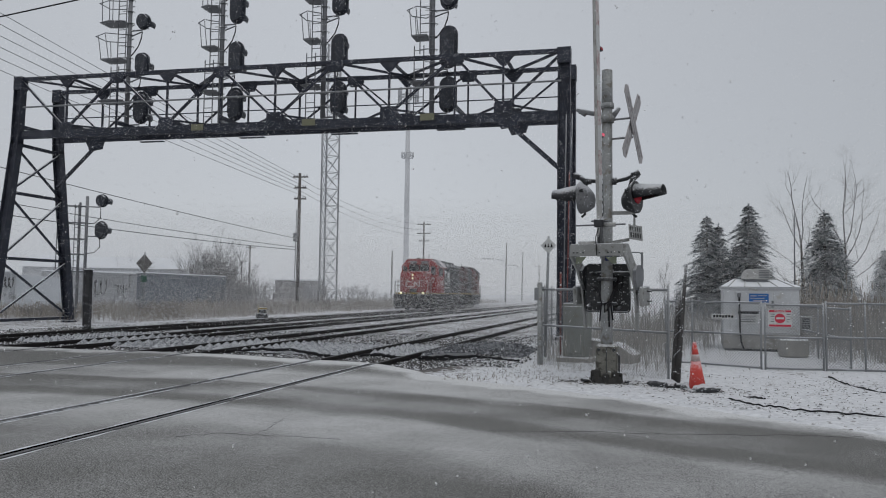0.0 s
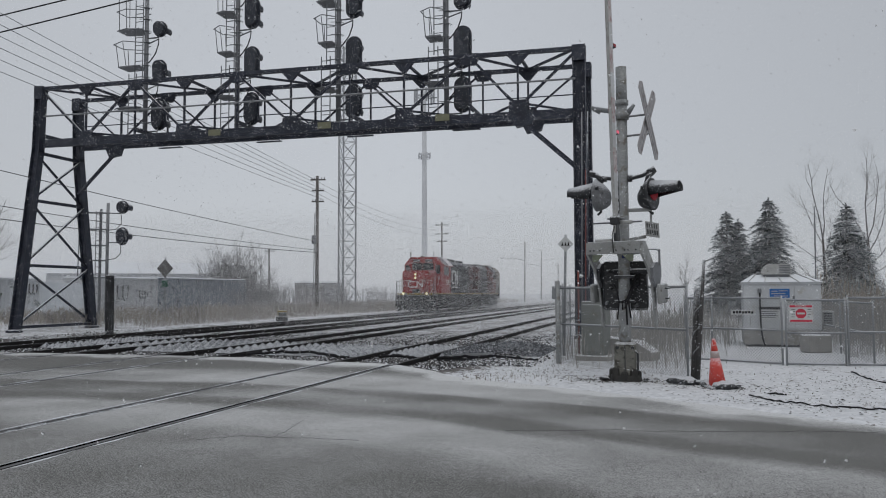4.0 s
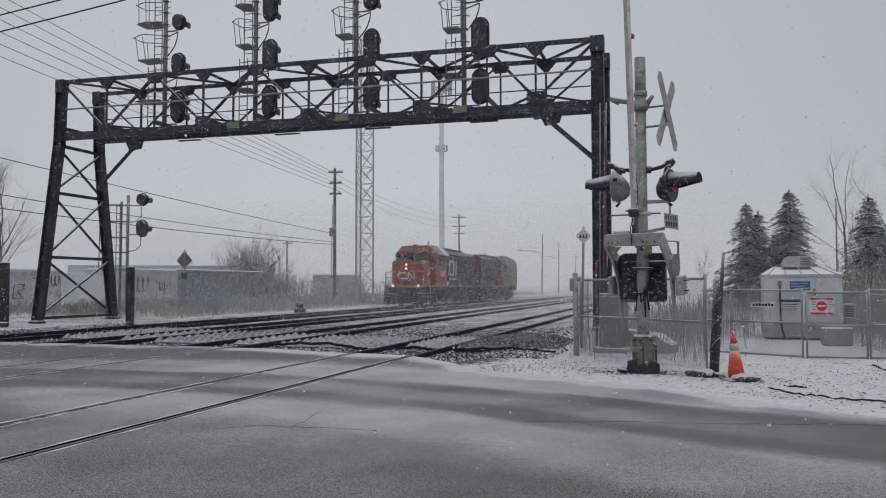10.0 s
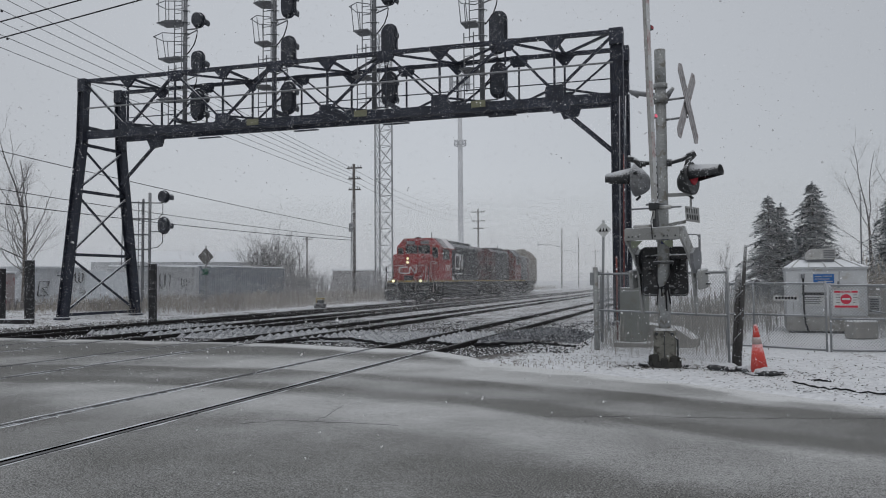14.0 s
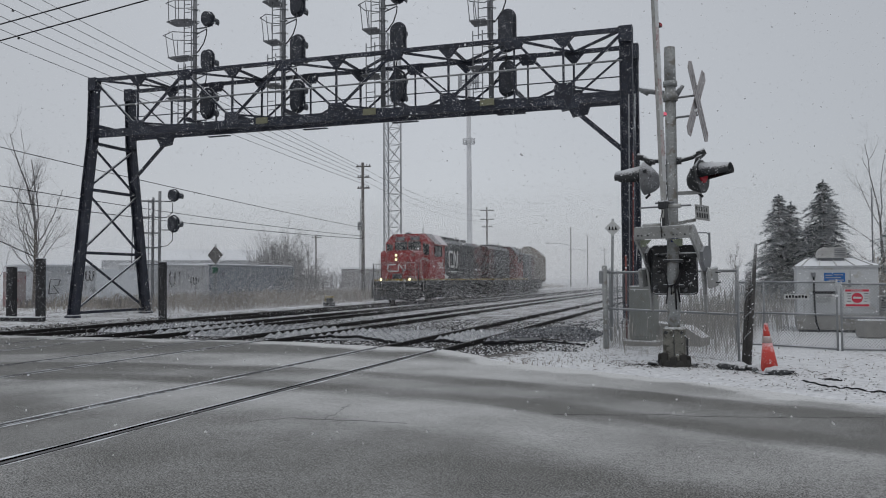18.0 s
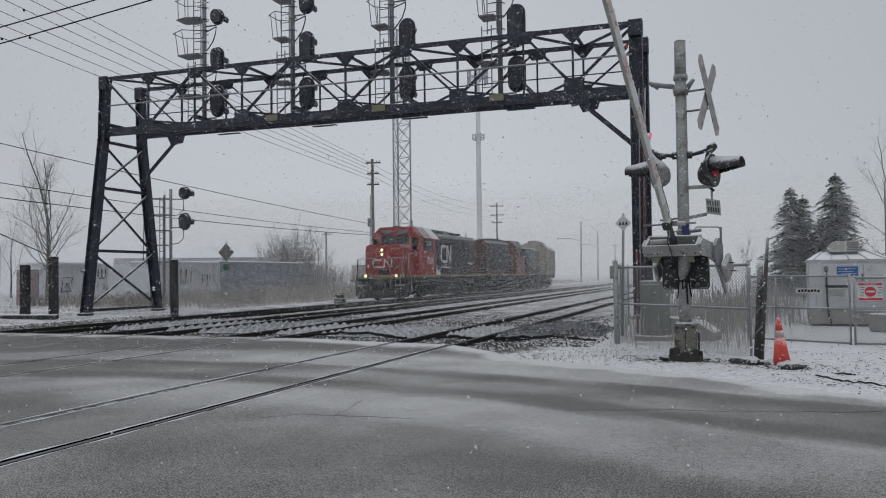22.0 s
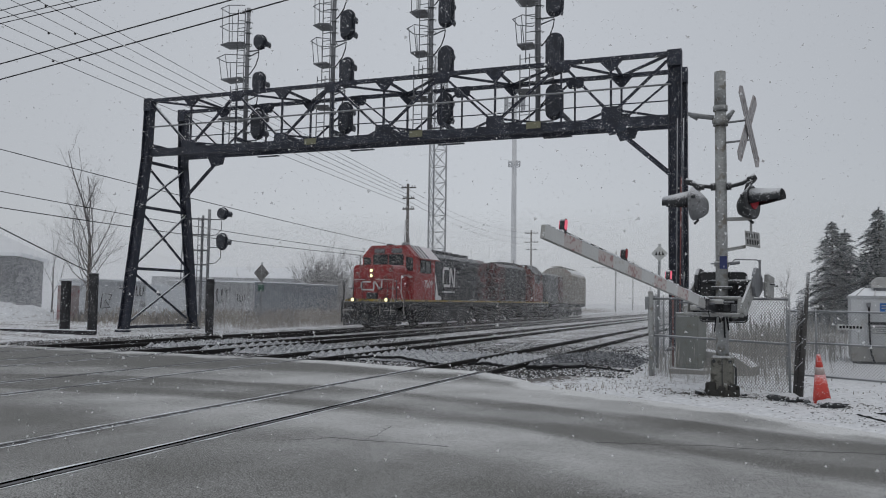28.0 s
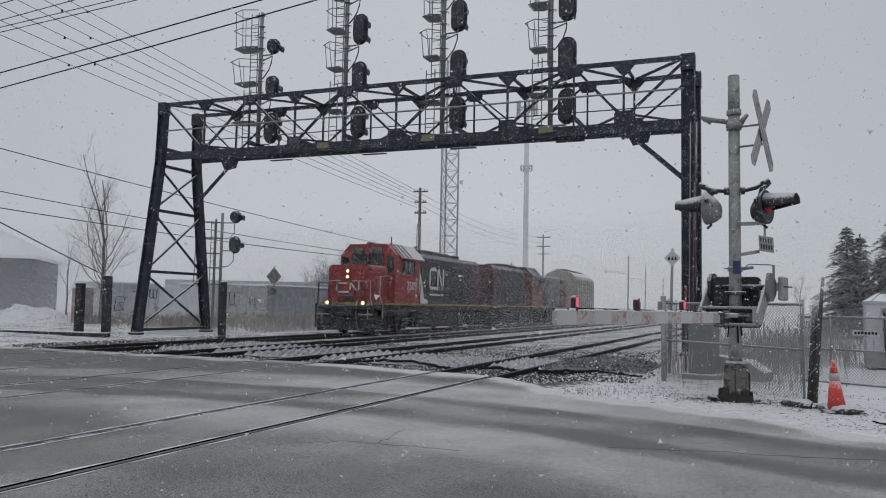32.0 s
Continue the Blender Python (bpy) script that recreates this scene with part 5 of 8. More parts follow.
M_LEAN = material("old_grey_post_timber", (0.06, 0.058, 0.057), 0.9, 0.0, 0.35, 4, 60, 0.3, snow=0.7, snow_low=0.6, flecks=0.2, fleck_size=30)
lp = thing("leaning_post", (0.46, 13.05, 0), "old dark leaning timber post with wire wrapped round it", "post")
part("post", tube(BM(), (0, 0, -0.15), (0.16, -0.01, 1.93), 0.05, 0.022, 10), M_LEAN, lp)
part("stub", tube(BM(), (-0.05, 0.03, -0.15), (0.05, 0.06, 1.5), 0.045, 0.04, 10), M_LEAN, lp, "second shorter post")
part("wire_wrap", pipe(BM(), [(0.05 * math.cos(a) + 0.01 + 0.012 * a / 6, 0.055 * math.sin(a), 0.3 + 0.05 * a) for a in np.linspace(0, 24, 60)], 0.008), M_GALV, lp, "wrapped wire")


def rubble(x, y, r, seed):
    rnd = random.Random(seed)
    bm = BM()
    bmesh.ops.create_icosphere(bm, subdivisions=2, radius=r)
    for v in bm.verts:
        v.co = Vector((v.co.x * rnd.uniform(0.9, 1.2) * 1.5, v.co.y * rnd.uniform(0.85, 1.15), max(v.co.z * rnd.uniform(0.5, 0.8), -0.05)))
    ob = lone("broken_asphalt", bm, M_DARKBOX, "dark lump of broken asphalt with snow on it", "rubble", "lumps of rubble")
    ob.matrix_basis = pose(x, y, 0.05, 0, 0, rnd.uniform(0, 360))


for i, (x, y, r) in enumerate([(0.22, 12.85, 0.13), (0.36, 12.78, 0.12), (0.62, 12.55, 0.12), (0.82, 12.3, 0.11), (0.7, 12.45, 0.1), (0.95, 12.35, 0.07), (0.5, 12.7, 0.06), (0.1, 12.95, 0.06), (-0.95, 13.0, 0.05), (-0.3, 13.0, 0.05), (-0.85, 13.3, 0.06)]):
    rubble(x, y, r, i)

M_CONE = material("faded_orange_plastic", (0.6, 0.065, 0.05), 0.6, 0, 0.2, 6, 40, 0.08, snow=0.4, snow_low=0.5, flecks=0.4, fleck_size=45)
cone = thing("traffic_cone", pose(0.74, 12.42, 0.06, 3, -5, 20), "orange traffic cone with a pale band, leaning on rubble in snow", "traffic cone")
bm = BM()
tube(bm, (0, 0, 0), (0, 0, 0.4), 0.125, 0.068, 20)
tube(bm, (0, 0, 0.5), (0, 0, 0.68), 0.052, 0.024, 20)
part("body", bm, M_CONE, cone)
part("band", tube(BM(), (0, 0, 0.4), (0, 0, 0.5), 0.069, 0.052, 20), material("worn_pale_band", (0.42, 0.33, 0.31), 0.6, snow=0.4, snow_low=0.5, flecks=0.3, fleck_size=45), cone, "pale reflective band")
part("foot", box(BM(), (-0.19, -0.19, -0.035), (0.19, 0.19, 0.0), 0.02), M_DARKBOX, cone, "black square foot")

# warning sign on a post by the fence
def diamond_sign(x, y, z, size, post_r, face, label, lean=0.0, facing=(0, -1)):
    s = thing("warning_sign", (x, y, 0), label, "road sign")
    part("post", tube(BM(), (0, 0, -0.2), (lean, 0, z + size * 0.6), post_r, seg=8), M_GALV, s)
    ux = Vector((facing[1], -facing[0], 0)) * -1
    o = Vector((lean, 0, z)) + Vector((*facing, 0)) * 0.04
    h = size / 2
    pl = part("face", plate(BM(), [(0, -h), (h, 0), (0, h), (-h, 0)], 0.01, o, ux, (0, 0, 1)), face, s, "diamond plate")
    return s, o, ux


sg, so, su = diamond_sign(-2.2, 17.9, 2.53, 0.36, 0.03, M_WHITE, "small white diamond warning sign on a leaning post", 0.07)
bm = BM()
for dx in (-0.07, 0.0, 0.07):
    plate(bm, [(dx - 0.028, -0.04), (dx + 0.028, -0.04), (dx, 0.05)], 0.012, so + Vector((0, -0.006, 0)), su, (0, 0, 1))
part("symbol", bm, M_WIRE, sg, "dark symbol")


# equipment hut
def hut():
    h = thing("equipment_hut", pose(2.99, 23.05, 0.0, 0, 0, -3.5) @ Matrix.Diagonal((0.85, 0.9, 0.89, 1)), "white metal equipment hut with a snowy hipped roof", "equipment hut")
    M_HUT = material("white_enamel_siding", (0.5, 0.515, 0.53), 0.5, 0, 0.08, 1.5, 30, 0.04, second=(0.42, 0.41, 0.39), second_amount=0.15, flecks=0.06, fleck_size=30)
    M_SKIRT = material("beige_hut_skirting", (0.3, 0.295, 0.28), 0.8, 0, 0.15, 2, 40, 0.15, second=(0.22, 0.21, 0.19), second_amount=0.2, flecks=0.1, fleck_size=30)
    part("wall", box(BM(), (-1.09, -1.2, 0.5), (1.09, 1.2, 1.86), 0.012), M_HUT, h)
    part("skirting", box(BM(), (-1.1, -1.21, 0.08), (1.1, 1.21, 0.5), 0.012), M_SKIRT, h, "dull beige lower wall")
    part("eave_trim", box(BM(), (-1.13, -1.24, 1.84), (1.13, 1.24, 1.9), 0.01), M_HUT, h, "pale eave trim")
    bm = BM()
    b = [bm.verts.new(p) for p in ((-1.15, -1.26, 1.9), (1.15, -1.26, 1.9), (1.15, 1.26, 1.9), (-1.15, 1.26, 1.9))]
    t = [bm.verts.new(p) for p in ((-0.78, -0.55, 2.13), (0.6, -0.55, 2.13), (0.6, 0.55, 2.13), (-0.78, 0.55, 2.13))]
    for i in range(4):
        bm.faces.new((b[i], b[(i + 1) % 4], t[(i + 1) % 4], t[i]))
    bm.faces.new(t)
    bm.faces.new(b[::-1])
    roof = part("roof", bm, material("roof_under_snow", (0.5, 0.5, 0.5), 0.6, 0, 0.1, 3, 30, 0.1, snow=1.0, snow_low=0.1), h, "snow-covered hipped roof")
    for x in (-0.72, -0.36, 0.0, 0.36, 0.72):
        part("standing_seam", bar(BM(), (x * 1.3, -1.25, 1.91), (x * 0.85 - 0.09, -0.56, 2.14), 0.025, 0.035), M_PALE, roof, "raised roof seam")
    # rounded roof vent with a louvred end
    prof = [(-0.42, 0.0), (0.4, 0.0), (0.4, 0.27), (0.36, 0.31), (-0.2, 0.31)] + [(-0.2 - 0.22 * math.sin(a), 0.09 + 0.22 * math.cos(a)) for a in np.linspace(0.2, 1.57, 6)]
    vent = part("roof_vent", plate(BM(), prof, 0.5, (-0.1, -0.62, 2.13), (1, 0, 0), (0, 0, 1)), M_PALE, h, "rounded pale roof vent")
    part("vent_foot", box(BM(), (-0.46, -0.8, 2.02), (0.26, -0.42, 2.13), 0.01), M_GALV_POLE, vent, "dull foot frame of the vent")
    for i in range(5):
        part("louvre", box(BM(), (-0.02, -0.885, 2.17 + i * 0.05), (0.28, -0.872, 2.195 + i * 0.05)), M_GALV_POLE, vent, "dull louvre slat")
    door = part("door", box(BM(), (-0.72, -1.232, 0.55), (0.34, -1.2, 1.76), 0.008), M_HUT, h, "plain white door")
    part("hinge", box(BM(), (0.3, -1.245, 1.3), (0.36, -1.225, 1.5), 0.005), M_GALV_POLE, door)
    part("wall_panel", box(BM(), (0.37, -1.215, 0.55), (1.02, -1.2, 1.76), 0.006), M_HUT, h, "bright wall panel beside the door")
    blue = material("blue_notice_paint", (0.02, 0.12, 0.36), 0.5, 0, 0.1)
    n1 = part("blue_notice", box(BM(), (-0.34, -1.25, 1.44), (0.22, -1.235, 1.7)), blue, h, "blue notice plate")
    bm = BM()
    for x0, x1, z in ((-0.3, -0.12, 1.62), (-0.08, 0.16, 1.63), (-0.3, 0.1, 1.55), (-0.22, 0.18, 1.48)):
        box(bm, (x0, -1.256, z), (x1, -1.251, z + 0.024))
    part("writing", bm, M_PALE, n1, "pale bars of writing")
    n2 = part("paper_notice", box(BM(), (-0.66, -1.25, 0.8), (-0.06, -1.235, 1.18)), M_WHITE, h, "white notice with a dark head")
    bm = BM()
    box(bm, (-0.66, -1.256, 1.1), (-0.06, -1.251, 1.18))
    for i in range(4):
        box(bm, (-0.6, -1.256, 1.03 - i * 0.055), (-0.14 - 0.04 * (i % 2), -1.251, 1.048 - i * 0.055))
    part("writing", bm, M_WIRE, n2, "dark bars of writing")
    part("meter_box", box(BM(), (-0.68, -1.29, 1.58), (-0.57, -1.235, 1.72), 0.01), M_GALV_POLE, h, "small grey box on the wall")
    bm = BM()
    pipe(bm, [(-0.62, -1.26, 1.6), (-0.62, -1.27, 1.2), (-0.61, -1.27, 0.7), (-0.58, -1.28, 0.3), (-0.5, -1.3, 0.06)], 0.026)
    part("cable", bm, M_WIRE, h, "dark cable down the wall")
    air = part("air_unit", box(BM(), (1.1, -1.0, 0.58), (1.46, -0.5, 1.06), 0.02), M_PALE, h, "air unit on the side wall")
    bm = BM()
    for i in range(6):
        box(bm, (1.17, -1.012, 0.63 + i * 0.066), (1.4, -1.001, 0.672 + i * 0.066))
    part("air_grille", bm, M_WIRE, air, "dark grille")
    part("base_frame", box(BM(), (-1.04, -1.16, -0.05), (1.04, 1.15, 0.08)), M_DARKBOX, h, "dark base frame")
    for x in (-0.9, -0.5, 0.1, 0.6, 0.95):
        part("foot", box(BM(), (x - 0.06, -1.22, -0.06), (x + 0.06, -1.1, 0.07)), M_DARKBOX, h, "dark foot block")
    part("aerial_pole", tube(BM(), (0.98, -1.0, 1.9), (1.0, -1.0, 4.1), 0.02, seg=6), M_GALV_POLE, h, "thin pole on the roof corner")


hut()
bm = BM()
box(bm, (-0.29, -0.22, 0), (0.29, 0.22, 0.44), 0.04)
ob = lone("concrete_block", bm, M_CONC, "beige concrete block capped with snow behind the gate", "concrete block")
ob.matrix_basis = pose(3.42, 20.3, 0.0, 0, 0, 18)

# notices on the wire fence
n = thing("danger_notice", (2.54, 16.55, 1.01), "white notice with red bands and a red disc on the gate", "notice")
part("plate", box(BM(), (-0.215, -0.01, -0.17), (0.215, 0.0, 0.17)), M_WHITE, n)
bm = BM()
box(bm, (-0.2, -0.016, 0.12), (0.2, -0.011, 0.16))
box(bm, (-0.2, -0.016, -0.16), (0.2, -0.011, -0.12))
tube(bm, (0, -0.011, 0.0), (0, -0.016, 0.0), 0.095, seg=24)
part("red_field", bm, material("notice_red", (0.5, 0.03, 0.06), 0.5, 0, 0.1), n, "red bands and disc")
bm = BM()
box(bm, (-0.07, -0.02, -0.015), (0.07, -0.017, 0.02))
for i in range(2):
    box(bm, (-0.21, -0.016, 0.04 - i * 0.05), (-0.12, -0.012, 0.055 - i * 0.05))
    box(bm, (0.12, -0.016, 0.04 - i * 0.05), (0.21, -0.012, 0.055 - i * 0.05))
for x, z in ((-0.17, 0.075), (-0.17, 0.03), (-0.17, -0.02), (-0.17, -0.07), (0.12, 0.075), (0.12, 0.03), (0.12, -0.02), (0.12, -0.07)):
    part("text_line", box(BM(), (x, -0.015, z), (x + 0.06 + 0.01 * (z > 0), -0.0105, z + 0.012)), M_DARKBOX, n, "dark bar of small writing")
part("writing", bm, M_WHITE, n, "bars of writing")
cu = bpy.data.curves.new("heading", "FONT")
cu.body, cu.size, cu.extrude, cu.align_x = "DANGER", 0.05, 0.001, "CENTER"
tmp = bpy.data.objects.new("heading", cu)
me = bpy.data.meshes.new_from_object(tmp)
bpy.data.objects.remove(tmp)
me.materials.append(M_WHITE)
ob = new("heading", me)
ob.parent = n
ob.matrix_basis = pose(0, -0.0185, 0.122, 90)
tagged(ob, "white word on the red band")
n = thing("long_notice", (1.53, 16.92, 1.02), "long narrow white notice wired to the fence", "notice")
part("plate", bar(BM(), (-0.22, 0.1, 0), (0.21, -0.135, 0), 0.012, 0.1, (0, 0, 1)), M_WHITE, n)
bm = BM()
for i in range(7):
    t0, t1 = -0.19 + i * 0.055, -0.155 + i * 0.055
    bar(bm, (t0, -0.034 - 0.547 * t0, 0.004 * (i % 3)), (t1, -0.034 - 0.547 * t1, 0.004 * (i % 3)), 0.006, 0.05, (0, 0, 1))
part("writing", bm, M_WIRE, n, "dark bars of writing")

rc = thing("relay_case", pose(-1.4, 16.95, 0, 0, 0, -14), "pale green-grey steel relay case behind the wire fence", "equipment case")
M_CASE = material("green_grey_enamel", (0.2, 0.21, 0.19), 0.55, 0, 0.15, 3, 40, 0.08, snow=0.8, snow_low=0.5, second=(0.18, 0.17, 0.14), second_amount=0.15)
part("body", box(BM(), (-0.24, -0.25, 0.12), (0.24, 0.25, 1.25), 0.02), M_CASE, rc)
part("door", box(BM(), (-0.2, -0.275, 0.2), (0.2, -0.25, 1.18), 0.01), M_CASE, rc, "hinged door")
part("plinth", box(BM(), (-0.36, -0.32, -0.1), (0.36, 0.32, 0.12), 0.02), M_CONC, rc, "concrete plinth")
part("conduit", pipe(BM(), [(-0.38, 0, 0), (-0.38, 0, 1.9)], 0.02), M_CONDUIT, rc, "orange-red conduit")
bm = BM()
plate(bm, [(-0.55, 0), (0.6, 0), (0.6, 0.2), (0.25, 0.42), (-0.55, 0.5)], 0.5, (0, 0, -0.02), (1, 0, 0), (0, 0, 1))
ob = lone("concrete_slab", bm, M_CONC, "sloped concrete slab behind the wire fence", "concrete block")
ob.matrix_basis = pose(-0.75, 17.3, 0, 0, 0, -20)


def buried_cable(pts, r, label):
    bm = BM()
    q = random.Random(len(pts))
    fine = []
    for a, b in zip(pts, pts[1:]):
        for i in range(6):
            w = Vector(a).lerp(Vector(b), i / 6)
            fine.append(w + Vector((q.uniform(-0.01, 0.01), q.uniform(-0.012, 0.012), q.uniform(-0.03, 0.006))))
    pipe(bm, fine, r, 6)
    lone("ground_cable", bm, M_WIRE, label, "cable", "cables on the ground")


buried_cable([(-6.4, 17.3, -0.03), (-6.0, 17.35, 0.0), (-5.6, 17.3, -0.04), (-5.3, 17.3, -0.06)], 0.035, "black cable looped over the ballast")
buried_cable([(-4.9, 16.9, -0.02), (-4.3, 17.1, 0.03), (-3.6, 17.0, 0.05), (-3.0, 16.7, 0.04), (-2.5, 16.5, 0.02)], 0.035, "black cable lying on the ballast by the fence")
buried_cable([(-9.7, 17.0, -0.02), (-9.0, 17.5, 0.03), (-8.2, 17.5, 0.03), (-7.4, 17.0, 0.0), (-6.9, 16.8, -0.03)], 0.035, "black cable looped over the ballast")
buried_cable([(1.1, 11.59, 0.03), (1.3, 11.05, 0.035), (1.64, 10.84, 0.03), (1.96, 10.64, 0.03), (2.54, 10.46, 0.035), (4.2, 9.9, 0.03)], 0.012, "dark strip of old kerb showing through snow")
buried_cable([(1.34, 11.95, 0.025), (1.49, 11.77, 0.03), (1.6, 11.7, 0.02)], 0.014, "short dark strip of old kerb showing through snow")
buried_cable([(3.13, 15.26, 0.03), (3.18, 14.14, 0.035), (3.3, 13.56, 0.03), (3.6, 12.6, 0.03), (4.2, 11.6, 0.03)], 0.014, "dark rut line in the snow")


# small clods of earth and dead stalks showing through the snow
def clods(count, seed):
    rnd = random.Random(seed)
    verts, faces = [], []
    spots = [(-0.95, 13.0, 0.35, 0.12), (0.75, 12.4, 0.5, 0.2), (1.9, 10.75, 0.9, 0.35), (3.2, 13.6, 0.4, 1.2), (-2.6, 14.6, 0.9, 0.7), (-0.6, 13.1, 0.5, 0.2), (-0.62, 13.1, 0.35, 0.12), (-0.62, 13.05, 0.3, 0.08), (1.2, 11.6, 1.4, 0.9), (2.0, 13.0, 1.2, 1.6), (-1.6, 13.6, 1.0, 0.5)]
    for _ in range(count):
        x0, y0, wx, wy = rnd.choice(spots)
        x, y = rnd.gauss(x0, wx), rnd.gauss(y0, wy)
        if y < edge(x) + 0.25:
            continue
        r = rnd.uniform(0.004, 0.019)
        z = ground_height(x, y) + 0.002
        b = len(verts)
        verts += [(x + r * math.cos(a) * rnd.uniform(0.6, 1.6), y + r * math.sin(a) * rnd.uniform(0.6, 1.4), z) for a in (0, 1.26, 2.5, 3.8, 5.0)] + [(x, y, z + r * 0.4)]
        faces += [(b + i, b + (i + 1) % 5, b + 5) for i in range(5)]
    me = bpy.data.meshes.new("earth_clods")
    me.from_pydata(verts, [], faces)
    me.materials.append(material("dark_damp_earth", (0.045, 0.04, 0.036), 0.95, 0, 0.4, 20, 90, 0.2, spec=0.2))
    tagged(new("earth_clods", me), "dark crumbs of earth lying on the snow", "earth", kind="stuff")


clods(2800, 12)
# ---- left side: short signal, posts, containers, buildings ----
def polar(az, d, z=0.0):
    return Vector((d * math.sin(radians(az)), d * math.cos(radians(az)), z))


def short_signal():
    x, y = -25.0, 31.0
    s = thing("dwarf_signal", (x, y, 0.1), "short grey signal mast with two round black heads beside the tracks", "signal mast")
    part("pole", tube(BM(), (0, 0, -0.2), (0, 0, 5.6), 0.07, seg=10), M_GALV_POLE, s)
    bm = BM()
    ladder(bm, -0.3, -0.3, 0.0, 5.2, 0.2)
    bar(bm, (-0.9, -0.6, 2.0), (-0.86, -0.6, 5.15), 0.06, 0.06)
    bar(bm, (-0.25, -0.15, 0.0), (-0.25, -0.15, 5.3), 0.07, 0.07)
    bar(bm, (-0.85, -0.9, 2.0), (-0.8, -0.9, 5.15), 0.035, 0.035)
    for z in (2.1, 2.9, 3.6, 4.35, 5.12):
        bar(bm, (-0.93, -0.6, z), (0, 0, z), 0.07, 0.07)
        bar(bm, (-0.83, -0.9, z), (0.05, 0, z), 0.04, 0.04)
    part("ladder", bm, M_GALV_POLE, s, "dull grey ladder cage")
    for z, h in ((5.42, 0.62), (4.05, 0.85)):
        signal_head(s, 0.55, 0.35, z, 0.62, h, 1)
        part("bracket", pipe(BM(), [(0, 0, z - 0.3), (0.5, 0.3, z - 0.3)], 0.03), M_GALV_POLE, s)
        part("cable", pipe(BM(), [(0.5, 0.3, z - 0.35), (0.5, 0.3, z - 0.8), (0.3, 0.2, z - 1.05), (0.05, 0, z - 1.1)], 0.02), M_WIRE, s)


short_signal()


def old_post(x, y, h, w, label="short black creosoted timber post flecked with snow"):
    p = lone("timber_post", bar(BM(), (0, 0, -0.2), (random.uniform(-0.03, 0.03), 0, h), w, w * 0.85, (0, 1, 0), 0.02), M_CREO, label, "post", "short timber posts")
    p.matrix_basis = pose(x, y, 0, 0, 0, random.uniform(-15, 15))


old_post(-22.62, 21.75, 2.25, 0.27)
old_post(-19.95, 24.95, 2.15, 0.25)
old_post(-24.9, 22.6, 2.0, 0.3)
lone("timber_kerb", bar(BM(), (-22.1, 21.35, 0.08), (-33.5, 19.2, 0.1), 0.3, 0.22, bevel=0.02), M_CREO, "long dark timber kerb lying in snow beside the road", "kerb")

M_DIAMOND = material("dull_sign_back", (0.11, 0.105, 0.1), 0.7, 0, 0.2, 5, 50, 0.05, flecks=0.2, fleck_size=30)
sg, so, su = diamond_sign(-24.6, 34.9, 2.75, 0.95, 0.05, M_DIAMOND, "dull grey diamond-shaped railway sign seen from behind", 0.0)
part("crosspiece", box(BM(), (-0.16, -0.1, 1.8), (0.16, 0.0, 2.15), 0.02), material("green_box_paint", (0.03, 0.1, 0.07), 0.5, 0, 0.2, 6, 40, 0.05, snow=0.6), sg, "small green box under the plate")


def switch_stand():
    s = thing("switch_machine", pose(-19.95, 38.7, 0.0) @ Matrix.Scale(0.62, 4), "dark trackside switch machine with a dull yellow top", "switch machine")
    part("base", box(BM(), (-0.45, -0.3, -0.05), (0.45, 0.3, 0.35), 0.03), M_DARKBOX, s)
    part("motor_case", box(BM(), (-0.25, -0.22, 0.35), (0.3, 0.22, 0.72), 0.05), M_DARKBOX, s, "dark motor case")
    part("cover", box(BM(), (-0.3, -0.26, 0.72), (0.36, 0.26, 0.86), 0.03), M_YELLOW_CASE, s, "dull yellow cover")
    part("marker", tube(BM(), (-0.38, 0, 0.3), (-0.38, 0, 1.15), 0.03, seg=8), M_YELLOW_CASE, s, "thin yellow marker rod")


M_YELLOW_CASE = material("dull_yellow_case", (0.32, 0.24, 0.04), 0.6, 0, 0.25, 5, 60, 0.1, snow=0.7, snow_low=0.5)
switch_stand()


bm = BM()
tube(bm, (0, 0, -0.1), (0, 0, 0.75), 0.11, 0.1, 10)
tube(bm, (0, 0, 0.75), (0, 0, 0.82), 0.13, 0.06, 10)
ob = lone("marker_post", bm, M_WHITE, "short white marker post in the weeds", "post")
ob.matrix_basis = pose(-24.4, 62.3, 0)


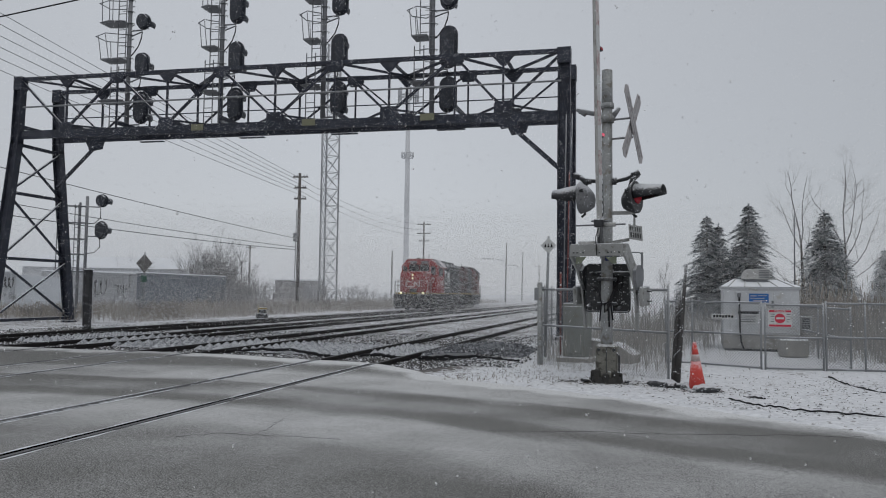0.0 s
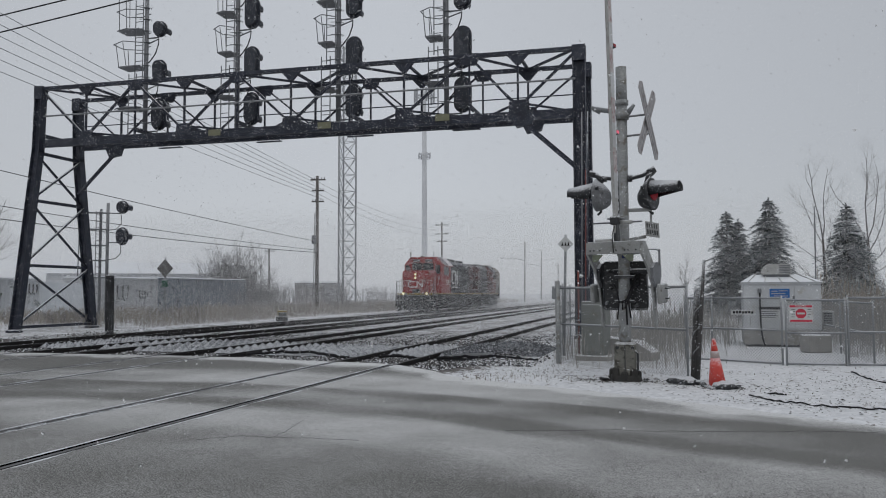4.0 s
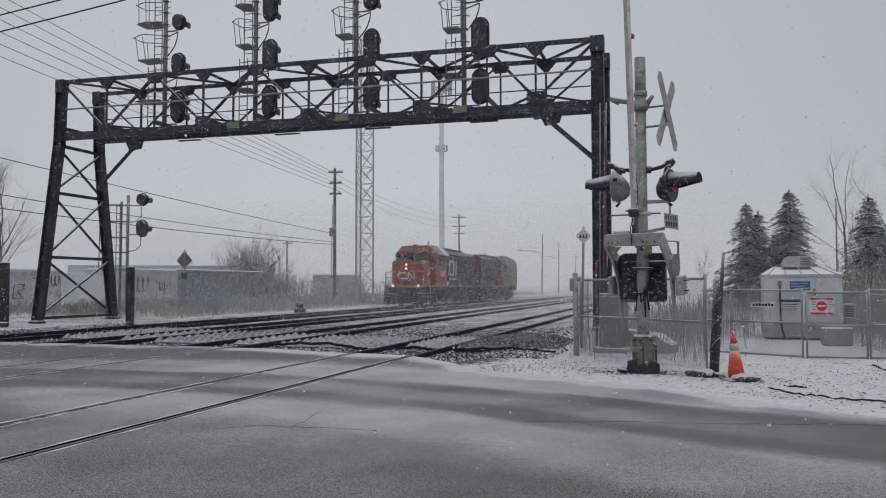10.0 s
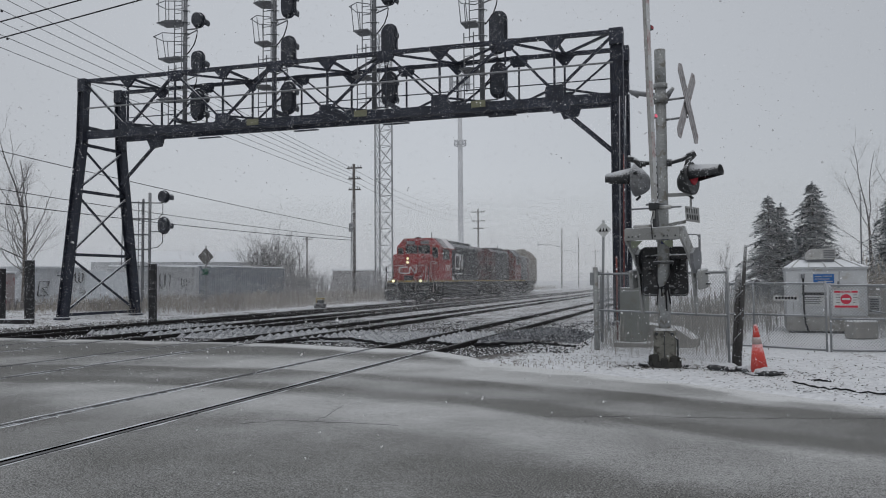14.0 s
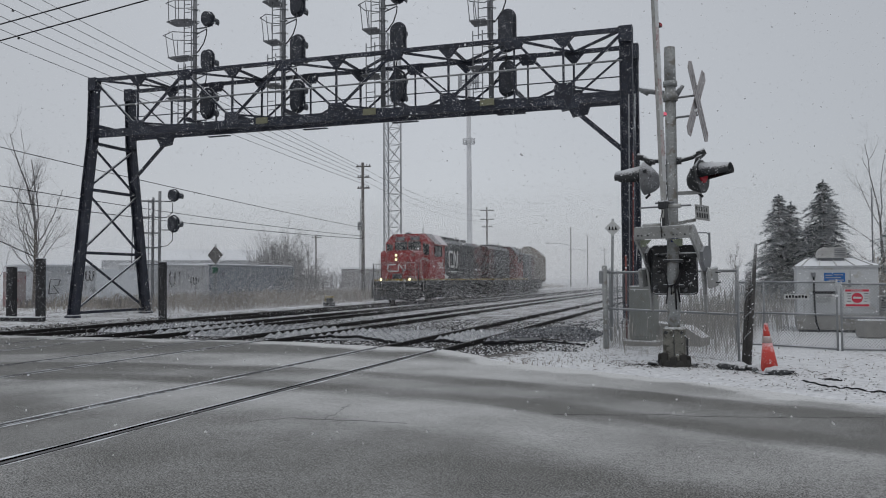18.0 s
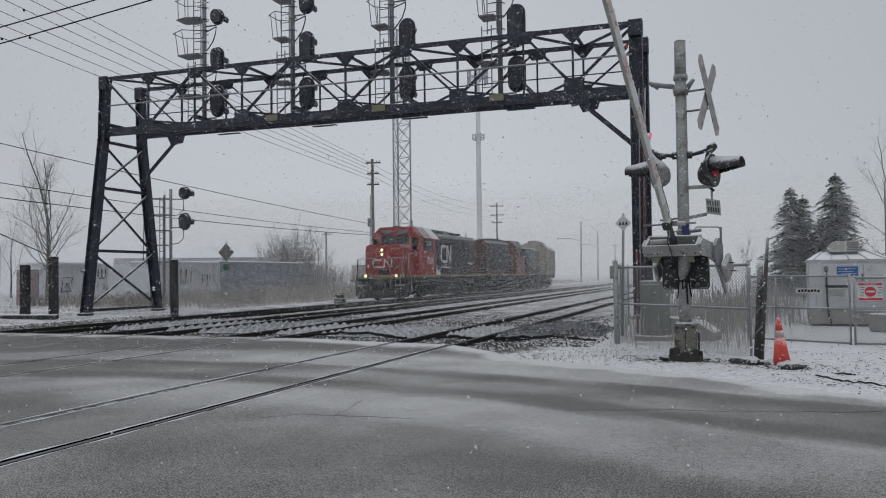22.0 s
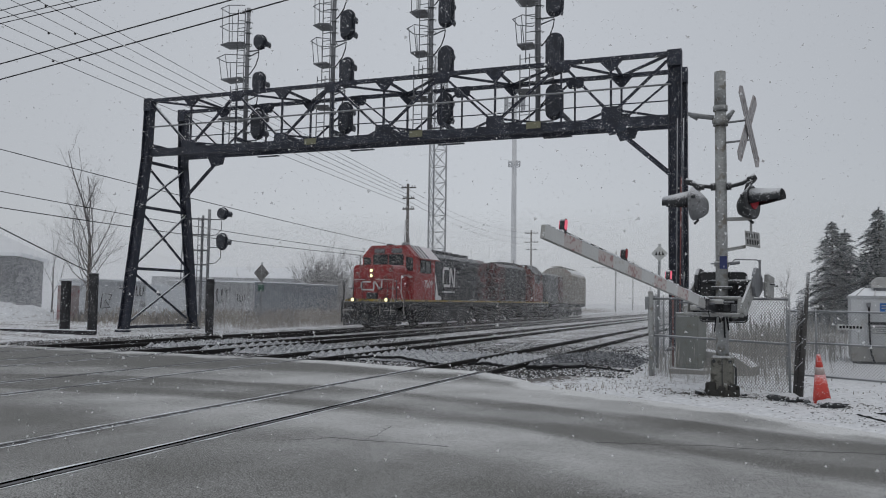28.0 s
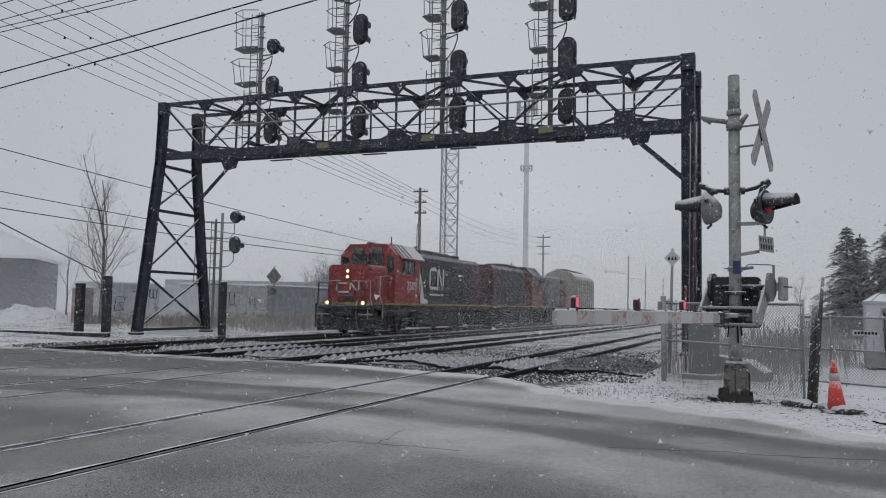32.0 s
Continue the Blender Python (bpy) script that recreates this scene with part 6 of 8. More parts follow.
def container(y0, y1, x, h, color, label, graffiti=(), second=None):
    c = thing("shipping_container", (x, (y0 + y1) / 2, 0.15), label, "shipping container", "containers along the tracks")
    L = y1 - y0
    m = material("container_paint", color, 0.6, 0, 0.14, 0.8, 30, 0.08, snow=1.0, snow_low=0.5, second=second or tuple(k * 0.6 for k in color), second_amount=0.25)
    bm = BM()
    k = int(L / 0.28)
    prof = []
    for i in range(k):
        a = -L / 2 + L * i / k
        d = L / k
        prof += [(0.0, a), (0.0, a + d * 0.35), (-0.036, a + d * 0.5), (-0.036, a + d * 0.85)]
    prof.append((0.0, L / 2))
    lo = [bm.verts.new((p[0], p[1], 0.12)) for p in prof]
    hi = [bm.verts.new((p[0], p[1], h - 0.1)) for p in prof]
    for i in range(len(prof) - 1):
        bm.faces.new((lo[i], lo[i + 1], hi[i + 1], hi[i]))
    part("side_wall", bm, m, c, "corrugated steel side")
    bm = BM()
    box(bm, (-2.4, -L / 2, 0.05), (-0.05, L / 2, h - 0.03))
    part("body", bm, m, c)
    bm = BM()
    for y in (-L / 2, L / 2):
        bar(bm, (0.0, y, 0), (0.0, y, h), 0.12, 0.12, (0, 1, 0))
    bar(bm, (0.0, -L / 2, h - 0.05), (0.0, L / 2, h - 0.05), 0.1, 0.1)
    bar(bm, (0.0, -L / 2, 0.08), (0.0, L / 2, 0.08), 0.1, 0.14)
    part("corner_frame", bm, m, c)
    bm = BM()
    box(bm, (-2.45, -L / 2 - 0.02, h - 0.02), (0.06, L / 2 + 0.02, h + 0.07), 0.03)
    part("snow_cap", bm, bpy.data.materials["packed_snow"], c, "layer of snow on the roof")
    for i, (gy, gz, s, kind) in enumerate(graffiti):
        bm = BM()
        pts = []
        if kind == "frame":
            pts = [(-1, -1), (-0.8, 1), (0.6, 0.9), (0.3, 0.2), (-0.4, 0.1), (0.4, -0.9), (-0.9, -1)]
        elif kind == "arrow":
            pts = [(-1, 0), (0.8, 0), (0.4, 0.4), (0.8, 0), (0.4, -0.4)]
        else:
            pts = [(-1 + 0.08 * q + 0.18 * math.cos(q * 0.9), 0.75 * math.sin(q * 0.9)) for q in range(25)]
        pipe(bm, [Vector((0.012, gy + a * s, gz + b * s * 0.8)) for a, b in pts], 0.035, 5)
        part("scrawl", bm, M_DARKBOX, c, "dark spray-painted scrawl without readable words")
    return c


container(32.6, 36.6, -34.0, 2.15, (0.5, 0.52, 0.55), "pale grey shipping container with dark scrawls and snow on its roof", [(-0.9, 1.0, 0.5, "frame"), (0.3, 1.7, 0.35, "arrow"), (1.4, 1.6, 0.5, "wave")])
container(41.6, 47.7, -34.3, 2.35, (0.4, 0.41, 0.43), "grey shipping container with dark scrawls and snow on its roof", [(-0.8, 1.4, 0.9, "wave"), (1.6, 1.3, 0.5, "wave")])
container(48.1, 60.3, -34.6, 2.45, (0.15, 0.17, 0.2), "dull blue-grey long shipping container with snow on its roof", [])
# pale tarpaulin leaned between the containers
bm = BM()
plate(bm, [(-2.1, 0.0), (2.1, 0.0), (1.6, 1.95), (-1.9, 2.05)], 0.04, (-34.2, 39.2, 0.2), (0, 1, 0), (-0.25, 0, 1))
lone("tarpaulin", bm, material("pale_tarpaulin", (0.55, 0.58, 0.62), 0.6, 0, 0.1, 1.2, 20, 0.3), "pale grey tarpaulin leaned between two containers", "tarpaulin")
c = thing("utility_cabinet", pose(-32.0, 29.2, 0.1, 0, 0, 20), "pinkish utility cabinet with dark scrawls and a snow cap", "cabinet")
part("body", box(BM(), (-0.36, -0.4, 0), (0.36, 0.4, 1.8), 0.03), material("pinkish_grey_paint", (0.33, 0.29, 0.29), 0.6, 0, 0.2, 2, 40, 0.1, second=(0.26, 0.12, 0.13), second_amount=0.25), c)
part("snow_cap", box(BM(), (-0.39, -0.43, 1.81), (0.39, 0.43, 1.9), 0.03), bpy.data.materials["packed_snow"], c, "snow cap")

# warehouse walls and snowy roof, lightened in colour to look hazy
M_HAZYROOF = material("snowy_warehouse_paled_for_haze", (0.78, 0.79, 0.81), 0.9, 0, 0.12, 0.3, 4, 0.0)


# flat dark building and the pale roof behind it
def flat_building():
    b = thing("low_building", pose(-57.5, 39.5, 0.0, 0, 0, 40), "long low dark-grey building with a snowy flat roof", "building")
    m = material("dark_grey_cladding", (0.1, 0.105, 0.115), 0.7, 0, 0.2, 0.6, 20, 0.1)
    part("wall", box(BM(), (-14, -5, 0), (7, 5, 4.15)), m, b)
    part("roof", box(BM(), (-14.2, -5.2, 4.15), (7.2, 5.2, 4.4)), bpy.data.materials["packed_snow"], b, "snow on the flat roof")
    for i in range(7):
        w = part("window", box(BM(), (-12.6 + i * 2.5, -5.08, 2.4), (-11.2 + i * 2.5, -5.0, 3.9)), material("grey_glass", (0.14, 0.15, 0.17), 0.15, 0, 0.1), b, "dull grey window")
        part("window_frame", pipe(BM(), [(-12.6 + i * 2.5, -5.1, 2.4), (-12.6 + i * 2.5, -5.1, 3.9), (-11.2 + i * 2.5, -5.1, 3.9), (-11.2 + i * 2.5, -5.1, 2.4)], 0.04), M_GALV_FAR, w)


flat_building()
p = polar(-53.6, 150)
b = thing("warehouse", pose(p.x, p.y, 0, 0, 0, -36.4), "pale snow-roofed warehouse far behind the low building", "building")
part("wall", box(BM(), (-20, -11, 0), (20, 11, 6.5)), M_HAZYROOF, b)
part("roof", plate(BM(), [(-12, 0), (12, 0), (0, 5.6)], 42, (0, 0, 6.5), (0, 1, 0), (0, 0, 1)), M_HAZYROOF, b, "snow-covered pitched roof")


p = polar(-36.5, 92)
b = thing("storage_shed", pose(p.x, p.y, 0, 0, 0, 30), "low pale shed with a snow-covered roof beyond the containers", "shed")
# wall colour carries the painted-in haze of the far steel
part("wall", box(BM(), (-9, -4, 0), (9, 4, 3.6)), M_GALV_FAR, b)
bm = BM()
plate(bm, [(-4.4, 0), (4.4, 0), (0, 1.3)], 18.6, (0, 0, 3.6), (0, 1, 0), (0, 0, 1))
part("roof", bm, bpy.data.materials["packed_snow"], b, "snow-covered pitched roof")
part("door", box(BM(), (-2, -4.06, 0), (1.2, -4.0, 2.8)), M_GALV_POLE, b, "wide grey door")


M_HEAP = material("ploughed_grey_snow", (0.62, 0.635, 0.66), 0.9, 0, 0.15, 1.2, 14, 0.5, second=(0.42, 0.42, 0.43), second_amount=0.2)


p = polar(-24.6, 118)
b = thing("low_building", pose(p.x, p.y, 0, 0, 0, 22), "low dark building with a snowy roof in the haze", "building")
part("wall", box(BM(), (-3.4, -4, 0), (3.4, 4, 3.0)), M_TIMBER, b)
part("roof", box(BM(), (-3.6, -4.2, 3.0), (3.6, 4.2, 3.2)), bpy.data.materials["packed_snow"], b, "snow on the flat roof")
part("door", box(BM(), (0.6, -4.06, 0), (2.4, -4.0, 2.4)), M_GALV_POLE, b, "grey door")


def snow_heap(x, y, rx, ry, h, seed):
    bm = BM()
    k = 22
    grid = [[None] * (k + 1) for _ in range(k + 1)]
    for i in range(k + 1):
        for j in range(k + 1):
            u, v = 2 * i / k - 1, 2 * j / k - 1
            z = h * max(0, 1 - (u * u + v * v)) ** 0.8 * (1 + 0.6 * noise.noise((u * 2 + seed, v * 2, 0)) + 0.3 * noise.noise((u * 6 + seed, v * 6, 0))) - 0.05
            grid[i][j] = bm.verts.new((x + u * rx, y + v * ry, z))
    for i in range(k):
        for j in range(k):
            bm.faces.new((grid[i][j], grid[i + 1][j], grid[i + 1][j + 1], grid[i][j + 1])).smooth = True
    lone("snow_mound", bm, M_HEAP, "ploughed heap of snow beside the yard", "snow mound", "snow mounds")


snow_heap(-36.4, 28.6, 5.0, 3.0, 0.85, 0)
snow_heap(-43, 29.5, 4.5, 3.0, 0.95, 5)


# ---- poles, tower and wires ----
def utility_pole(az, d, h, label, arms=((0.4, 1.1), (1.6, 1.3)), r=0.15, extra=False):
    p0 = polar(az, d)
    p = thing("utility_pole", (*p0[:2], 0), label, "utility pole", "utility poles")
    part("pole", tube(BM(), (0, 0, -0.5), (random.uniform(-0.08, 0.12), 0, h), r, r * 0.7, 8), M_TIMBER, p)
    for dz, w in arms:
        a = part("crossarm", bar(BM(), (-w, 0, h - dz), (w, 0.2, h - dz), 0.1, 0.1), M_TIMBER, p)
        for s in (-0.9, -0.5, 0.5, 0.9):
            part("insulator", tube(BM(), (s * w, 0.1, h - dz + 0.05), (s * w, 0.1, h - dz + 0.2), 0.035, seg=6), M_GALV_POLE, a)
    if extra:
        part("switch_rod", tube(BM(), (-0.3, 0, 2), (-0.22, 0, h - 3), 0.04, seg=6), M_GALV_POLE, p)
        part("switch_box", box(BM(), (-0.4, -0.2, h - 5.6), (-0.05, 0.2, h - 4.9)), M_GALV_POLE, p)
    return p0 + Vector((0, 0, h))


tops = [utility_pole(-24.83, 65, 11.1, "tall weathered utility pole with two crossarms", ((0.3, 0.62), (1.2, 0.5), (2.1, 0.5)), 0.17, True),
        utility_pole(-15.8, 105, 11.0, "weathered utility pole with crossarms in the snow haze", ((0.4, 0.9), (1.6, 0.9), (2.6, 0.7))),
        utility_pole(-18.1, 120, 7.8, "plain weathered utility pole in the snow haze", ()),
        utility_pole(-28.2, 95, 6.8, "plain weathered utility pole in the snow haze", ((0.3, 0.6),)),
        utility_pole(-7.4, 190, 8.5, "plain weathered utility pole in the snow haze", ((0.4, 0.8),))]


def street_lamp(az, d, h, reach):
    p0 = polar(az, d)
    p = thing("street_lamp", (*p0[:2], 0), "tall grey street lamp with a long arm in the snow haze", "street lamp", "street lamps")
    part("pole", tube(BM(), (0, 0, -0.5), (0.15, 0, h), 0.14, 0.09, 8), M_TIMBER, p)
    part("arm", pipe(BM(), [(0.1, 0, h - 3.2), (-reach * 0.5, 0, h - 2.75), (-reach, 0, h - 2.7)], 0.06), M_GALV_FAR, p)
    part("lamp_head", box(BM(), (-reach - 0.7, -0.15, h - 2.78), (-reach, 0.15, h - 2.62), 0.03), M_GALV_FAR, p)


street_lamp(-9.81, 135, 10.2, 3.4)
street_lamp(-8.62, 160, 10.0, 3.0)


def lattice_tower():
    p0 = polar(-22.78, 80)
    h, w = 27.0, 2.05
    t = thing("lattice_tower", pose(p0.x, p0.y, 0, 0, 0, 38), "slender grey steel lattice tower", "lattice tower")
    corners = [(w / 2 * math.cos(a), w / 2 * math.sin(a)) for a in (math.pi / 2, math.pi * 7 / 6, math.pi * 11 / 6)]
    for c in corners:
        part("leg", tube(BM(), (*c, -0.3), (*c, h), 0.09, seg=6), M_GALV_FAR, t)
    k = 16
    for i in range(3):
        a, b = corners[i], corners[(i + 1) % 3]
        bm = BM()
        for j in range(k):
            z0, z1 = h * j / k, h * (j + 1) / k
            p, q = (a, b) if j % 2 else (b, a)
            bar(bm, (*p, z0), (*q, z1), 0.06, 0.06)
            bar(bm, (*a, z1), (*b, z1), 0.05, 0.05)
            bar(bm, (*q, z0), (*p, z1), 0.04, 0.04)
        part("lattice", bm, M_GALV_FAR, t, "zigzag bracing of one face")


lattice_tower()


# monopole steel bleached further; its fading is in the colour
M_PALE_FAR = material("haze_faded_monopole", (0.6, 0.61, 0.63), 0.7, 0, 0.08, 0.3, 5, 0.0)


def monopole():
    p0 = polar(-17.07, 172)
    m = thing("antenna_monopole", (*p0[:2], 0), "tall pale antenna monopole fading into the snowfall", "antenna mast")
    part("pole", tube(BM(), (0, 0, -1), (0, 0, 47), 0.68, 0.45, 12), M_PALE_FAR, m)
    bm = BM()
    for a in range(8):
        t0, t1 = a * math.tau / 8, (a + 1) * math.tau / 8
        for z in (31.2, 32.2):
            tube(bm, (1.3 * math.cos(t0), 1.3 * math.sin(t0), z), (1.3 * math.cos(t1), 1.3 * math.sin(t1), z), 0.1, seg=5)
        tube(bm, (1.3 * math.cos(t0), 1.3 * math.sin(t0), 31.2), (1.3 * math.cos(t0), 1.3 * math.sin(t0), 32.4), 0.14, seg=5)
    bar(bm, (-1.3, 0, 31.6), (1.3, 0, 31.6), 0.15, 0.15)
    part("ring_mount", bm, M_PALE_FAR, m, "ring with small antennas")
    for i in range(6):
        a = i * math.tau / 6
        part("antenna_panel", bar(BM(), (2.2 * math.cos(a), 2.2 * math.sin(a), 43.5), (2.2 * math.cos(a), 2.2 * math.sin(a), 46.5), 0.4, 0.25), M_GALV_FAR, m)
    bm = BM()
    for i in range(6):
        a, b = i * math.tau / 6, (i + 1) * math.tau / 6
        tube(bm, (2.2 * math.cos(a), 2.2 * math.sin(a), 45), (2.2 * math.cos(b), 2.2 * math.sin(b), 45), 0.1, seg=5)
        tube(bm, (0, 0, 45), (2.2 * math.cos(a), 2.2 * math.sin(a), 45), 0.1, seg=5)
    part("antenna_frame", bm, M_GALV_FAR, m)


monopole()


def wire(a, b, drop, r, label, k=14):
    bm = BM()
    pipe(bm, sag(a, b, drop, k), r, 5)
    lone("overhead_wire", bm, M_WIRE, label, "cable", "overhead wires")
# ---- train ----
M_RED = material("locomotive_red", (0.3, 0.032, 0.033), 0.55, 0, 0.2, 1.5, 40, 0.05, snow=0.6, snow_low=0.7, second=(0.15, 0.035, 0.032), second_amount=0.25)
M_REDDIRTY = material("grimy_locomotive_red", (0.1, 0.022, 0.022), 0.6, 0, 0.3, 1.2, 40, 0.05, snow=0.6, snow_low=0.7, second=(0.026, 0.02, 0.022), second_amount=0.6)
M_FADED = material("faded_pinkish_red", (0.2, 0.062, 0.058), 0.65, 0, 0.3, 1.2, 40, 0.05, snow=0.6, snow_low=0.7, second=(0.06, 0.03, 0.03), second_amount=0.4)
M_BLACK = material("locomotive_black", (0.02, 0.021, 0.026), 0.58, 0, 0.25, 1.2, 40, 0.06, snow=0.6, snow_low=0.7, second=(0.045, 0.045, 0.047), second_amount=0.2)
M_UNDER = material("grimy_underframe", (0.024, 0.026, 0.03), 0.8, 0, 0.4, 2, 40, 0.2, snow=0.35, snow_low=0.7, second=(0.06, 0.055, 0.05), second_amount=0.2)
M_YELLOW = material("yellow_sill_stripe", (0.38, 0.26, 0.05), 0.5, 0, 0.25, 3, 50, 0.05, second=(0.07, 0.06, 0.04), second_amount=0.45)
M_LOGO = material("white_livery_paint", (0.68, 0.68, 0.68), 0.5, 0, 0.1, 3, 50, 0.03)
M_GLASS = material("dark_cab_glass", (0.02, 0.024, 0.028), 0.08, 0, 0.1, 3, 30, 0.0)
M_HEAD = glow("lit_headlight", (1.0, 0.86, 0.46), 1.35)
M_OFF = material("unlit_lamp_glass", (0.3, 0.3, 0.3), 0.2, 0, 0.1)
M_ROOFSNOW = material("snowy_cab_roof", (0.3, 0.1, 0.1), 0.7, 0, 0.1, 3, 40, 0.1, snow=0.75, snow_low=0.4)


M_RAILING = material("scuffed_white_handrail", (0.42, 0.41, 0.4), 0.5, 0, 0.2, 5, 60, 0.05)


def stroke(bm, pts, w, o, ux, uy, thick=0.012):
    """A thick painted stroke through points of a plane."""
    for a, b in zip(pts, pts[1:]):
        a, b = Vector((*a, 0)), Vector((*b, 0))
        d = (b - a).normalized()
        q = Vector((-d.y, d.x, 0)) * (w / 2)
        e = d * (w / 2)
        plate(bm, [tuple((p)[:2]) for p in (a - e - q, b + e - q, b + e + q, a - e + q)], thick, o, ux, uy)


WHEELSETS = []


def bogie(parent, y, half=1.37):
    b = part("bogie_frame", BM_bogie(half), M_UNDER, parent, "grimy cast bogie frame")
    b.matrix_basis = pose(0, y, 0)
    for dy in (-half, half):
        bm = BM()
        for s in (-1, 1):
            tube(bm, (s * 0.66, 0, 0), (s * 0.8, 0, 0), 0.51, 0.5, 20)
            tube(bm, (s * 0.6, 0, 0), (s * 0.67, 0, 0), 0.54, 0.54, 20)
            for k in range(5):
                a = k * math.tau / 5
                tube(bm, (s * 0.79, 0.3 * math.cos(a), 0.3 * math.sin(a)), (s * 0.815, 0.3 * math.cos(a), 0.3 * math.sin(a)), 0.06, seg=8)
        tube(bm, (-0.6, 0, 0), (0.6, 0, 0), 0.09, seg=8)
        w = part("wheelset", bm, M_UNDER, parent, "pair of steel wheels on an axle")
        w.matrix_basis = pose(0, y + dy, 0.52)
        WHEELSETS.append((w, y + dy, 0.52))


def BM_bogie(half):
    bm = BM()
    for s in (-1, 1):
        bar(bm, (s * 0.98, -half - 0.62, 0.62), (s * 0.98, half + 0.62, 0.62), 0.18, 0.5, bevel=0.03)
        for dy in (-half, half):
            bar(bm, (s * 1.02, dy - 0.3, 0.5), (s * 1.02, dy + 0.3, 0.5), 0.24, 0.6, bevel=0.03)
        for dy in (-0.4, 0.0, 0.4):
            tube(bm, (s * 1.06, dy, 0.45), (s * 1.06, dy, 0.85), 0.1, seg=8)
        tube(bm, (s * 1.1, -half * 0.6, 0.85), (s * 1.1, half * 0.6, 0.95), 0.05, seg=6)
    box(bm, (-0.9, -0.3, 0.5), (0.9, 0.3, 0.9))
    return bm


def locomotive(lit, number, label, red_tail, L=17.2, red=M_RED, roof=M_ROOFSNOW):
    """Front coupler at local y 0, body towards +y."""
    t = thing("locomotive", (0, 0, 0), label, "locomotive", "train vehicles")
    bm = BM()
    box(bm, (-1.5, 1.0, 1.12), (1.5, L - 0.7, 1.36), 0.02)
    box(bm, (-0.5, 0.5, 0.85), (0.5, L - 0.5, 1.15))
    part("underframe", bm, M_UNDER, t)
    bm = BM()
    for s in (-1, 1):
        box(bm, (s * 1.52 - 0.012, 1.0, 1.36), (s * 1.52 + 0.012, L - 0.7, 1.45))
    for y in (0.99, L - 0.69):
        box(bm, (-1.5, y - 0.02, 1.34), (1.5, y + 0.02, 1.46))
    part("sill_stripe", bm, M_YELLOW, t, "yellow stripe along the sill")
    # pilots and steps
    for y, d in ((0.95, -1), (L - 0.62, 1)):
        bm = BM()
        bar(bm, (-1.45, y, 0.95), (1.45, y, 0.95), 0.12, 0.75, bevel=0.03)
        plate(bm, [(-1.45, 0), (1.45, 0), (1.3, -0.55), (-1.3, -0.55)], 0.05, (0, y + d * 0.12, 0.72), (1, 0, 0), (0, -d * 0.3, 1))
        part("pilot", bm, M_UNDER, t, "black pilot plate and plough")
        bm = BM()
        box(bm, (-0.2, y - 0.5 if d < 0 else y, 0.72), (0.2, y if d < 0 else y + 0.5, 1.0), 0.05)
        part("coupler", bm, M_UNDER, t)
        for hx in (-0.75, 0.75):
            part("hose", tube(BM(), (hx, y + d * 0.1, 0.95), (hx * 0.93, y + d * 0.3, 0.4), 0.03, seg=6), M_UNDER, t, "hanging air hose")
        for s in (-1, 1):
            bm = BM()
            for i in range(4):
                box(bm, (s * 1.15 - 0.3, y - d * 0.1 - 0.22, 0.3 + i * 0.28), (s * 1.15 + 0.35, y - d * 0.1 + 0.22, 0.33 + i * 0.28))
            box(bm, (s * 1.5 - 0.02, y - d * 0.1 - 0.28, 0.28), (s * 1.5 + 0.02, y - d * 0.1 - 0.2, 1.4))
            part("step_well", bm, M_UNDER, t, "corner steps")
            part("step_edge", bar(BM(), (s * 1.15 - 0.3, y + d * 0.16, 0.9), (s * 1.15 + 0.34, y + d * 0.16, 0.9), 0.03, 0.05), M_RAILING, t, "pale worn edge of a step")
        bm = BM()
        for s in (-1, 1):
            pipe(bm, [(s * 1.45, y, 0.5), (s * 1.45, y, 2.35), (s * 0.45, y, 2.3), (s * 0.4, y, 1.45)], 0.018)
            tube(bm, (s * 0.95, y, 1.4), (s * 0.95, y, 2.32), 0.016, seg=6)
            pipe(bm, [(s * 0.45, y, 2.0), (s * 1.45, y, 2.0)], 0.02)
        part("end_rail", bm, M_UNDER, t, "handrail across the end")
    # nose
    nose = [(-1.12, 1.42), (1.12, 1.42), (1.12, 3.05), (0.98, 3.18), (-0.98, 3.18), (-1.12, 3.05)]
    bm = BM()
    plate(bm, nose, 1.75, (0, 2.07, 0), (1, 0, 0), (0, 0, 1))
    bmesh.ops.bevel(bm, geom=bm.edges[:], offset=0.05, segments=2, affect="EDGES")
    n = part("nose", bm, red, t, "red short hood")
    fy = 1.17
    for z in (2.88, 2.62):
        bm = BM()
        tube(bm, (-0.05, fy + 0.02, z), (-0.05, fy - 0.05, z), 0.1, seg=16)
        c = part("headlight", bm, M_BLACK, n, "round headlight")
        part("lens", tube(BM(), (-0.05, fy - 0.05, z), (-0.05, fy - 0.062, z), 0.078, seg=16), M_HEAD if lit else M_OFF, c, "glowing lens" if lit else "")
    bm = BM()
    stroke(bm, [(-0.12, 0.4), (-0.54, 0.4), (-0.62, 0.32), (-0.62, 0.08), (-0.54, 0.0), (0.04, 0.0), (0.08, 0.06), (0.08, 0.34), (0.14, 0.4), (0.44, 0.02), (0.52, 0.04), (0.52, 0.42)], 0.075, (0, fy - 0.008, 1.92), (1, 0, 0), (0, 0, 1))
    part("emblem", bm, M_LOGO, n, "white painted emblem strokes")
    bm = BM()
    box(bm, (-0.3, fy - 0.08, 1.46), (0.3, fy + 0.02, 1.78), 0.03)
    part("nose_box", bm, M_BLACK, n, "black box low on the nose")
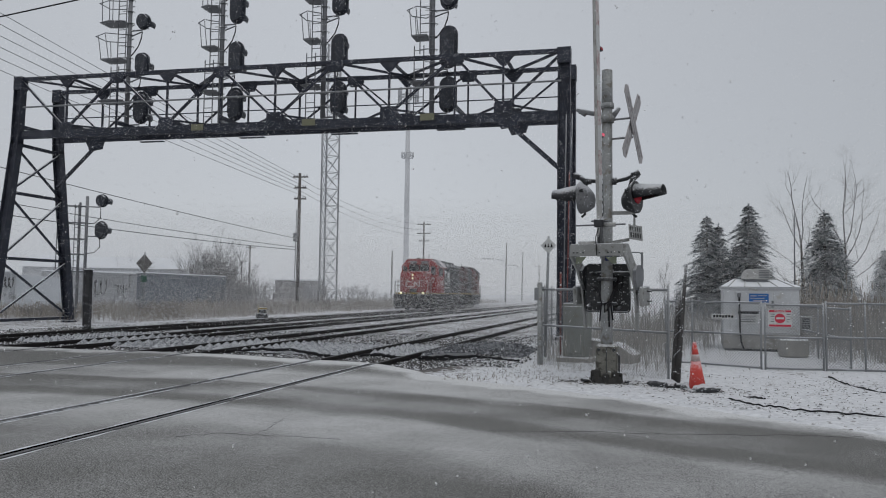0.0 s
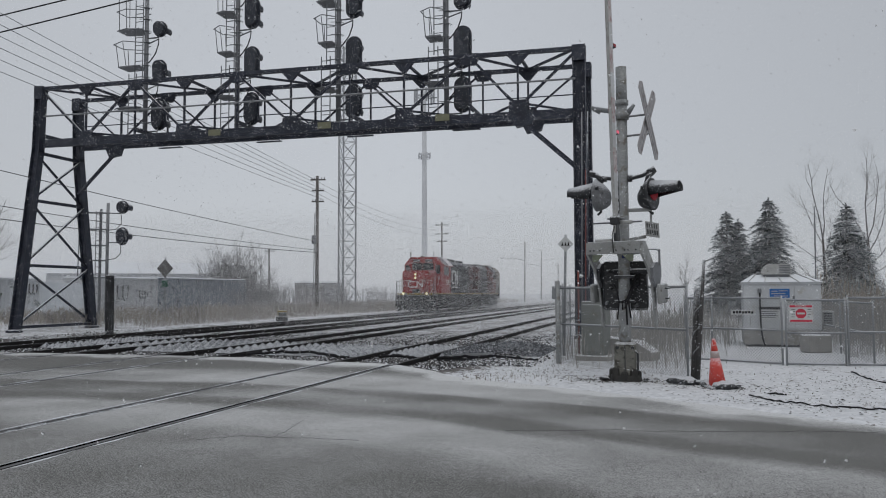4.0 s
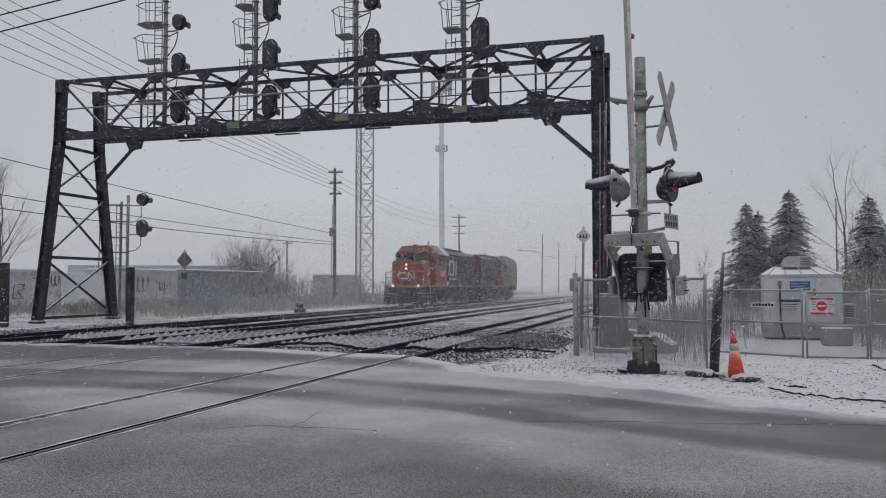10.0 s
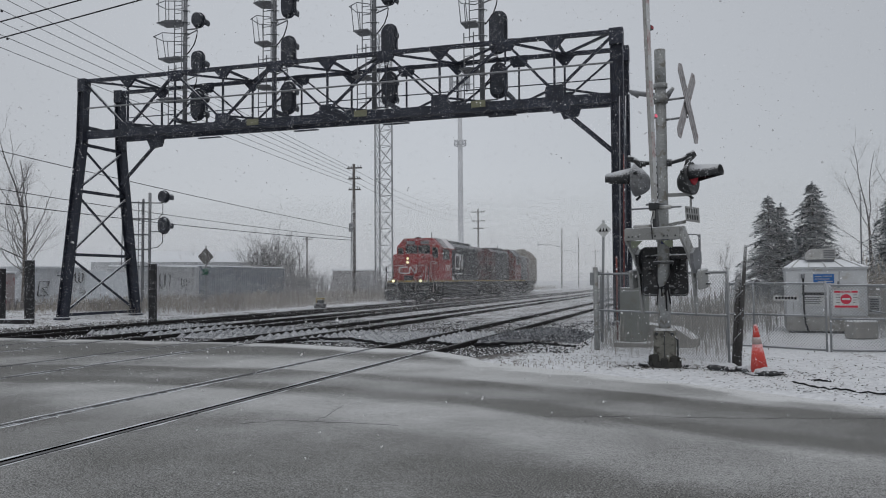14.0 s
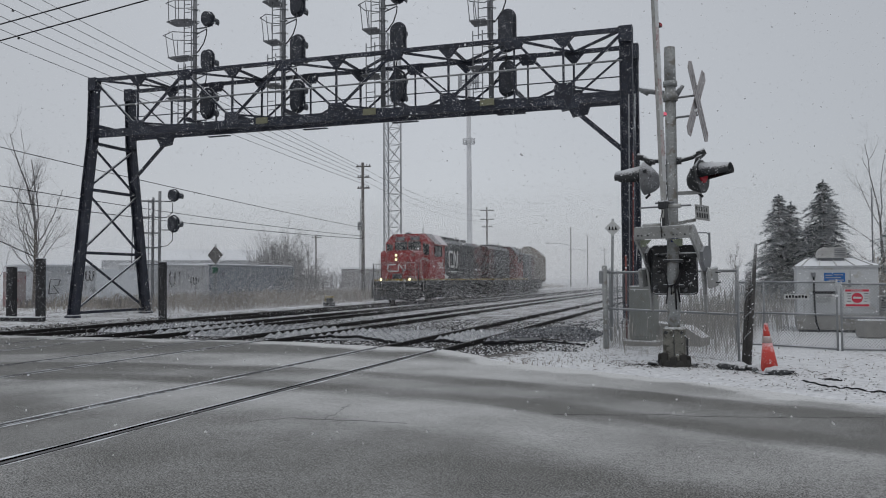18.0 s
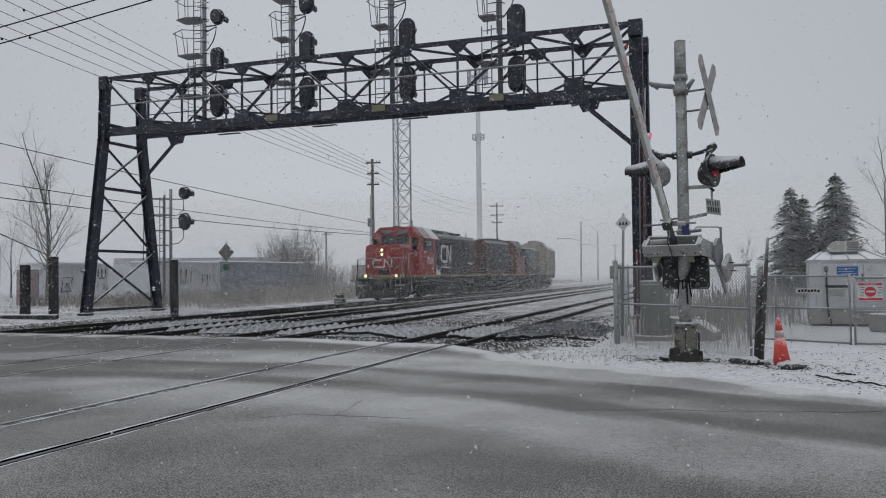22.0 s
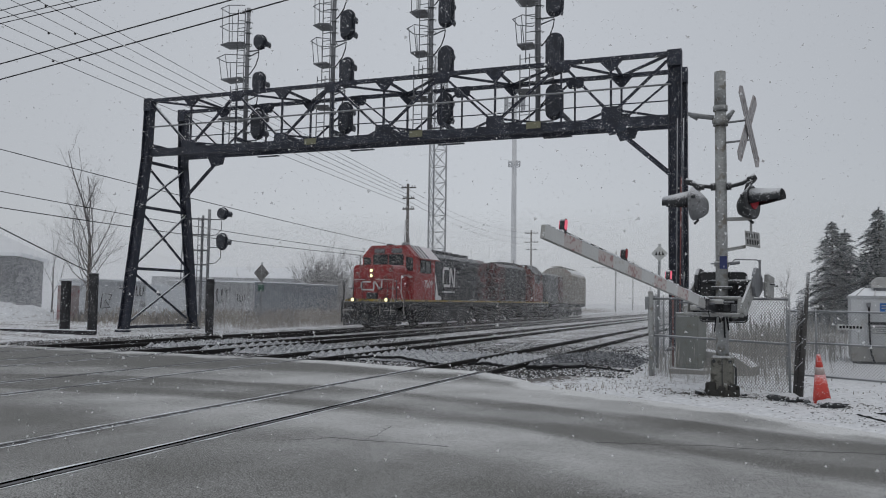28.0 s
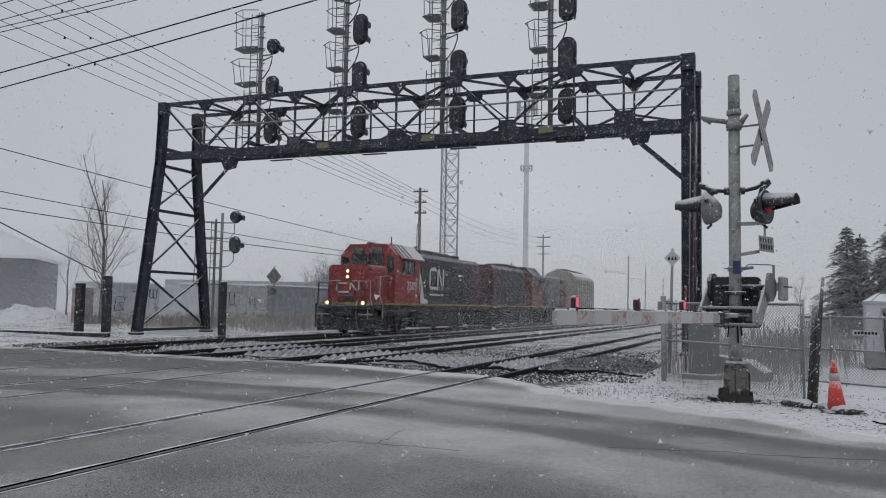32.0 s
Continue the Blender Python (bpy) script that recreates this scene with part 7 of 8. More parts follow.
    for s in (-1, 1):
        bm = BM()
        tube(bm, (s * 0.93, 0.97, 1.42), (s * 0.93, 0.85, 1.42), 0.12, seg=16)
        c = part("ditch_light", bm, M_BLACK, t, "low ditch light")
        part("lens", tube(BM(), (s * 0.93, 0.85, 1.42), (s * 0.93, 0.835, 1.42), 0.085, seg=16), M_HEAD if lit else M_OFF, c, "glowing lens" if lit else "")
    if lit:
        for hx in (-1.22, -0.62, 0.62, 1.22):
            part("step_rail", pipe(BM(), [(hx, 0.82, 0.45), (hx, 0.8, 1.3), (hx, 0.84, 1.5)], 0.02), M_RAILING, t, "white grab rail by the steps")
        part("anticlimber", box(BM(), (-1.3, 0.72, 1.12), (1.3, 0.98, 1.3), 0.03), M_UNDER, t, "black ribbed beam over the coupler")
        part("mu_hoses", pipe(BM(), [(-0.5, 0.8, 1.1), (-0.45, 0.68, 0.8), (-0.25, 0.66, 0.7), (-0.2, 0.8, 1.0)], 0.03), M_UNDER, t, "looped hose")
        part("mu_hoses", pipe(BM(), [(0.5, 0.8, 1.1), (0.45, 0.68, 0.8), (0.25, 0.66, 0.7), (0.2, 0.8, 1.0)], 0.03), M_UNDER, t, "looped hose")
        part("plough", plate(BM(), [(-1.35, 0.12), (0, 0.3), (1.35, 0.12), (1.35, 0.62), (-1.35, 0.62)], 0.06, (0, 0.7, 0.0), (1, 0, 0), (0, 0.2, 1)), M_UNDER, t, "black plough plate")
    for q in range(9):
        part("louvre_door", box(BM(), (0.94, 9.2 + q * 0.55 if L > 16 else 7.6 + q * 0.4, 3.0), (0.965, 9.62 + q * 0.55 if L > 16 else 7.9 + q * 0.4, 3.6), 0.008), M_UNDER, t, "upper hood panel")
    # cab
    cab = [(-1.5, 1.42), (1.5, 1.42), (1.5, 3.72), (1.0, 4.27), (-1.0, 4.27), (-1.5, 3.72)]
    bm = BM()
    plate(bm, cab, 2.75, (0, 4.3, 0), (1, 0, 0), (0, 0, 1))
    cb = part("cab", bm, red, t, "red cab")
    cy = 2.925
    for s in (-1, 1):
        bm = BM()
        plate(bm, [(-0.43, -0.22), (0.43, -0.22), (0.43, 0.3), (0.38, 0.36), (-0.38, 0.36), (-0.43, 0.3)], 0.03, (s * 0.45, cy, 3.45), (1, 0, 0), (0, 0, 1))
        part("cab_window", bm, M_GLASS, cb, "dark cab window")
        bm = BM()
        plate(bm, [(-0.2, -0.38), (0.2, -0.38), (0.2, 0.3), (-0.2, 0.36)], 0.03, (s * 1.22, cy, 3.32), (1, 0, 0), (0, 0, 1))
        part("cab_window", bm, M_GLASS, cb, "dark cab window")
        bm = BM()
        plate(bm, [(-0.62, -0.3), (0.62, -0.3), (0.62, 0.3), (-0.62, 0.3)], 0.03, (s * 1.5, 4.35, 3.2), (0, 1, 0), (0, 0, 1))
        part("cab_window", bm, M_GLASS, cb, "dark cab window")
    for s in (-1, 1):
        bm = BM()
        for dy in (-0.66, 0.66, 0.0):
            bar(bm, (s * 1.515, 4.35 + dy, 2.88), (s * 1.515, 4.35 + dy, 3.52), 0.05, 0.04)
        for dz in (2.88, 3.52):
            bar(bm, (s * 1.515, 3.69, dz), (s * 1.515, 5.01, dz), 0.05, 0.05)
        part("window_frame", bm, M_BLACK, cb)
    for s in (-1, 1):
        bm = BM()
        plate(bm, [(-0.3, -0.13), (0.3, -0.13), (0.3, 0.13), (-0.3, 0.13)], 0.06, (s * 0.5, cy - 0.03, 3.98), (1, 0, 0), (0, 0, 1))
        part("number_board", bm, M_BLACK, cb, "dark number board over the windows")
    bm = BM()
    plate(bm, [(-1.68, 3.62), (-1.03, 4.3), (1.03, 4.3), (1.68, 3.62), (1.66, 3.56), (1.0, 4.25), (-1.0, 4.25), (-1.66, 3.56)], 2.6, (0, 4.62, 0.0), (1, 0, 0), (0, 0, 1))
    part("cab_roof", bm, roof, cb, "cab roof with patches of snow")
    for s in (-1, 1):
        for y in (3.5, 3.95, 4.4):
            part("roof_rib", bar(BM(), (s * 1.66, y, 3.66), (s * 1.04, y, 4.31), 0.16, 0.02), M_BLACK, cb, "dark bare strip of the cab roof")
        shade = part("sunshade", bar(BM(), (s * 1.62, 3.72, 3.6), (s * 1.62, 5.02, 3.6), 0.26, 0.03), roof, cb, "snowy sunshade over the side window")
        part("mirror", box(BM(), (s * 1.56, 3.6, 3.05), (s * 1.66, 3.64, 3.4), 0.01), M_BLACK, cb, "wing mirror")
        part("cab_door_rail", tube(BM(), (s * 1.53, 5.2, 1.6), (s * 1.53, 5.2, 2.7), 0.018, seg=6), M_RAILING, cb, "grab rail")
    if number:
        for s in (-1, 1):
            for (o, ux, size) in (((s * 0.5, cy - 0.065, 3.9), Vector((1, 0, 0)), 0.29), ((s * 1.512, 4.75, 2.1), Vector((0, s, 0)), 0.58)):
                cu = bpy.data.curves.new("digits", "FONT")
                cu.body, cu.size, cu.extrude, cu.align_x = number, size, 0.004, "CENTER"
                tmp = bpy.data.objects.new("digits", cu)
                me = bpy.data.meshes.new_from_object(tmp)
                bpy.data.objects.remove(tmp)
                me.materials.append(M_LOGO if size > 0.4 else M_GALV_FAR)
                ob = new("digits", me)
                ob.parent = cb
                nz = ux.cross(Vector((0, 0, 1)))
                ob.matrix_basis = Matrix.Translation(o) @ Matrix((ux, (0, 0, 1), nz)).transposed().to_4x4()
                tagged(ob, "white road number")
    if lit:
        for s in (-1, 1):
            bm = BM()
            plate(bm, [(6.3, 3.4), (6.62, 3.4), (6.98, 2.9), (7.25, 2.2), (7.42, 1.74), (7.9, 1.64), (7.9, 1.46), (7.0, 1.46), (6.9, 1.9), (6.72, 2.4), (6.3, 2.75)], 0.014, (s * 0.972, 0, 0), (0, 1, 0), (0, 0, 1))
            part("livery_slash", bm, M_LOGO, t, "white slanting livery stripe behind the cab")
            for i in range(3):
                part("step_edge", bar(BM(), (s * 0.95, 0.78, 0.42 + i * 0.28), (s * 1.42, 0.78, 0.42 + i * 0.28), 0.03, 0.018), M_GALV, t, "pale worn step edge")
            part("corner_post", tube(BM(), (s * 1.47, 0.9, 0.45), (s * 1.47, 0.9, 2.4), 0.026, seg=6), M_BLACK, t, "dark corner post")
            part("cab_bell", tube(BM(), (s * 1.3, 2.9, 2.62), (s * 1.3, 2.86, 2.62), 0.07, seg=12), M_RAILING, cb, "round pale marker plate")
    # long hood
    hood = [(-0.93, 1.42), (0.93, 1.42), (0.93, 3.88), (0.7, 4.12), (-0.7, 4.12), (-0.93, 3.88)]
    y0, y1 = 5.67, L - 1.3
    ysplit = y1 - (1.7 if red_tail else 0.0)
    bm = BM()
    plate(bm, hood, ysplit - y0, (0, (y0 + ysplit) / 2, 0), (1, 0, 0), (0, 0, 1))
    hd = part("long_hood", bm, M_BLACK, t, "black long hood with access doors")
    if red_tail:
        bm = BM()
        plate(bm, hood, y1 - ysplit, (0, (ysplit + y1) / 2, 0), (1, 0, 0), (0, 0, 1))
        part("hood_end", bm, M_REDDIRTY, t, "red tail end of the hood")
    k = 13
    for s in (-1, 1):
        for i in range(k):
            a, b = y0 + 0.15 + (ysplit - y0 - 0.3) * i / k, y0 + 0.15 + (ysplit - y0 - 0.3) * (i + 1) / k - 0.06
            part("hood_door", box(BM(), (s * 0.94 - 0.015, a, 1.6), (s * 0.94 + 0.015, b, 2.9), 0.008), M_BLACK, hd)
        bm = BM()
        for i in range(10):
            bar(bm, (s * 0.945, y0 + 6.2, 3.05 + i * 0.05), (s * 0.945, ysplit - 0.3, 3.05 + i * 0.05), 0.03, 0.02)
        part("grille", bm, M_UNDER, hd, "louvred intake")
    for i, y in enumerate(y0 + 1.2 + (ysplit - y0 - 2.4) * q / 4 for q in range(5)):
        bm = BM()
        if i in (1, 2):
            box(bm, (-0.55, y - 0.75, 4.1), (0.55, y + 0.75, 4.36), 0.05)
        else:
            tube(bm, (0, y, 4.1), (0, y, 4.32), 0.64, 0.62, 18)
        part("roof_fan", bm, M_BLACK, hd, "roof fan or exhaust housing")
    for s in (-1, 1) if lit else ():
        bm = BM()
        oo = (s * 0.98, 8.1 if s > 0 else 10.0, 2.2)
        ux = (0, s, 0)
        stroke(bm, [(0.85, 1.1), (0.2, 1.1), (0.05, 0.95), (0.05, 0.25), (0.2, 0.1), (1.05, 0.1), (1.12, 0.2), (1.12, 1.0), (1.25, 1.1), (1.72, 0.12), (1.88, 0.15), (1.88, 1.1)], 0.16, oo, ux, (0, 0, 1))
        for i in range(8):
            stroke(bm, [(0.0 + i * 0.25, -0.26), (0.1 + i * 0.25, -0.26)], 0.1, oo, ux, (0, 0, 1))
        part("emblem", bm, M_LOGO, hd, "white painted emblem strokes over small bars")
    # side walkway rails, tank, tread
    for s in (-1, 1):
        bm = BM()
        pipe(bm, [(s * 1.46, 5.8, 1.45), (s * 1.46, 5.9, 2.4), (s * 1.46, L - 0.9, 2.4), (s * 1.46, L - 0.8, 1.45)], 0.02)
        for i in range(7):
            y = 7 + i * (L - 8.5) / 6
            tube(bm, (s * 1.46, y, 1.4), (s * 1.46, y, 2.4), 0.018, seg=6)
        part("side_rail", bm, M_UNDER, t, "handrail along the walkway")
        rail_pts = [(s * 1.44, 0.9, 0.5), (s * 1.44, 0.9, 1.3), (s * 1.26, 0.92, 1.6), (s * 1.26, 0.92, 2.42), (s * 0.3, 0.92, 2.42)]
        part("nose_rail", pipe(BM(), rail_pts, 0.024), M_RAILING if lit else M_UNDER, t, "white bent handrail before the nose")
        rail_pts = [(s * 1.5, 1.7, 0.7), (s * 1.5, 1.7, 1.4), (s * 1.36, 1.66, 1.75), (s * 1.36, 1.66, 2.65), (s * 1.32, 2.7, 2.72)]
        part("nose_rail", pipe(BM(), rail_pts, 0.024), M_RAILING if lit else M_UNDER, t, "white bent handrail beside the nose")
    bm = BM()
    box(bm, (-1.4, 5.6, 0.24), (1.4, L - 5.7, 1.12), 0.12)
    part("fuel_tank", bm, M_UNDER, t, "black fuel tank")
    for s in (-1, 1):
        part("air_reservoir", tube(BM(), (s * 1.38, 2.0, 0.98), (s * 1.38, 4.6, 0.98), 0.13, seg=10), M_UNDER, t)
    bogie(t, 3.35)
    bogie(t, L - 3.35)
    bm = BM()
    box(bm, (-0.35, 3.4, 4.24), (-0.1, 3.9, 4.4), 0.03)
    part("horn", bm, M_BLACK, cb, "roof horn")
    part("aerial", tube(BM(), (0.4, 4.6, 4.22), (0.4, 4.6, 4.75), 0.03, seg=6), M_BLACK, cb)
    return t


LOCO_1 = locomotive(True, "7509", "red and black diesel road-switcher locomotive with lit headlights", True)
LOCO_2 = locomotive(False, "", "second dirty black locomotive with a red cab coupled behind", True, 14.0, M_FADED, M_BLACK)


def slug():
    t = thing("booster_slug", (0, 0, 0), "short dirty grey and red cabless booster unit", "locomotive", "train vehicles")
    L = 7.4
    grey = material("dusty_grey_hood", (0.09, 0.095, 0.1), 0.6, 0, 0.2, 1.2, 30, 0.06, snow=0.6, snow_low=0.6)
    part("underframe", box(BM(), (-1.5, 0.4, 0.95), (1.5, L - 0.4, 1.36), 0.02), M_UNDER, t)
    part("hood", box(BM(), (-0.95, 0.8, 1.4), (0.95, 4.8, 3.9), 0.12), grey, t, "dusty grey hood")
    part("hood_end", box(BM(), (-0.95, 4.83, 1.4), (0.95, L - 0.7, 3.85), 0.12), M_REDDIRTY, t, "faded red hood end")
    for s in (-1, 1):
        part("side_rail", pipe(BM(), [(s * 1.45, 0.5, 1.36), (s * 1.45, 0.5, 2.4), (s * 1.45, L - 0.5, 2.4), (s * 1.45, L - 0.5, 1.36)], 0.022), M_UNDER, t)
        for i in range(4):
            part("hood_door", box(BM(), (s * 0.955 - 0.012, 1.0 + i * 0.92, 1.6), (s * 0.955 + 0.012, 1.84 + i * 0.92, 3.2), 0.008), grey, t)
    part("coupler", box(BM(), (-0.2, -0.05, 0.72), (0.2, L + 0.05, 1.0)), M_UNDER, t)
    bogie(t, 1.9, 0.85)
    bogie(t, L - 1.9, 0.85)
    return t


SLUG = slug()


def covered_hopper():
    h = thing("covered_hopper", (0, 0, 0), "pale grey-beige covered hopper wagon with a rounded roof", "freight wagon", "train vehicles")
    m = material("pale_wagon_paint", (0.27, 0.255, 0.23), 0.6, 0, 0.15, 0.7, 20, 0.06, snow=0.7, snow_low=0.45, second=(0.24, 0.2, 0.17), second_amount=0.25)
    L = 10.6
    prof = [(-1.5, 1.3)] + [(-1.5, 3.85)] + [(1.5 * math.cos(a), 3.85 + 0.9 * math.sin(a)) for a in np.linspace(math.pi * 0.95, math.pi * 0.05, 12)] + [(1.5, 3.85), (1.5, 1.3)]
    bm = BM()
    plate(bm, prof[::-1], L - 1.6, (0, L / 2, 0), (1, 0, 0), (0, 0, 1))
    part("body", bm, m, h)
    for i in range(9):
        y = 1.2 + i * (L - 2.4) / 8
        for s in (-1, 1):
            part("rib", bar(BM(), (s * 1.53, y, 1.3), (s * 1.53, y, 3.95), 0.09, 0.08, (0, 1, 0)), m, h)
    bm = BM()
    bar(bm, (0, 0.9, 4.82), (0, L - 0.9, 4.82), 1.0, 0.06)
    for i in range(5):
        tube(bm, (0, 1.7 + i * 1.8, 4.8), (0, 1.7 + i * 1.8, 4.9), 0.4, seg=12)
    part("roof_walk", bm, m, h, "roof walkway and hatches")
    for i in range(3):
        bm = BM()
        cy = 2.6 + i * 2.7
        b = [bm.verts.new((sx * 1.4, cy + sy * 1.3, 1.32)) for sx, sy in ((-1, -1), (1, -1), (1, 1), (-1, 1))]
        c = [bm.verts.new((sx * 0.5, cy + sy * 0.4, 0.4)) for sx, sy in ((-1, -1), (1, -1), (1, 1), (-1, 1))]
        for q in range(4):
            bm.faces.new((b[q], b[(q + 1) % 4], c[(q + 1) % 4], c[q]))
        bm.faces.new(c)
        bm.faces.new(b[::-1])
        part("hopper_bay", bm, m, h)
    for s in (-1, 1):
        for y in (0.5, L - 0.5):
            bm = BM()
            ladder(bm, s * 1.3, y, 0.7, 3.6, 0.35)
            part("ladder", bm, m, h)
    bm = BM()
    box(bm, (-0.2, 0.0, 0.75), (0.2, 0.9, 1.05))
    box(bm, (-0.2, L - 0.9, 0.75), (0.2, L, 1.05))
    box(bm, (-1.4, 0.3, 1.0), (1.4, L - 0.3, 1.3))
    part("underframe", bm, M_UNDER, h)
    bogie(h, 2.0, 0.9)
    bogie(h, L - 2.0, 0.9)
    return h


WAGON = covered_hopper()
TRAIN_X = -18.15
# distance of the first coupler along the tracks, second by second
TRAIN_Y = [(0, 60.05), (3, 56.85), (6, 53.7), (9, 50.7), (12, 48.1), (15, 45.5), (18, 42.95), (21, 40.25), (24, 37.55), (27, 34.85), (30, 32.2), (32, 30.42)]
# ---- trees and dry growth ----
# real snow dusting, thickened and the green lightened to imitate haze
M_NEEDLE = material("dark_spruce_needles_snow_and_haze", (0.08, 0.103, 0.112), 0.9, 0, 0.3, 1.5, 20, 0, snow=0.55, snow_low=0.35)
M_BARK = material("grey_brown_bark", (0.12, 0.105, 0.095), 0.9, 0, 0.3, 3, 30, 0.2)
M_TWIG = material("fine_bare_twigs", (0.22, 0.21, 0.21), 0.9, 0, 0.25, 2, 20, 0)
M_REED = material("dry_tan_reeds", (0.33, 0.305, 0.275), 0.9, 0, 0.35, 0.5, 8, 0)


def spruce(x, y, h, seed):
    """Whorls of drooping boughs, each a flat spray of short needled twigs, with gaps between the tiers."""
    rnd = random.Random(seed)
    t = thing("spruce_tree", (x, y, 0), "dark spruce tree dusted with snow behind the hut", "tree", "spruces behind the hut")
    part("trunk", tube(BM(), (0, 0, -0.2), (0, 0, h * 0.97), 0.13, 0.02, 8), M_BARK, t)
    verts, faces = [], []

    def needle(c, d, w):
        b = len(verts)
        verts.extend((c - w, c + w, c + d))
        faces.append((b, b + 1, b + 2))
    z = 0.35
    while z < h - 0.12:
        frac = 1 - z / h
        reach = (0.06 + 2.75 * frac ** 0.88) * h / 6.3 * rnd.uniform(0.72, 1.15)
        for k in range(rnd.randint(11, 15)):
            a = rnd.uniform(0, math.tau)
            r = reach * rnd.uniform(0.55, 1.12) * (1 + 0.22 * noise.noise((math.cos(a) * 1.5 + seed, math.sin(a) * 1.5, z * 0.9)))
            lift = rnd.uniform(0.0, 0.22)
            n = max(3, int(r / 0.1))
            for i in range(n):
                s = (i + 0.6) / n
                c = Vector((r * s * math.cos(a), r * s * math.sin(a), z + lift * r * s - 0.42 * r * s * s + rnd.uniform(-0.03, 0.03)))
                span = 0.3 * r * (1 - s) + 0.1
                for side in (-1, 1):
                    for q in range(3):
                        aa = a + side * rnd.uniform(0.35, 1.15)
                        u = Vector((math.cos(aa), math.sin(aa), rnd.uniform(-0.35, 0.05)))
                        p = c + u * (span * rnd.uniform(0, 0.75))
                        ll = rnd.uniform(0.1, 0.2)
                        needle(p, u * ll, Vector((-math.sin(aa), math.cos(aa), rnd.uniform(-0.5, 0.5))) * rnd.uniform(0.02, 0.05))
                needle(c, Vector((math.cos(a), math.sin(a), -0.2)) * 0.2, Vector((-math.sin(a), math.cos(a), 0.2)) * 0.04)
        z += rnd.uniform(0.1, 0.17)
    for i in range(60):
        a = rnd.uniform(0, math.tau)
        needle(Vector((0, 0, h - rnd.uniform(0, 0.6))), Vector((math.cos(a) * 0.12, math.sin(a) * 0.12, 0.1)), Vector((-math.sin(a), math.cos(a), 0)) * 0.02)
    me = bpy.data.meshes.new("crown")
    me.from_pydata(verts, [], faces)
    me.materials.append(M_NEEDLE)
    ob = new("crown", me)
    ob.parent = t
    return t


def branching(bm, rnd, p, d, length, r, depth, spread=0.55):
    q = p + d * length
    tube(bm, p, q, r, r * 0.7, 5 if depth > 1 else 3, caps=False)
    if depth == 0:
        return
    k = rnd.randint(2, 3) if depth > 1 else rnd.randint(2, 4)
    for _ in range(k):
        nd = (d + Vector((rnd.uniform(-1, 1), rnd.uniform(-1, 1), rnd.uniform(-0.2, 0.7))) * spread).normalized()
        s = rnd.uniform(0.45, 1.0)
        branching(bm, rnd, p.lerp(q, s), nd, length * rnd.uniform(0.55, 0.8), r * 0.55, depth - 1, spread)


def bare_tree(x, y, h, seed, label, group, spread=0.5, depth=5, lean=0.0):
    rnd = random.Random(seed)
    t = thing("bare_tree", (x, y, 0), label, "tree", group)
    part("trunk", tube(BM(), (0, 0, -0.3), (lean * h * 0.5, 0, h * 0.45), 0.02 * h ** 0.75, 0.012 * h ** 0.75, 8), M_BARK, t)
    bm = BM()
    n = 9
    for i in range(n):
        s = 0.18 + 0.27 * i / n if i < n - 2 else 0.45
        a = rnd.uniform(0, math.tau)
        d = Vector((math.cos(a) * 0.55, math.sin(a) * 0.55, 1.1)).normalized() if i < n - 2 else Vector((rnd.uniform(-0.15, 0.15), rnd.uniform(-0.15, 0.15), 1)).normalized()
        branching(bm, rnd, Vector((lean * h * s, 0, h * s)), d, h * rnd.uniform(0.19, 0.27), 0.0048 * h, depth - 1, spread)
    part("crown", bm, M_TWIG, t, "open crown of fine bare twigs")
    return t


for i, (az, d, h) in enumerate([(4.2, 48, 6.1), (4.95, 49, 5.7), (6.9, 47, 6.65), (6.1, 51, 4.6), (11.56, 47, 6.2), (12.3, 50, 4.6), (15.0, 75, 5.6), (16.6, 75, 5.6)]):
    p = polar(az, d)
    spruce(p.x, p.y, h, 10 + i)
def limb(bm, rnd, p, d, length, r, depth, rise=0.25, wander=0.22):
    """A limb of several bent lengths that throws off side limbs and tapers into twigs."""
    k = 5 if depth > 1 else 3
    step = length / k
    for i in range(k):
        d = (d + Vector((rnd.uniform(-1, 1), rnd.uniform(-1, 1), rnd.uniform(-0.5, 0.5))) * wander + Vector((0, 0, rise * 0.3))).normalized()
        q = p + d * step
        ra, rb = r * (1 - 0.75 * i / k), r * (1 - 0.75 * (i + 1) / k)
        tube(bm, p, q, ra, rb, 6 if depth > 2 else 3, caps=False)
        if depth > 0 and i > 0:
            for _ in range(rnd.randint(1, 2) if depth > 1 else 3):
                side = Vector((rnd.uniform(-1, 1), rnd.uniform(-1, 1), rnd.uniform(-0.1, 0.5)))
                side = (side - d * side.dot(d)).normalized()
                limb(bm, rnd, p.lerp(q, rnd.random()), (d * 0.75 + side * 0.75).normalized(), length * rnd.uniform(0.35, 0.6) * (1.15 - 0.5 * i / k), rb * 0.62, depth - 1, rise, wander)
        p = q


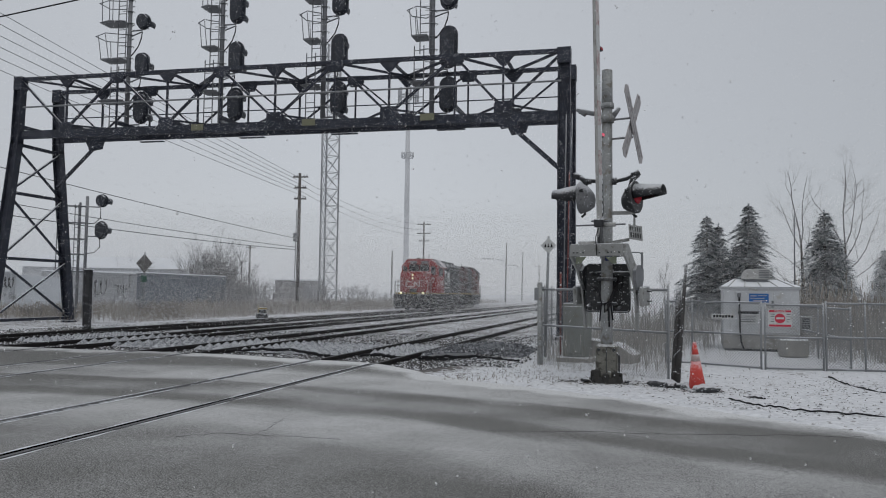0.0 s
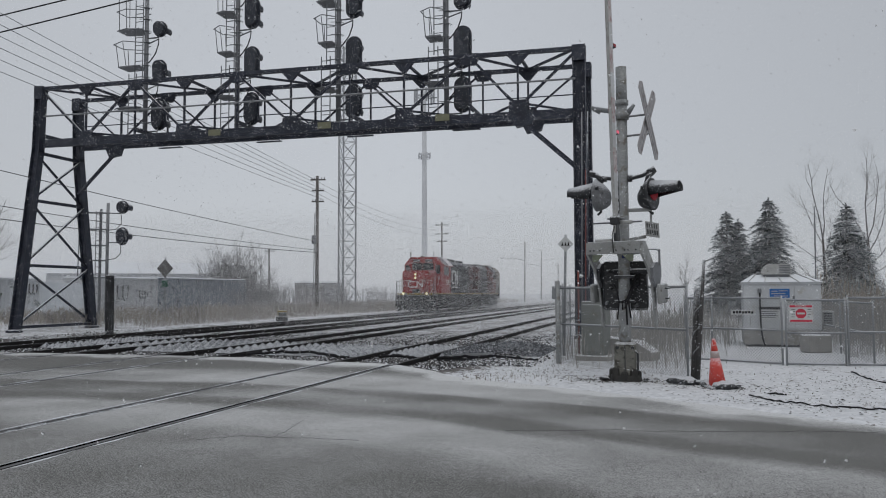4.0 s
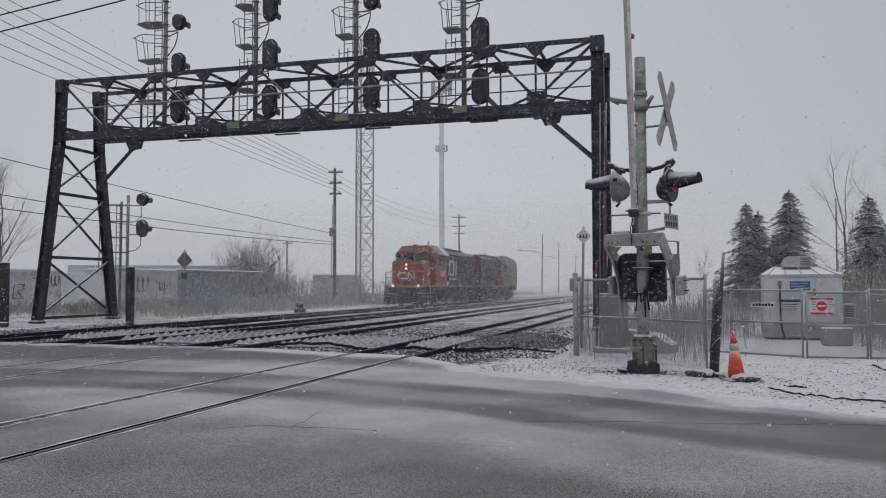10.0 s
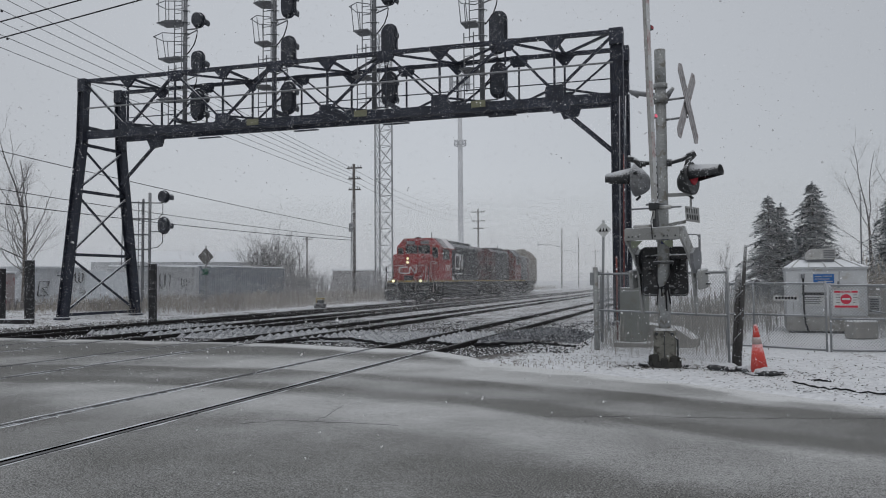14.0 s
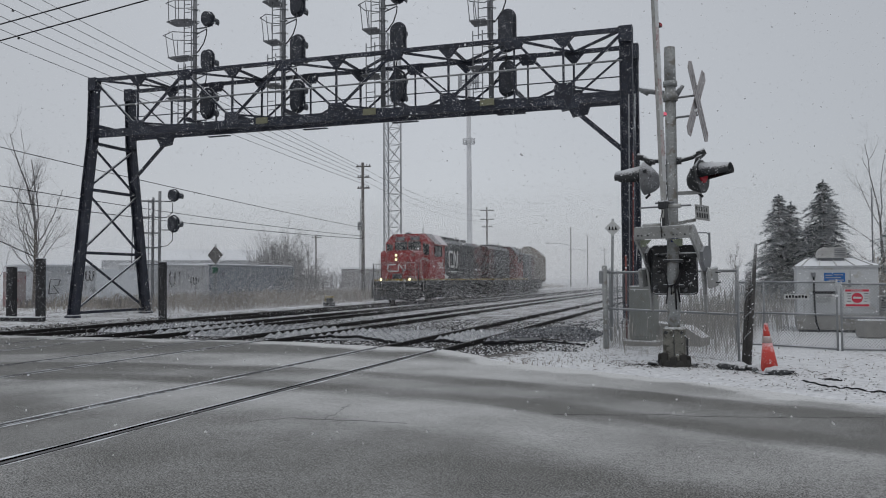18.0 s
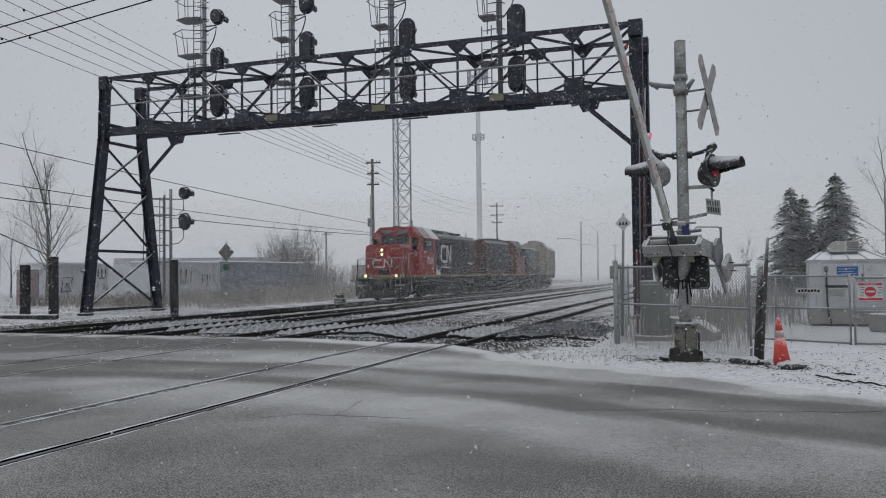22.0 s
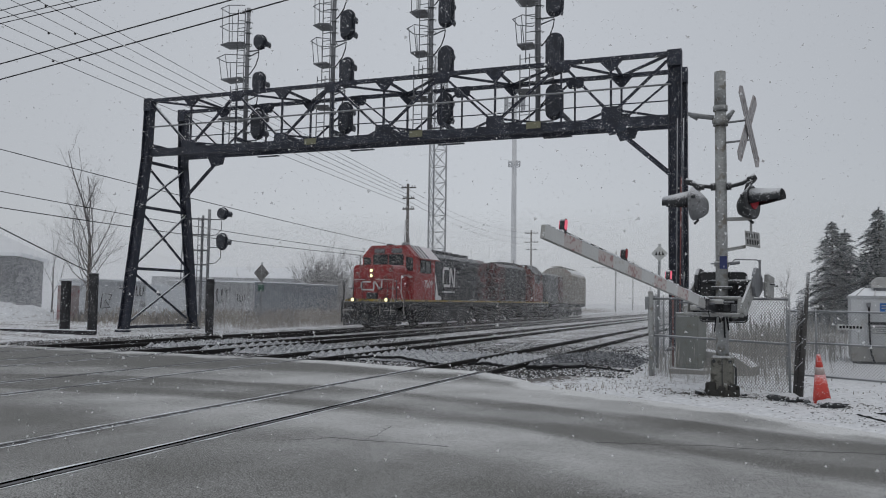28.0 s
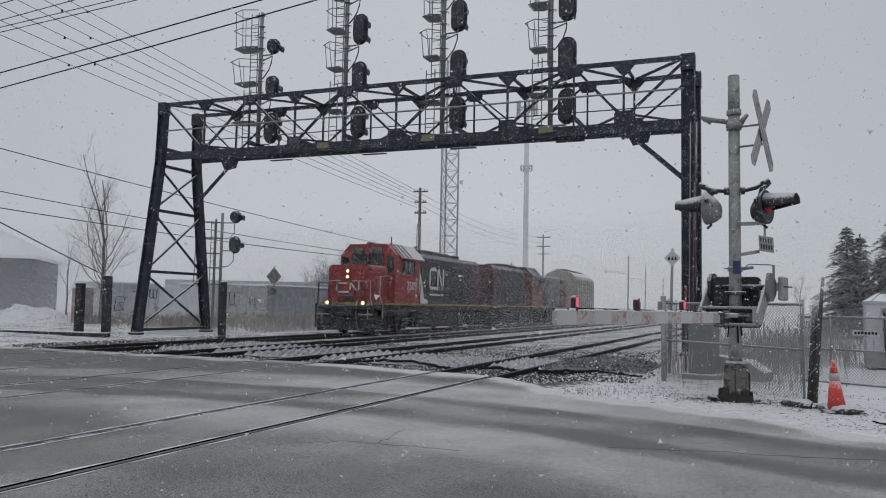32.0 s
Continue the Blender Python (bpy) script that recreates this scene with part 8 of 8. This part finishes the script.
def forked_tree(x, y, h, seed, label, group, forks, depth=3, twig=1.0):
    """A trunk that divides at a given height into limbs with set directions."""
    rnd = random.Random(seed)
    t = thing("bare_tree", (x, y, 0), label, "tree", group)
    r0 = 0.0105 * h * twig
    part("trunk", tube(tube(BM(), (0, 0, -0.3), (0.01 * h, 0, h * 0.22), r0 * 1.25, r0, 8, False), (0.01 * h, 0, h * 0.22), (0.0, 0, h * 0.5), r0, r0 * 0.6, 8, False), M_BARK, t)
    bm = BM()
    for s, dx, dz, ln, th in forks:
        limb(bm, rnd, Vector((0.01 * h * (0.5 - s) * 4 if s > 0.25 else 0.01 * h * s / 0.22, 0, h * s)), Vector((dx, rnd.uniform(-0.35, 0.35), dz)).normalized(), h * ln, r0 * th, depth)
    part("crown", bm, M_TWIG, t, "open crown of bare limbs and fine twigs")
    return t


p = polar(10.15, 52)
forked_tree(p.x, p.y, 9.2, 44, "tall slender bare tree behind the spruces", "bare trees behind the hut", [(0.5, -0.12, 1, 0.5, 0.5), (0.5, 0.2, 1, 0.46, 0.42), (0.46, -0.45, 1, 0.36, 0.32), (0.4, 0.5, 1, 0.3, 0.3), (0.33, -0.9, 0.9, 0.3, 0.3), (0.26, 0.8, 0.8, 0.22, 0.25), (0.2, -1, 0.5, 0.24, 0.25)])
p = polar(12.75, 54)
forked_tree(p.x, p.y, 9.6, 47, "broad bare tree with fine upswept twigs behind the spruces", "bare trees behind the hut", [(0.5, -0.05, 1, 0.5, 0.5), (0.48, 0.35, 1, 0.48, 0.42), (0.44, -0.45, 1, 0.48, 0.42), (0.4, 0.75, 1, 0.46, 0.4), (0.36, -0.8, 1, 0.36, 0.3), (0.32, 1, 0.6, 0.46, 0.36), (0.26, 1, 0.3, 0.4, 0.3), (0.22, -0.8, 0.7, 0.26, 0.28)])
p = polar(1.4, 100)
bare_tree(p.x, p.y, 6.3, 60, "hazy bare tree far beyond the fence", "far bare trees")


p = polar(-46.5, 47)
forked_tree(p.x, p.y, 9.3, 51, "young bare tree with open spreading branches behind the containers", "trees by the containers", [(0.5, 0.0, 1, 0.52, 0.6), (0.46, 0.5, 1, 0.36, 0.35), (0.42, -0.5, 1, 0.38, 0.36), (0.36, 0.8, 0.9, 0.36, 0.34), (0.33, -0.8, 1, 0.38, 0.34), (0.28, 1, 0.6, 0.34, 0.3), (0.27, -1, 0.8, 0.38, 0.34), (0.24, -0.7, 1, 0.4, 0.3), (0.3, 0.9, 1, 0.3, 0.25), (0.38, -0.9, 0.8, 0.3, 0.28), (0.22, 0.9, 0.9, 0.34, 0.28), (0.22, -1, 0.5, 0.34, 0.28), (0.48, -0.3, 1, 0.42, 0.4), (0.44, 0.3, 1, 0.42, 0.4), (0.3, -0.6, 1, 0.46, 0.36), (0.26, 0.6, 1, 0.42, 0.34), (0.18, -1, 0.9, 0.42, 0.3)], 3, 1.15)
p = polar(-48.6, 50)
forked_tree(p.x, p.y, 6.0, 52, "small bare tree with thin leaning stems behind the containers", "trees by the containers", [(0.4, -0.3, 1, 0.5, 0.5), (0.4, 0.3, 1, 0.5, 0.4), (0.3, -0.6, 1, 0.4, 0.4), (0.25, 0.6, 1, 0.4, 0.4)], 3, 0.7)


def shrub(az, d, h, w, seed, label="dense bare bush of grey-brown twigs", stems=40):
    rnd = random.Random(seed)
    p0 = polar(az, d)
    bm = BM()
    for i in range(stems):
        a = rnd.uniform(0, math.tau)
        o = Vector((rnd.uniform(-w, w) * 0.5, rnd.uniform(-w, w) * 0.5, -0.1))
        dd = Vector((math.cos(a) * 0.4, math.sin(a) * 0.4, 1)).normalized()
        branching(bm, rnd, o, dd, h * rnd.uniform(0.28, 0.45), 0.0075 * h + 0.004, 4 if h > 2 else 3, 0.5)
    ob = lone("bare_bush", bm, M_TWIG, label, "bush", "bare bushes along the tracks")
    ob.matrix_basis = pose(p0.x, p0.y, 0.05)


for i, (az, d, h, w) in enumerate([(-30.9, 76, 6.6, 3.4), (-29.6, 74, 4.6, 2.6), (-27.4, 76, 2.8, 3.5), (-35.6, 90, 5.2, 3.0), (-24.0, 78, 2.6, 4), (-20.8, 95, 2.8, 4), (-26, 66, 1.9, 4), (-28.6, 70, 3.0, 3), (-29.4, 67, 2.4, 3), (-22, 70, 1.6, 4), (-19, 90, 2.0, 4)]):
    shrub(az, d, h, w, 70 + i, stems=48 if h > 3.5 else 36)
rnd_w = random.Random(21)
for i in range(46):
    wx, wy = rnd_w.uniform(-33, -21.2), rnd_w.uniform(27.5, 66)
    shrub(math.degrees(math.atan2(wx, wy)), math.hypot(wx, wy), rnd_w.uniform(0.45, 1.05), rnd_w.uniform(0.8, 2.2), 200 + i, "low tangled clump of dry weeds in snow", 26)


def reeds(name, regions, label, seed, mat, h0, h1, heads=True, thin=1.0):
    rnd = random.Random(seed)
    verts, faces = [], []
    for (x0, x1, y0, y1, count) in regions:
        for _ in range(count):
            x, y = rnd.uniform(x0, x1), rnd.uniform(y0, y1)
            if noise.noise((x * 0.35, y * 0.35, 4)) < rnd.uniform(-0.6, 0.25):
                continue
            h = rnd.uniform(h0, h1) * (0.75 + 0.5 * noise.noise((x * 0.5, y * 0.5, 9)))
            a = rnd.uniform(0, math.tau)
            w = rnd.uniform(0.004, 0.011) * thin
            lean = Vector((rnd.uniform(-0.3, 0.3), rnd.uniform(-0.3, 0.3), 0)) * h
            c = Vector((x, y, -0.02))
            d = Vector((math.cos(a), math.sin(a), 0)) * w
            b = len(verts)
            verts += [c - d, c + d, c + lean * 0.5 + Vector((0, 0, h * 0.6)) + d * 0.8, c + lean + Vector((0, 0, h)), c + lean * 0.5 + Vector((0, 0, h * 0.6)) - d * 0.8]
            faces += [(b, b + 1, b + 2, b + 4), (b + 4, b + 2, b + 3)]
            if heads and rnd.random() < 0.3:
                top = c + lean + Vector((0, 0, h))
                e = Vector((math.cos(a), math.sin(a), 0)) * 0.022 * thin
                b = len(verts)
                verts += [top - Vector((0, 0, 0.2)), top + e, top + Vector((0, 0, 0.12)), top - e]
                faces.append((b, b + 1, b + 2, b + 3))
    me = bpy.data.meshes.new(name)
    me.from_pydata(verts, [], faces)
    me.materials.append(mat)
    tagged(new(name, me), label, "dry grass", kind="stuff")


reeds("dry_reeds", [(-33.3, -24.2, 28.5, 75, 30000), (-24.5, -20.8, 29, 75, 8000), (-30, -22.5, 25.5, 29, 500), (-40, -22.5, 70, 130, 16000)], "tan dry reeds and weeds in snow beside the tracks", 5, M_REED, 0.25, 0.85)
reeds("dry_weeds", [(-2.1, 0.6, 14.9, 24, 2400), (-1.5, 14, 25.5, 40, 7000), (3.8, 14, 18.5, 25, 4000)], "grey-tan dry weeds round the fences", 6, material("grey_tan_weeds", (0.36, 0.345, 0.32), 0.9, 0, 0.3, 1, 8, 0), 0.2, 0.95, thin=0.5)
reeds("dense_brush", [(-1.6, 2.0, 18.6, 28, 2300), (4.7, 15, 18.6, 30, 11000)], "dense grey-brown dry brush behind the fences", 26, material("grey_brown_brush", (0.31, 0.3, 0.28), 0.9, 0, 0.35, 1, 8, 0, snow=0.3, snow_low=0.3), 0.5, 1.5, thin=0.7)
reeds("tall_reeds", [(5.4, 14, 25, 34, 9000)], "tall pale tan reeds behind the hut fence", 16, M_REED, 1.2, 2.2)
reeds("grass_tufts", [(-3.4, 0.6, 12.6, 17.5, 3000), (-35, -21, 18.5, 30, 6000), (0.6, 8, 10.8, 17, 600)], "short dead grass tufts poking through snow", 8, M_REED, 0.02, 0.1, heads=False)
# ---- falling snow ----
def flake_material():
    m = bpy.data.materials.new("snowflake")
    m.use_nodes = True
    n, l = m.node_tree.nodes, m.node_tree.links
    n.remove(n["Principled BSDF"])
    d, t, x = n.new("ShaderNodeBsdfDiffuse"), n.new("ShaderNodeBsdfTranslucent"), n.new("ShaderNodeMixShader")
    d.inputs[0].default_value = t.inputs[0].default_value = (0.985, 0.99, 1.0, 1)
    l.new(d.outputs[0], x.inputs[1])
    l.new(t.outputs[0], x.inputs[2])
    l.new(x.outputs[0], n["Material Output"].inputs[0])
    return m


M_FLAKE = flake_material()


def flakes(name, pts, sizes, label, slim=1.0):
    """Small three-cornered flakes, each turned its own way; slim ones are drawn out into streaks of the same area."""
    k = len(pts)
    rng = np.random.default_rng(11 + k)
    a = rng.normal(size=(k, 3))
    a /= np.linalg.norm(a, axis=1, keepdims=True)
    b = np.cross(a, rng.normal(size=(k, 3)))
    b /= np.linalg.norm(b, axis=1, keepdims=True)
    s = sizes[:, None]
    v = np.stack([pts + a * s * slim, pts + (-0.5 * a * slim + 0.87 * b / slim) * s, pts + (-0.5 * a * slim - 0.87 * b / slim) * s], 1).reshape(-1, 3)
    me = bpy.data.meshes.new(name)
    me.vertices.add(3 * k)
    me.vertices.foreach_set("co", v.ravel())
    me.loops.add(3 * k)
    me.loops.foreach_set("vertex_index", np.arange(3 * k))
    me.polygons.add(k)
    me.polygons.foreach_set("loop_start", np.arange(0, 3 * k, 3))
    me.update(calc_edges=True)
    me.materials.append(M_FLAKE)
    return tagged(new(name, me), label, "snow", kind="stuff")


rng = np.random.default_rng(4)
FLURRIES = []
for fall, drift, count, lo, hi in ((1.0, -0.2, 165000, 0.006, 0.015), (1.3, 0.1, 165000, 0.006, 0.016), (1.15, -0.05, 9000, 0.005, 0.013)):
    p = np.stack([rng.uniform(-30, 16, count), 2.5 + 30 * (rng.uniform(0, 1, count) if count > 9000 else 0.3 * rng.uniform(0, 1, count)) + 8, rng.uniform(0, 13 + fall * 32, count)], 1)
    FLURRIES.append((flakes("falling_snow", p, rng.uniform(lo, hi, count), "loose white snowflakes falling over the crossing"), fall, drift, -0.25))
p = np.stack([rng.uniform(-8, 5, 11000), rng.uniform(3.6, 17, 11000), rng.uniform(-0.5, 6 + 1.2 * 32, 11000)], 1)
p = np.repeat(p, 4, 0) + rng.normal(0, 0.003, (44000, 3))
FLURRIES.append((flakes("falling_snow", p, rng.uniform(0.003, 0.008, 44000), "large white snowflakes falling close by"), 1.2, -0.12, 0.0))
p = np.stack([rng.uniform(-3.2, 3.2, 900), rng.uniform(1.7, 4.2, 900), rng.uniform(-0.5, 4 + 1.1 * 32, 900)], 1)
p = np.repeat(p, 6, 0) + rng.normal(0, 0.0022, (5400, 3))
FLURRIES.append((flakes("falling_snow", p, rng.uniform(0.003, 0.006, 5400), "clumped wet snowflakes drifting past close by"), 1.1, -0.05, 0.0))
count = 2150000
y = 29 + 156 * rng.uniform(0, 1, count) ** 1.32
x = rng.uniform(-1.35, 0.3, count) * y
z = rng.uniform(0, 1, count) ** 1.3 * np.minimum(2.5 + 0.09 * y, 11)
far = np.hypot(x, y)
flakes("distant_snowfall", np.stack([x, y, z], 1), 0.00031 * far * rng.uniform(0.6, 1.3, count), "haze of fine snowflakes in the distance", 8.0)
# overhead wires
P1 = tops[0]
for i in range(6):
    thin = "thin overhead power line sagging from pole to pole"
    pole_end = P1 + Vector((-0.5 + 0.2 * i, 0, -0.15 - 0.36 * i))
    wire((-31.6 + 0.1 * i, 11.4 - 0.77 * i, 17.57 - 0.73 * i), pole_end, 0.25, 0.014, thin)
    if i % 2 == 0:
        wire(pole_end, tops[1] + Vector((-0.6 + 0.24 * i, 0, -0.3 - 0.4 * i)), 0.9, 0.012, thin)
for i, s in enumerate((33, 31, 35, 33, 37, 35)):
    pole_end = P1 + Vector((-0.5 + 0.2 * i, 0, -0.15 - 0.36 * i))
    line = sag((-31.6 + 0.1 * i, 11.4 - 0.77 * i, 17.57 - 0.73 * i), pole_end, 0.25, 100)
    lone("line_damper", box(BM(), line[s] - Vector((0.04, 0.04, 0.1)), line[s] + Vector((0.04, 0.04, -0.01)), 0.01), M_WIRE, "small dark damper clipped under a power line", "cable damper", "line dampers")
for z0, z1 in ((6.05, 9.0), (6.52, 9.28)):
    wire((-26.5, 14, z0), (0.6, 14.0, z1), 0.08, 0.016, "thick black overhead cable crossing above the road")
for a, b, r in (((-22, 14, 8.33), (-8.0, 14, 9.05), 0.011), ((-22, 14, 8.46), (-8.0, 14, 9.46), 0.011), ((-22, 14, 8.2), (-8.0, 14, 8.9), 0.011), ((-22, 14, 8.9), (-8.0, 14, 9.95), 0.011)):
    wire(a, b, 0.02, r, "black overhead cable crossing high above the road")
wire((-33.5, 8, 9.4), P1 + Vector((0, 0, -5.4)), 0.35, 0.02, "thin telephone line sagging to the pole")
wire((-36.5, 14, 7.4), P1 + Vector((0, 0, -6.1)), 0.45, 0.02, "thin telephone line sagging to the pole")
wire((-36.5, 14, 6.4), P1 + Vector((0, 0, -6.3)), 0.45, 0.024, "thin telephone line sagging to the pole")
wire((-34, 20, 7.2), (-34.3, 33, 2.6), 0.1, 0.03, "slack cable running down behind the containers")


# ---- movement ----
def motions():
    def at(t, back):
        y = float(np.interp(t, [r[0] for r in TRAIN_Y], [r[1] for r in TRAIN_Y]))
        return y + back
    for ob, front, rear in ((LOCO_1, 0.0, 17.1), (LOCO_2, 31.1, 17.1), (SLUG, 31.1, 38.5), (WAGON, 38.5, 49.1)):
        rows = []
        for i in range(33):
            y = at(i, 0)
            a, b = (Vector((TRAIN_X + bend(y + s), y + s - 0.03 * max(y + s - 80, 0), 0)) for s in (front, rear))
            d = b - a
            rows.append((i, pose(a.x, a.y, 0, 0, 0, math.degrees(math.atan2(-d.x, d.y)))))
        walk(ob, rows)
    for w, y, z in WHEELSETS:
        rows = []
        flip = -1 if w.parent == LOCO_2 else 1
        for i in range(65):
            t = i * 0.5
            gone = TRAIN_Y[0][1] - at(t, 0)
            rows.append((t, pose(0, y, z, math.degrees(gone / 0.51) * flip, 0, 0)))
        walk(w, rows)
    for ob, fall, drift, back in FLURRIES:
        walk(ob, [(0, pose(0, 0, 0)), (32, pose(drift * 32, back * 32, -fall * 32))])
    walk(GATE, [(t, gate_pose(a)) for t, a in GATE_ANGLES])


motions()
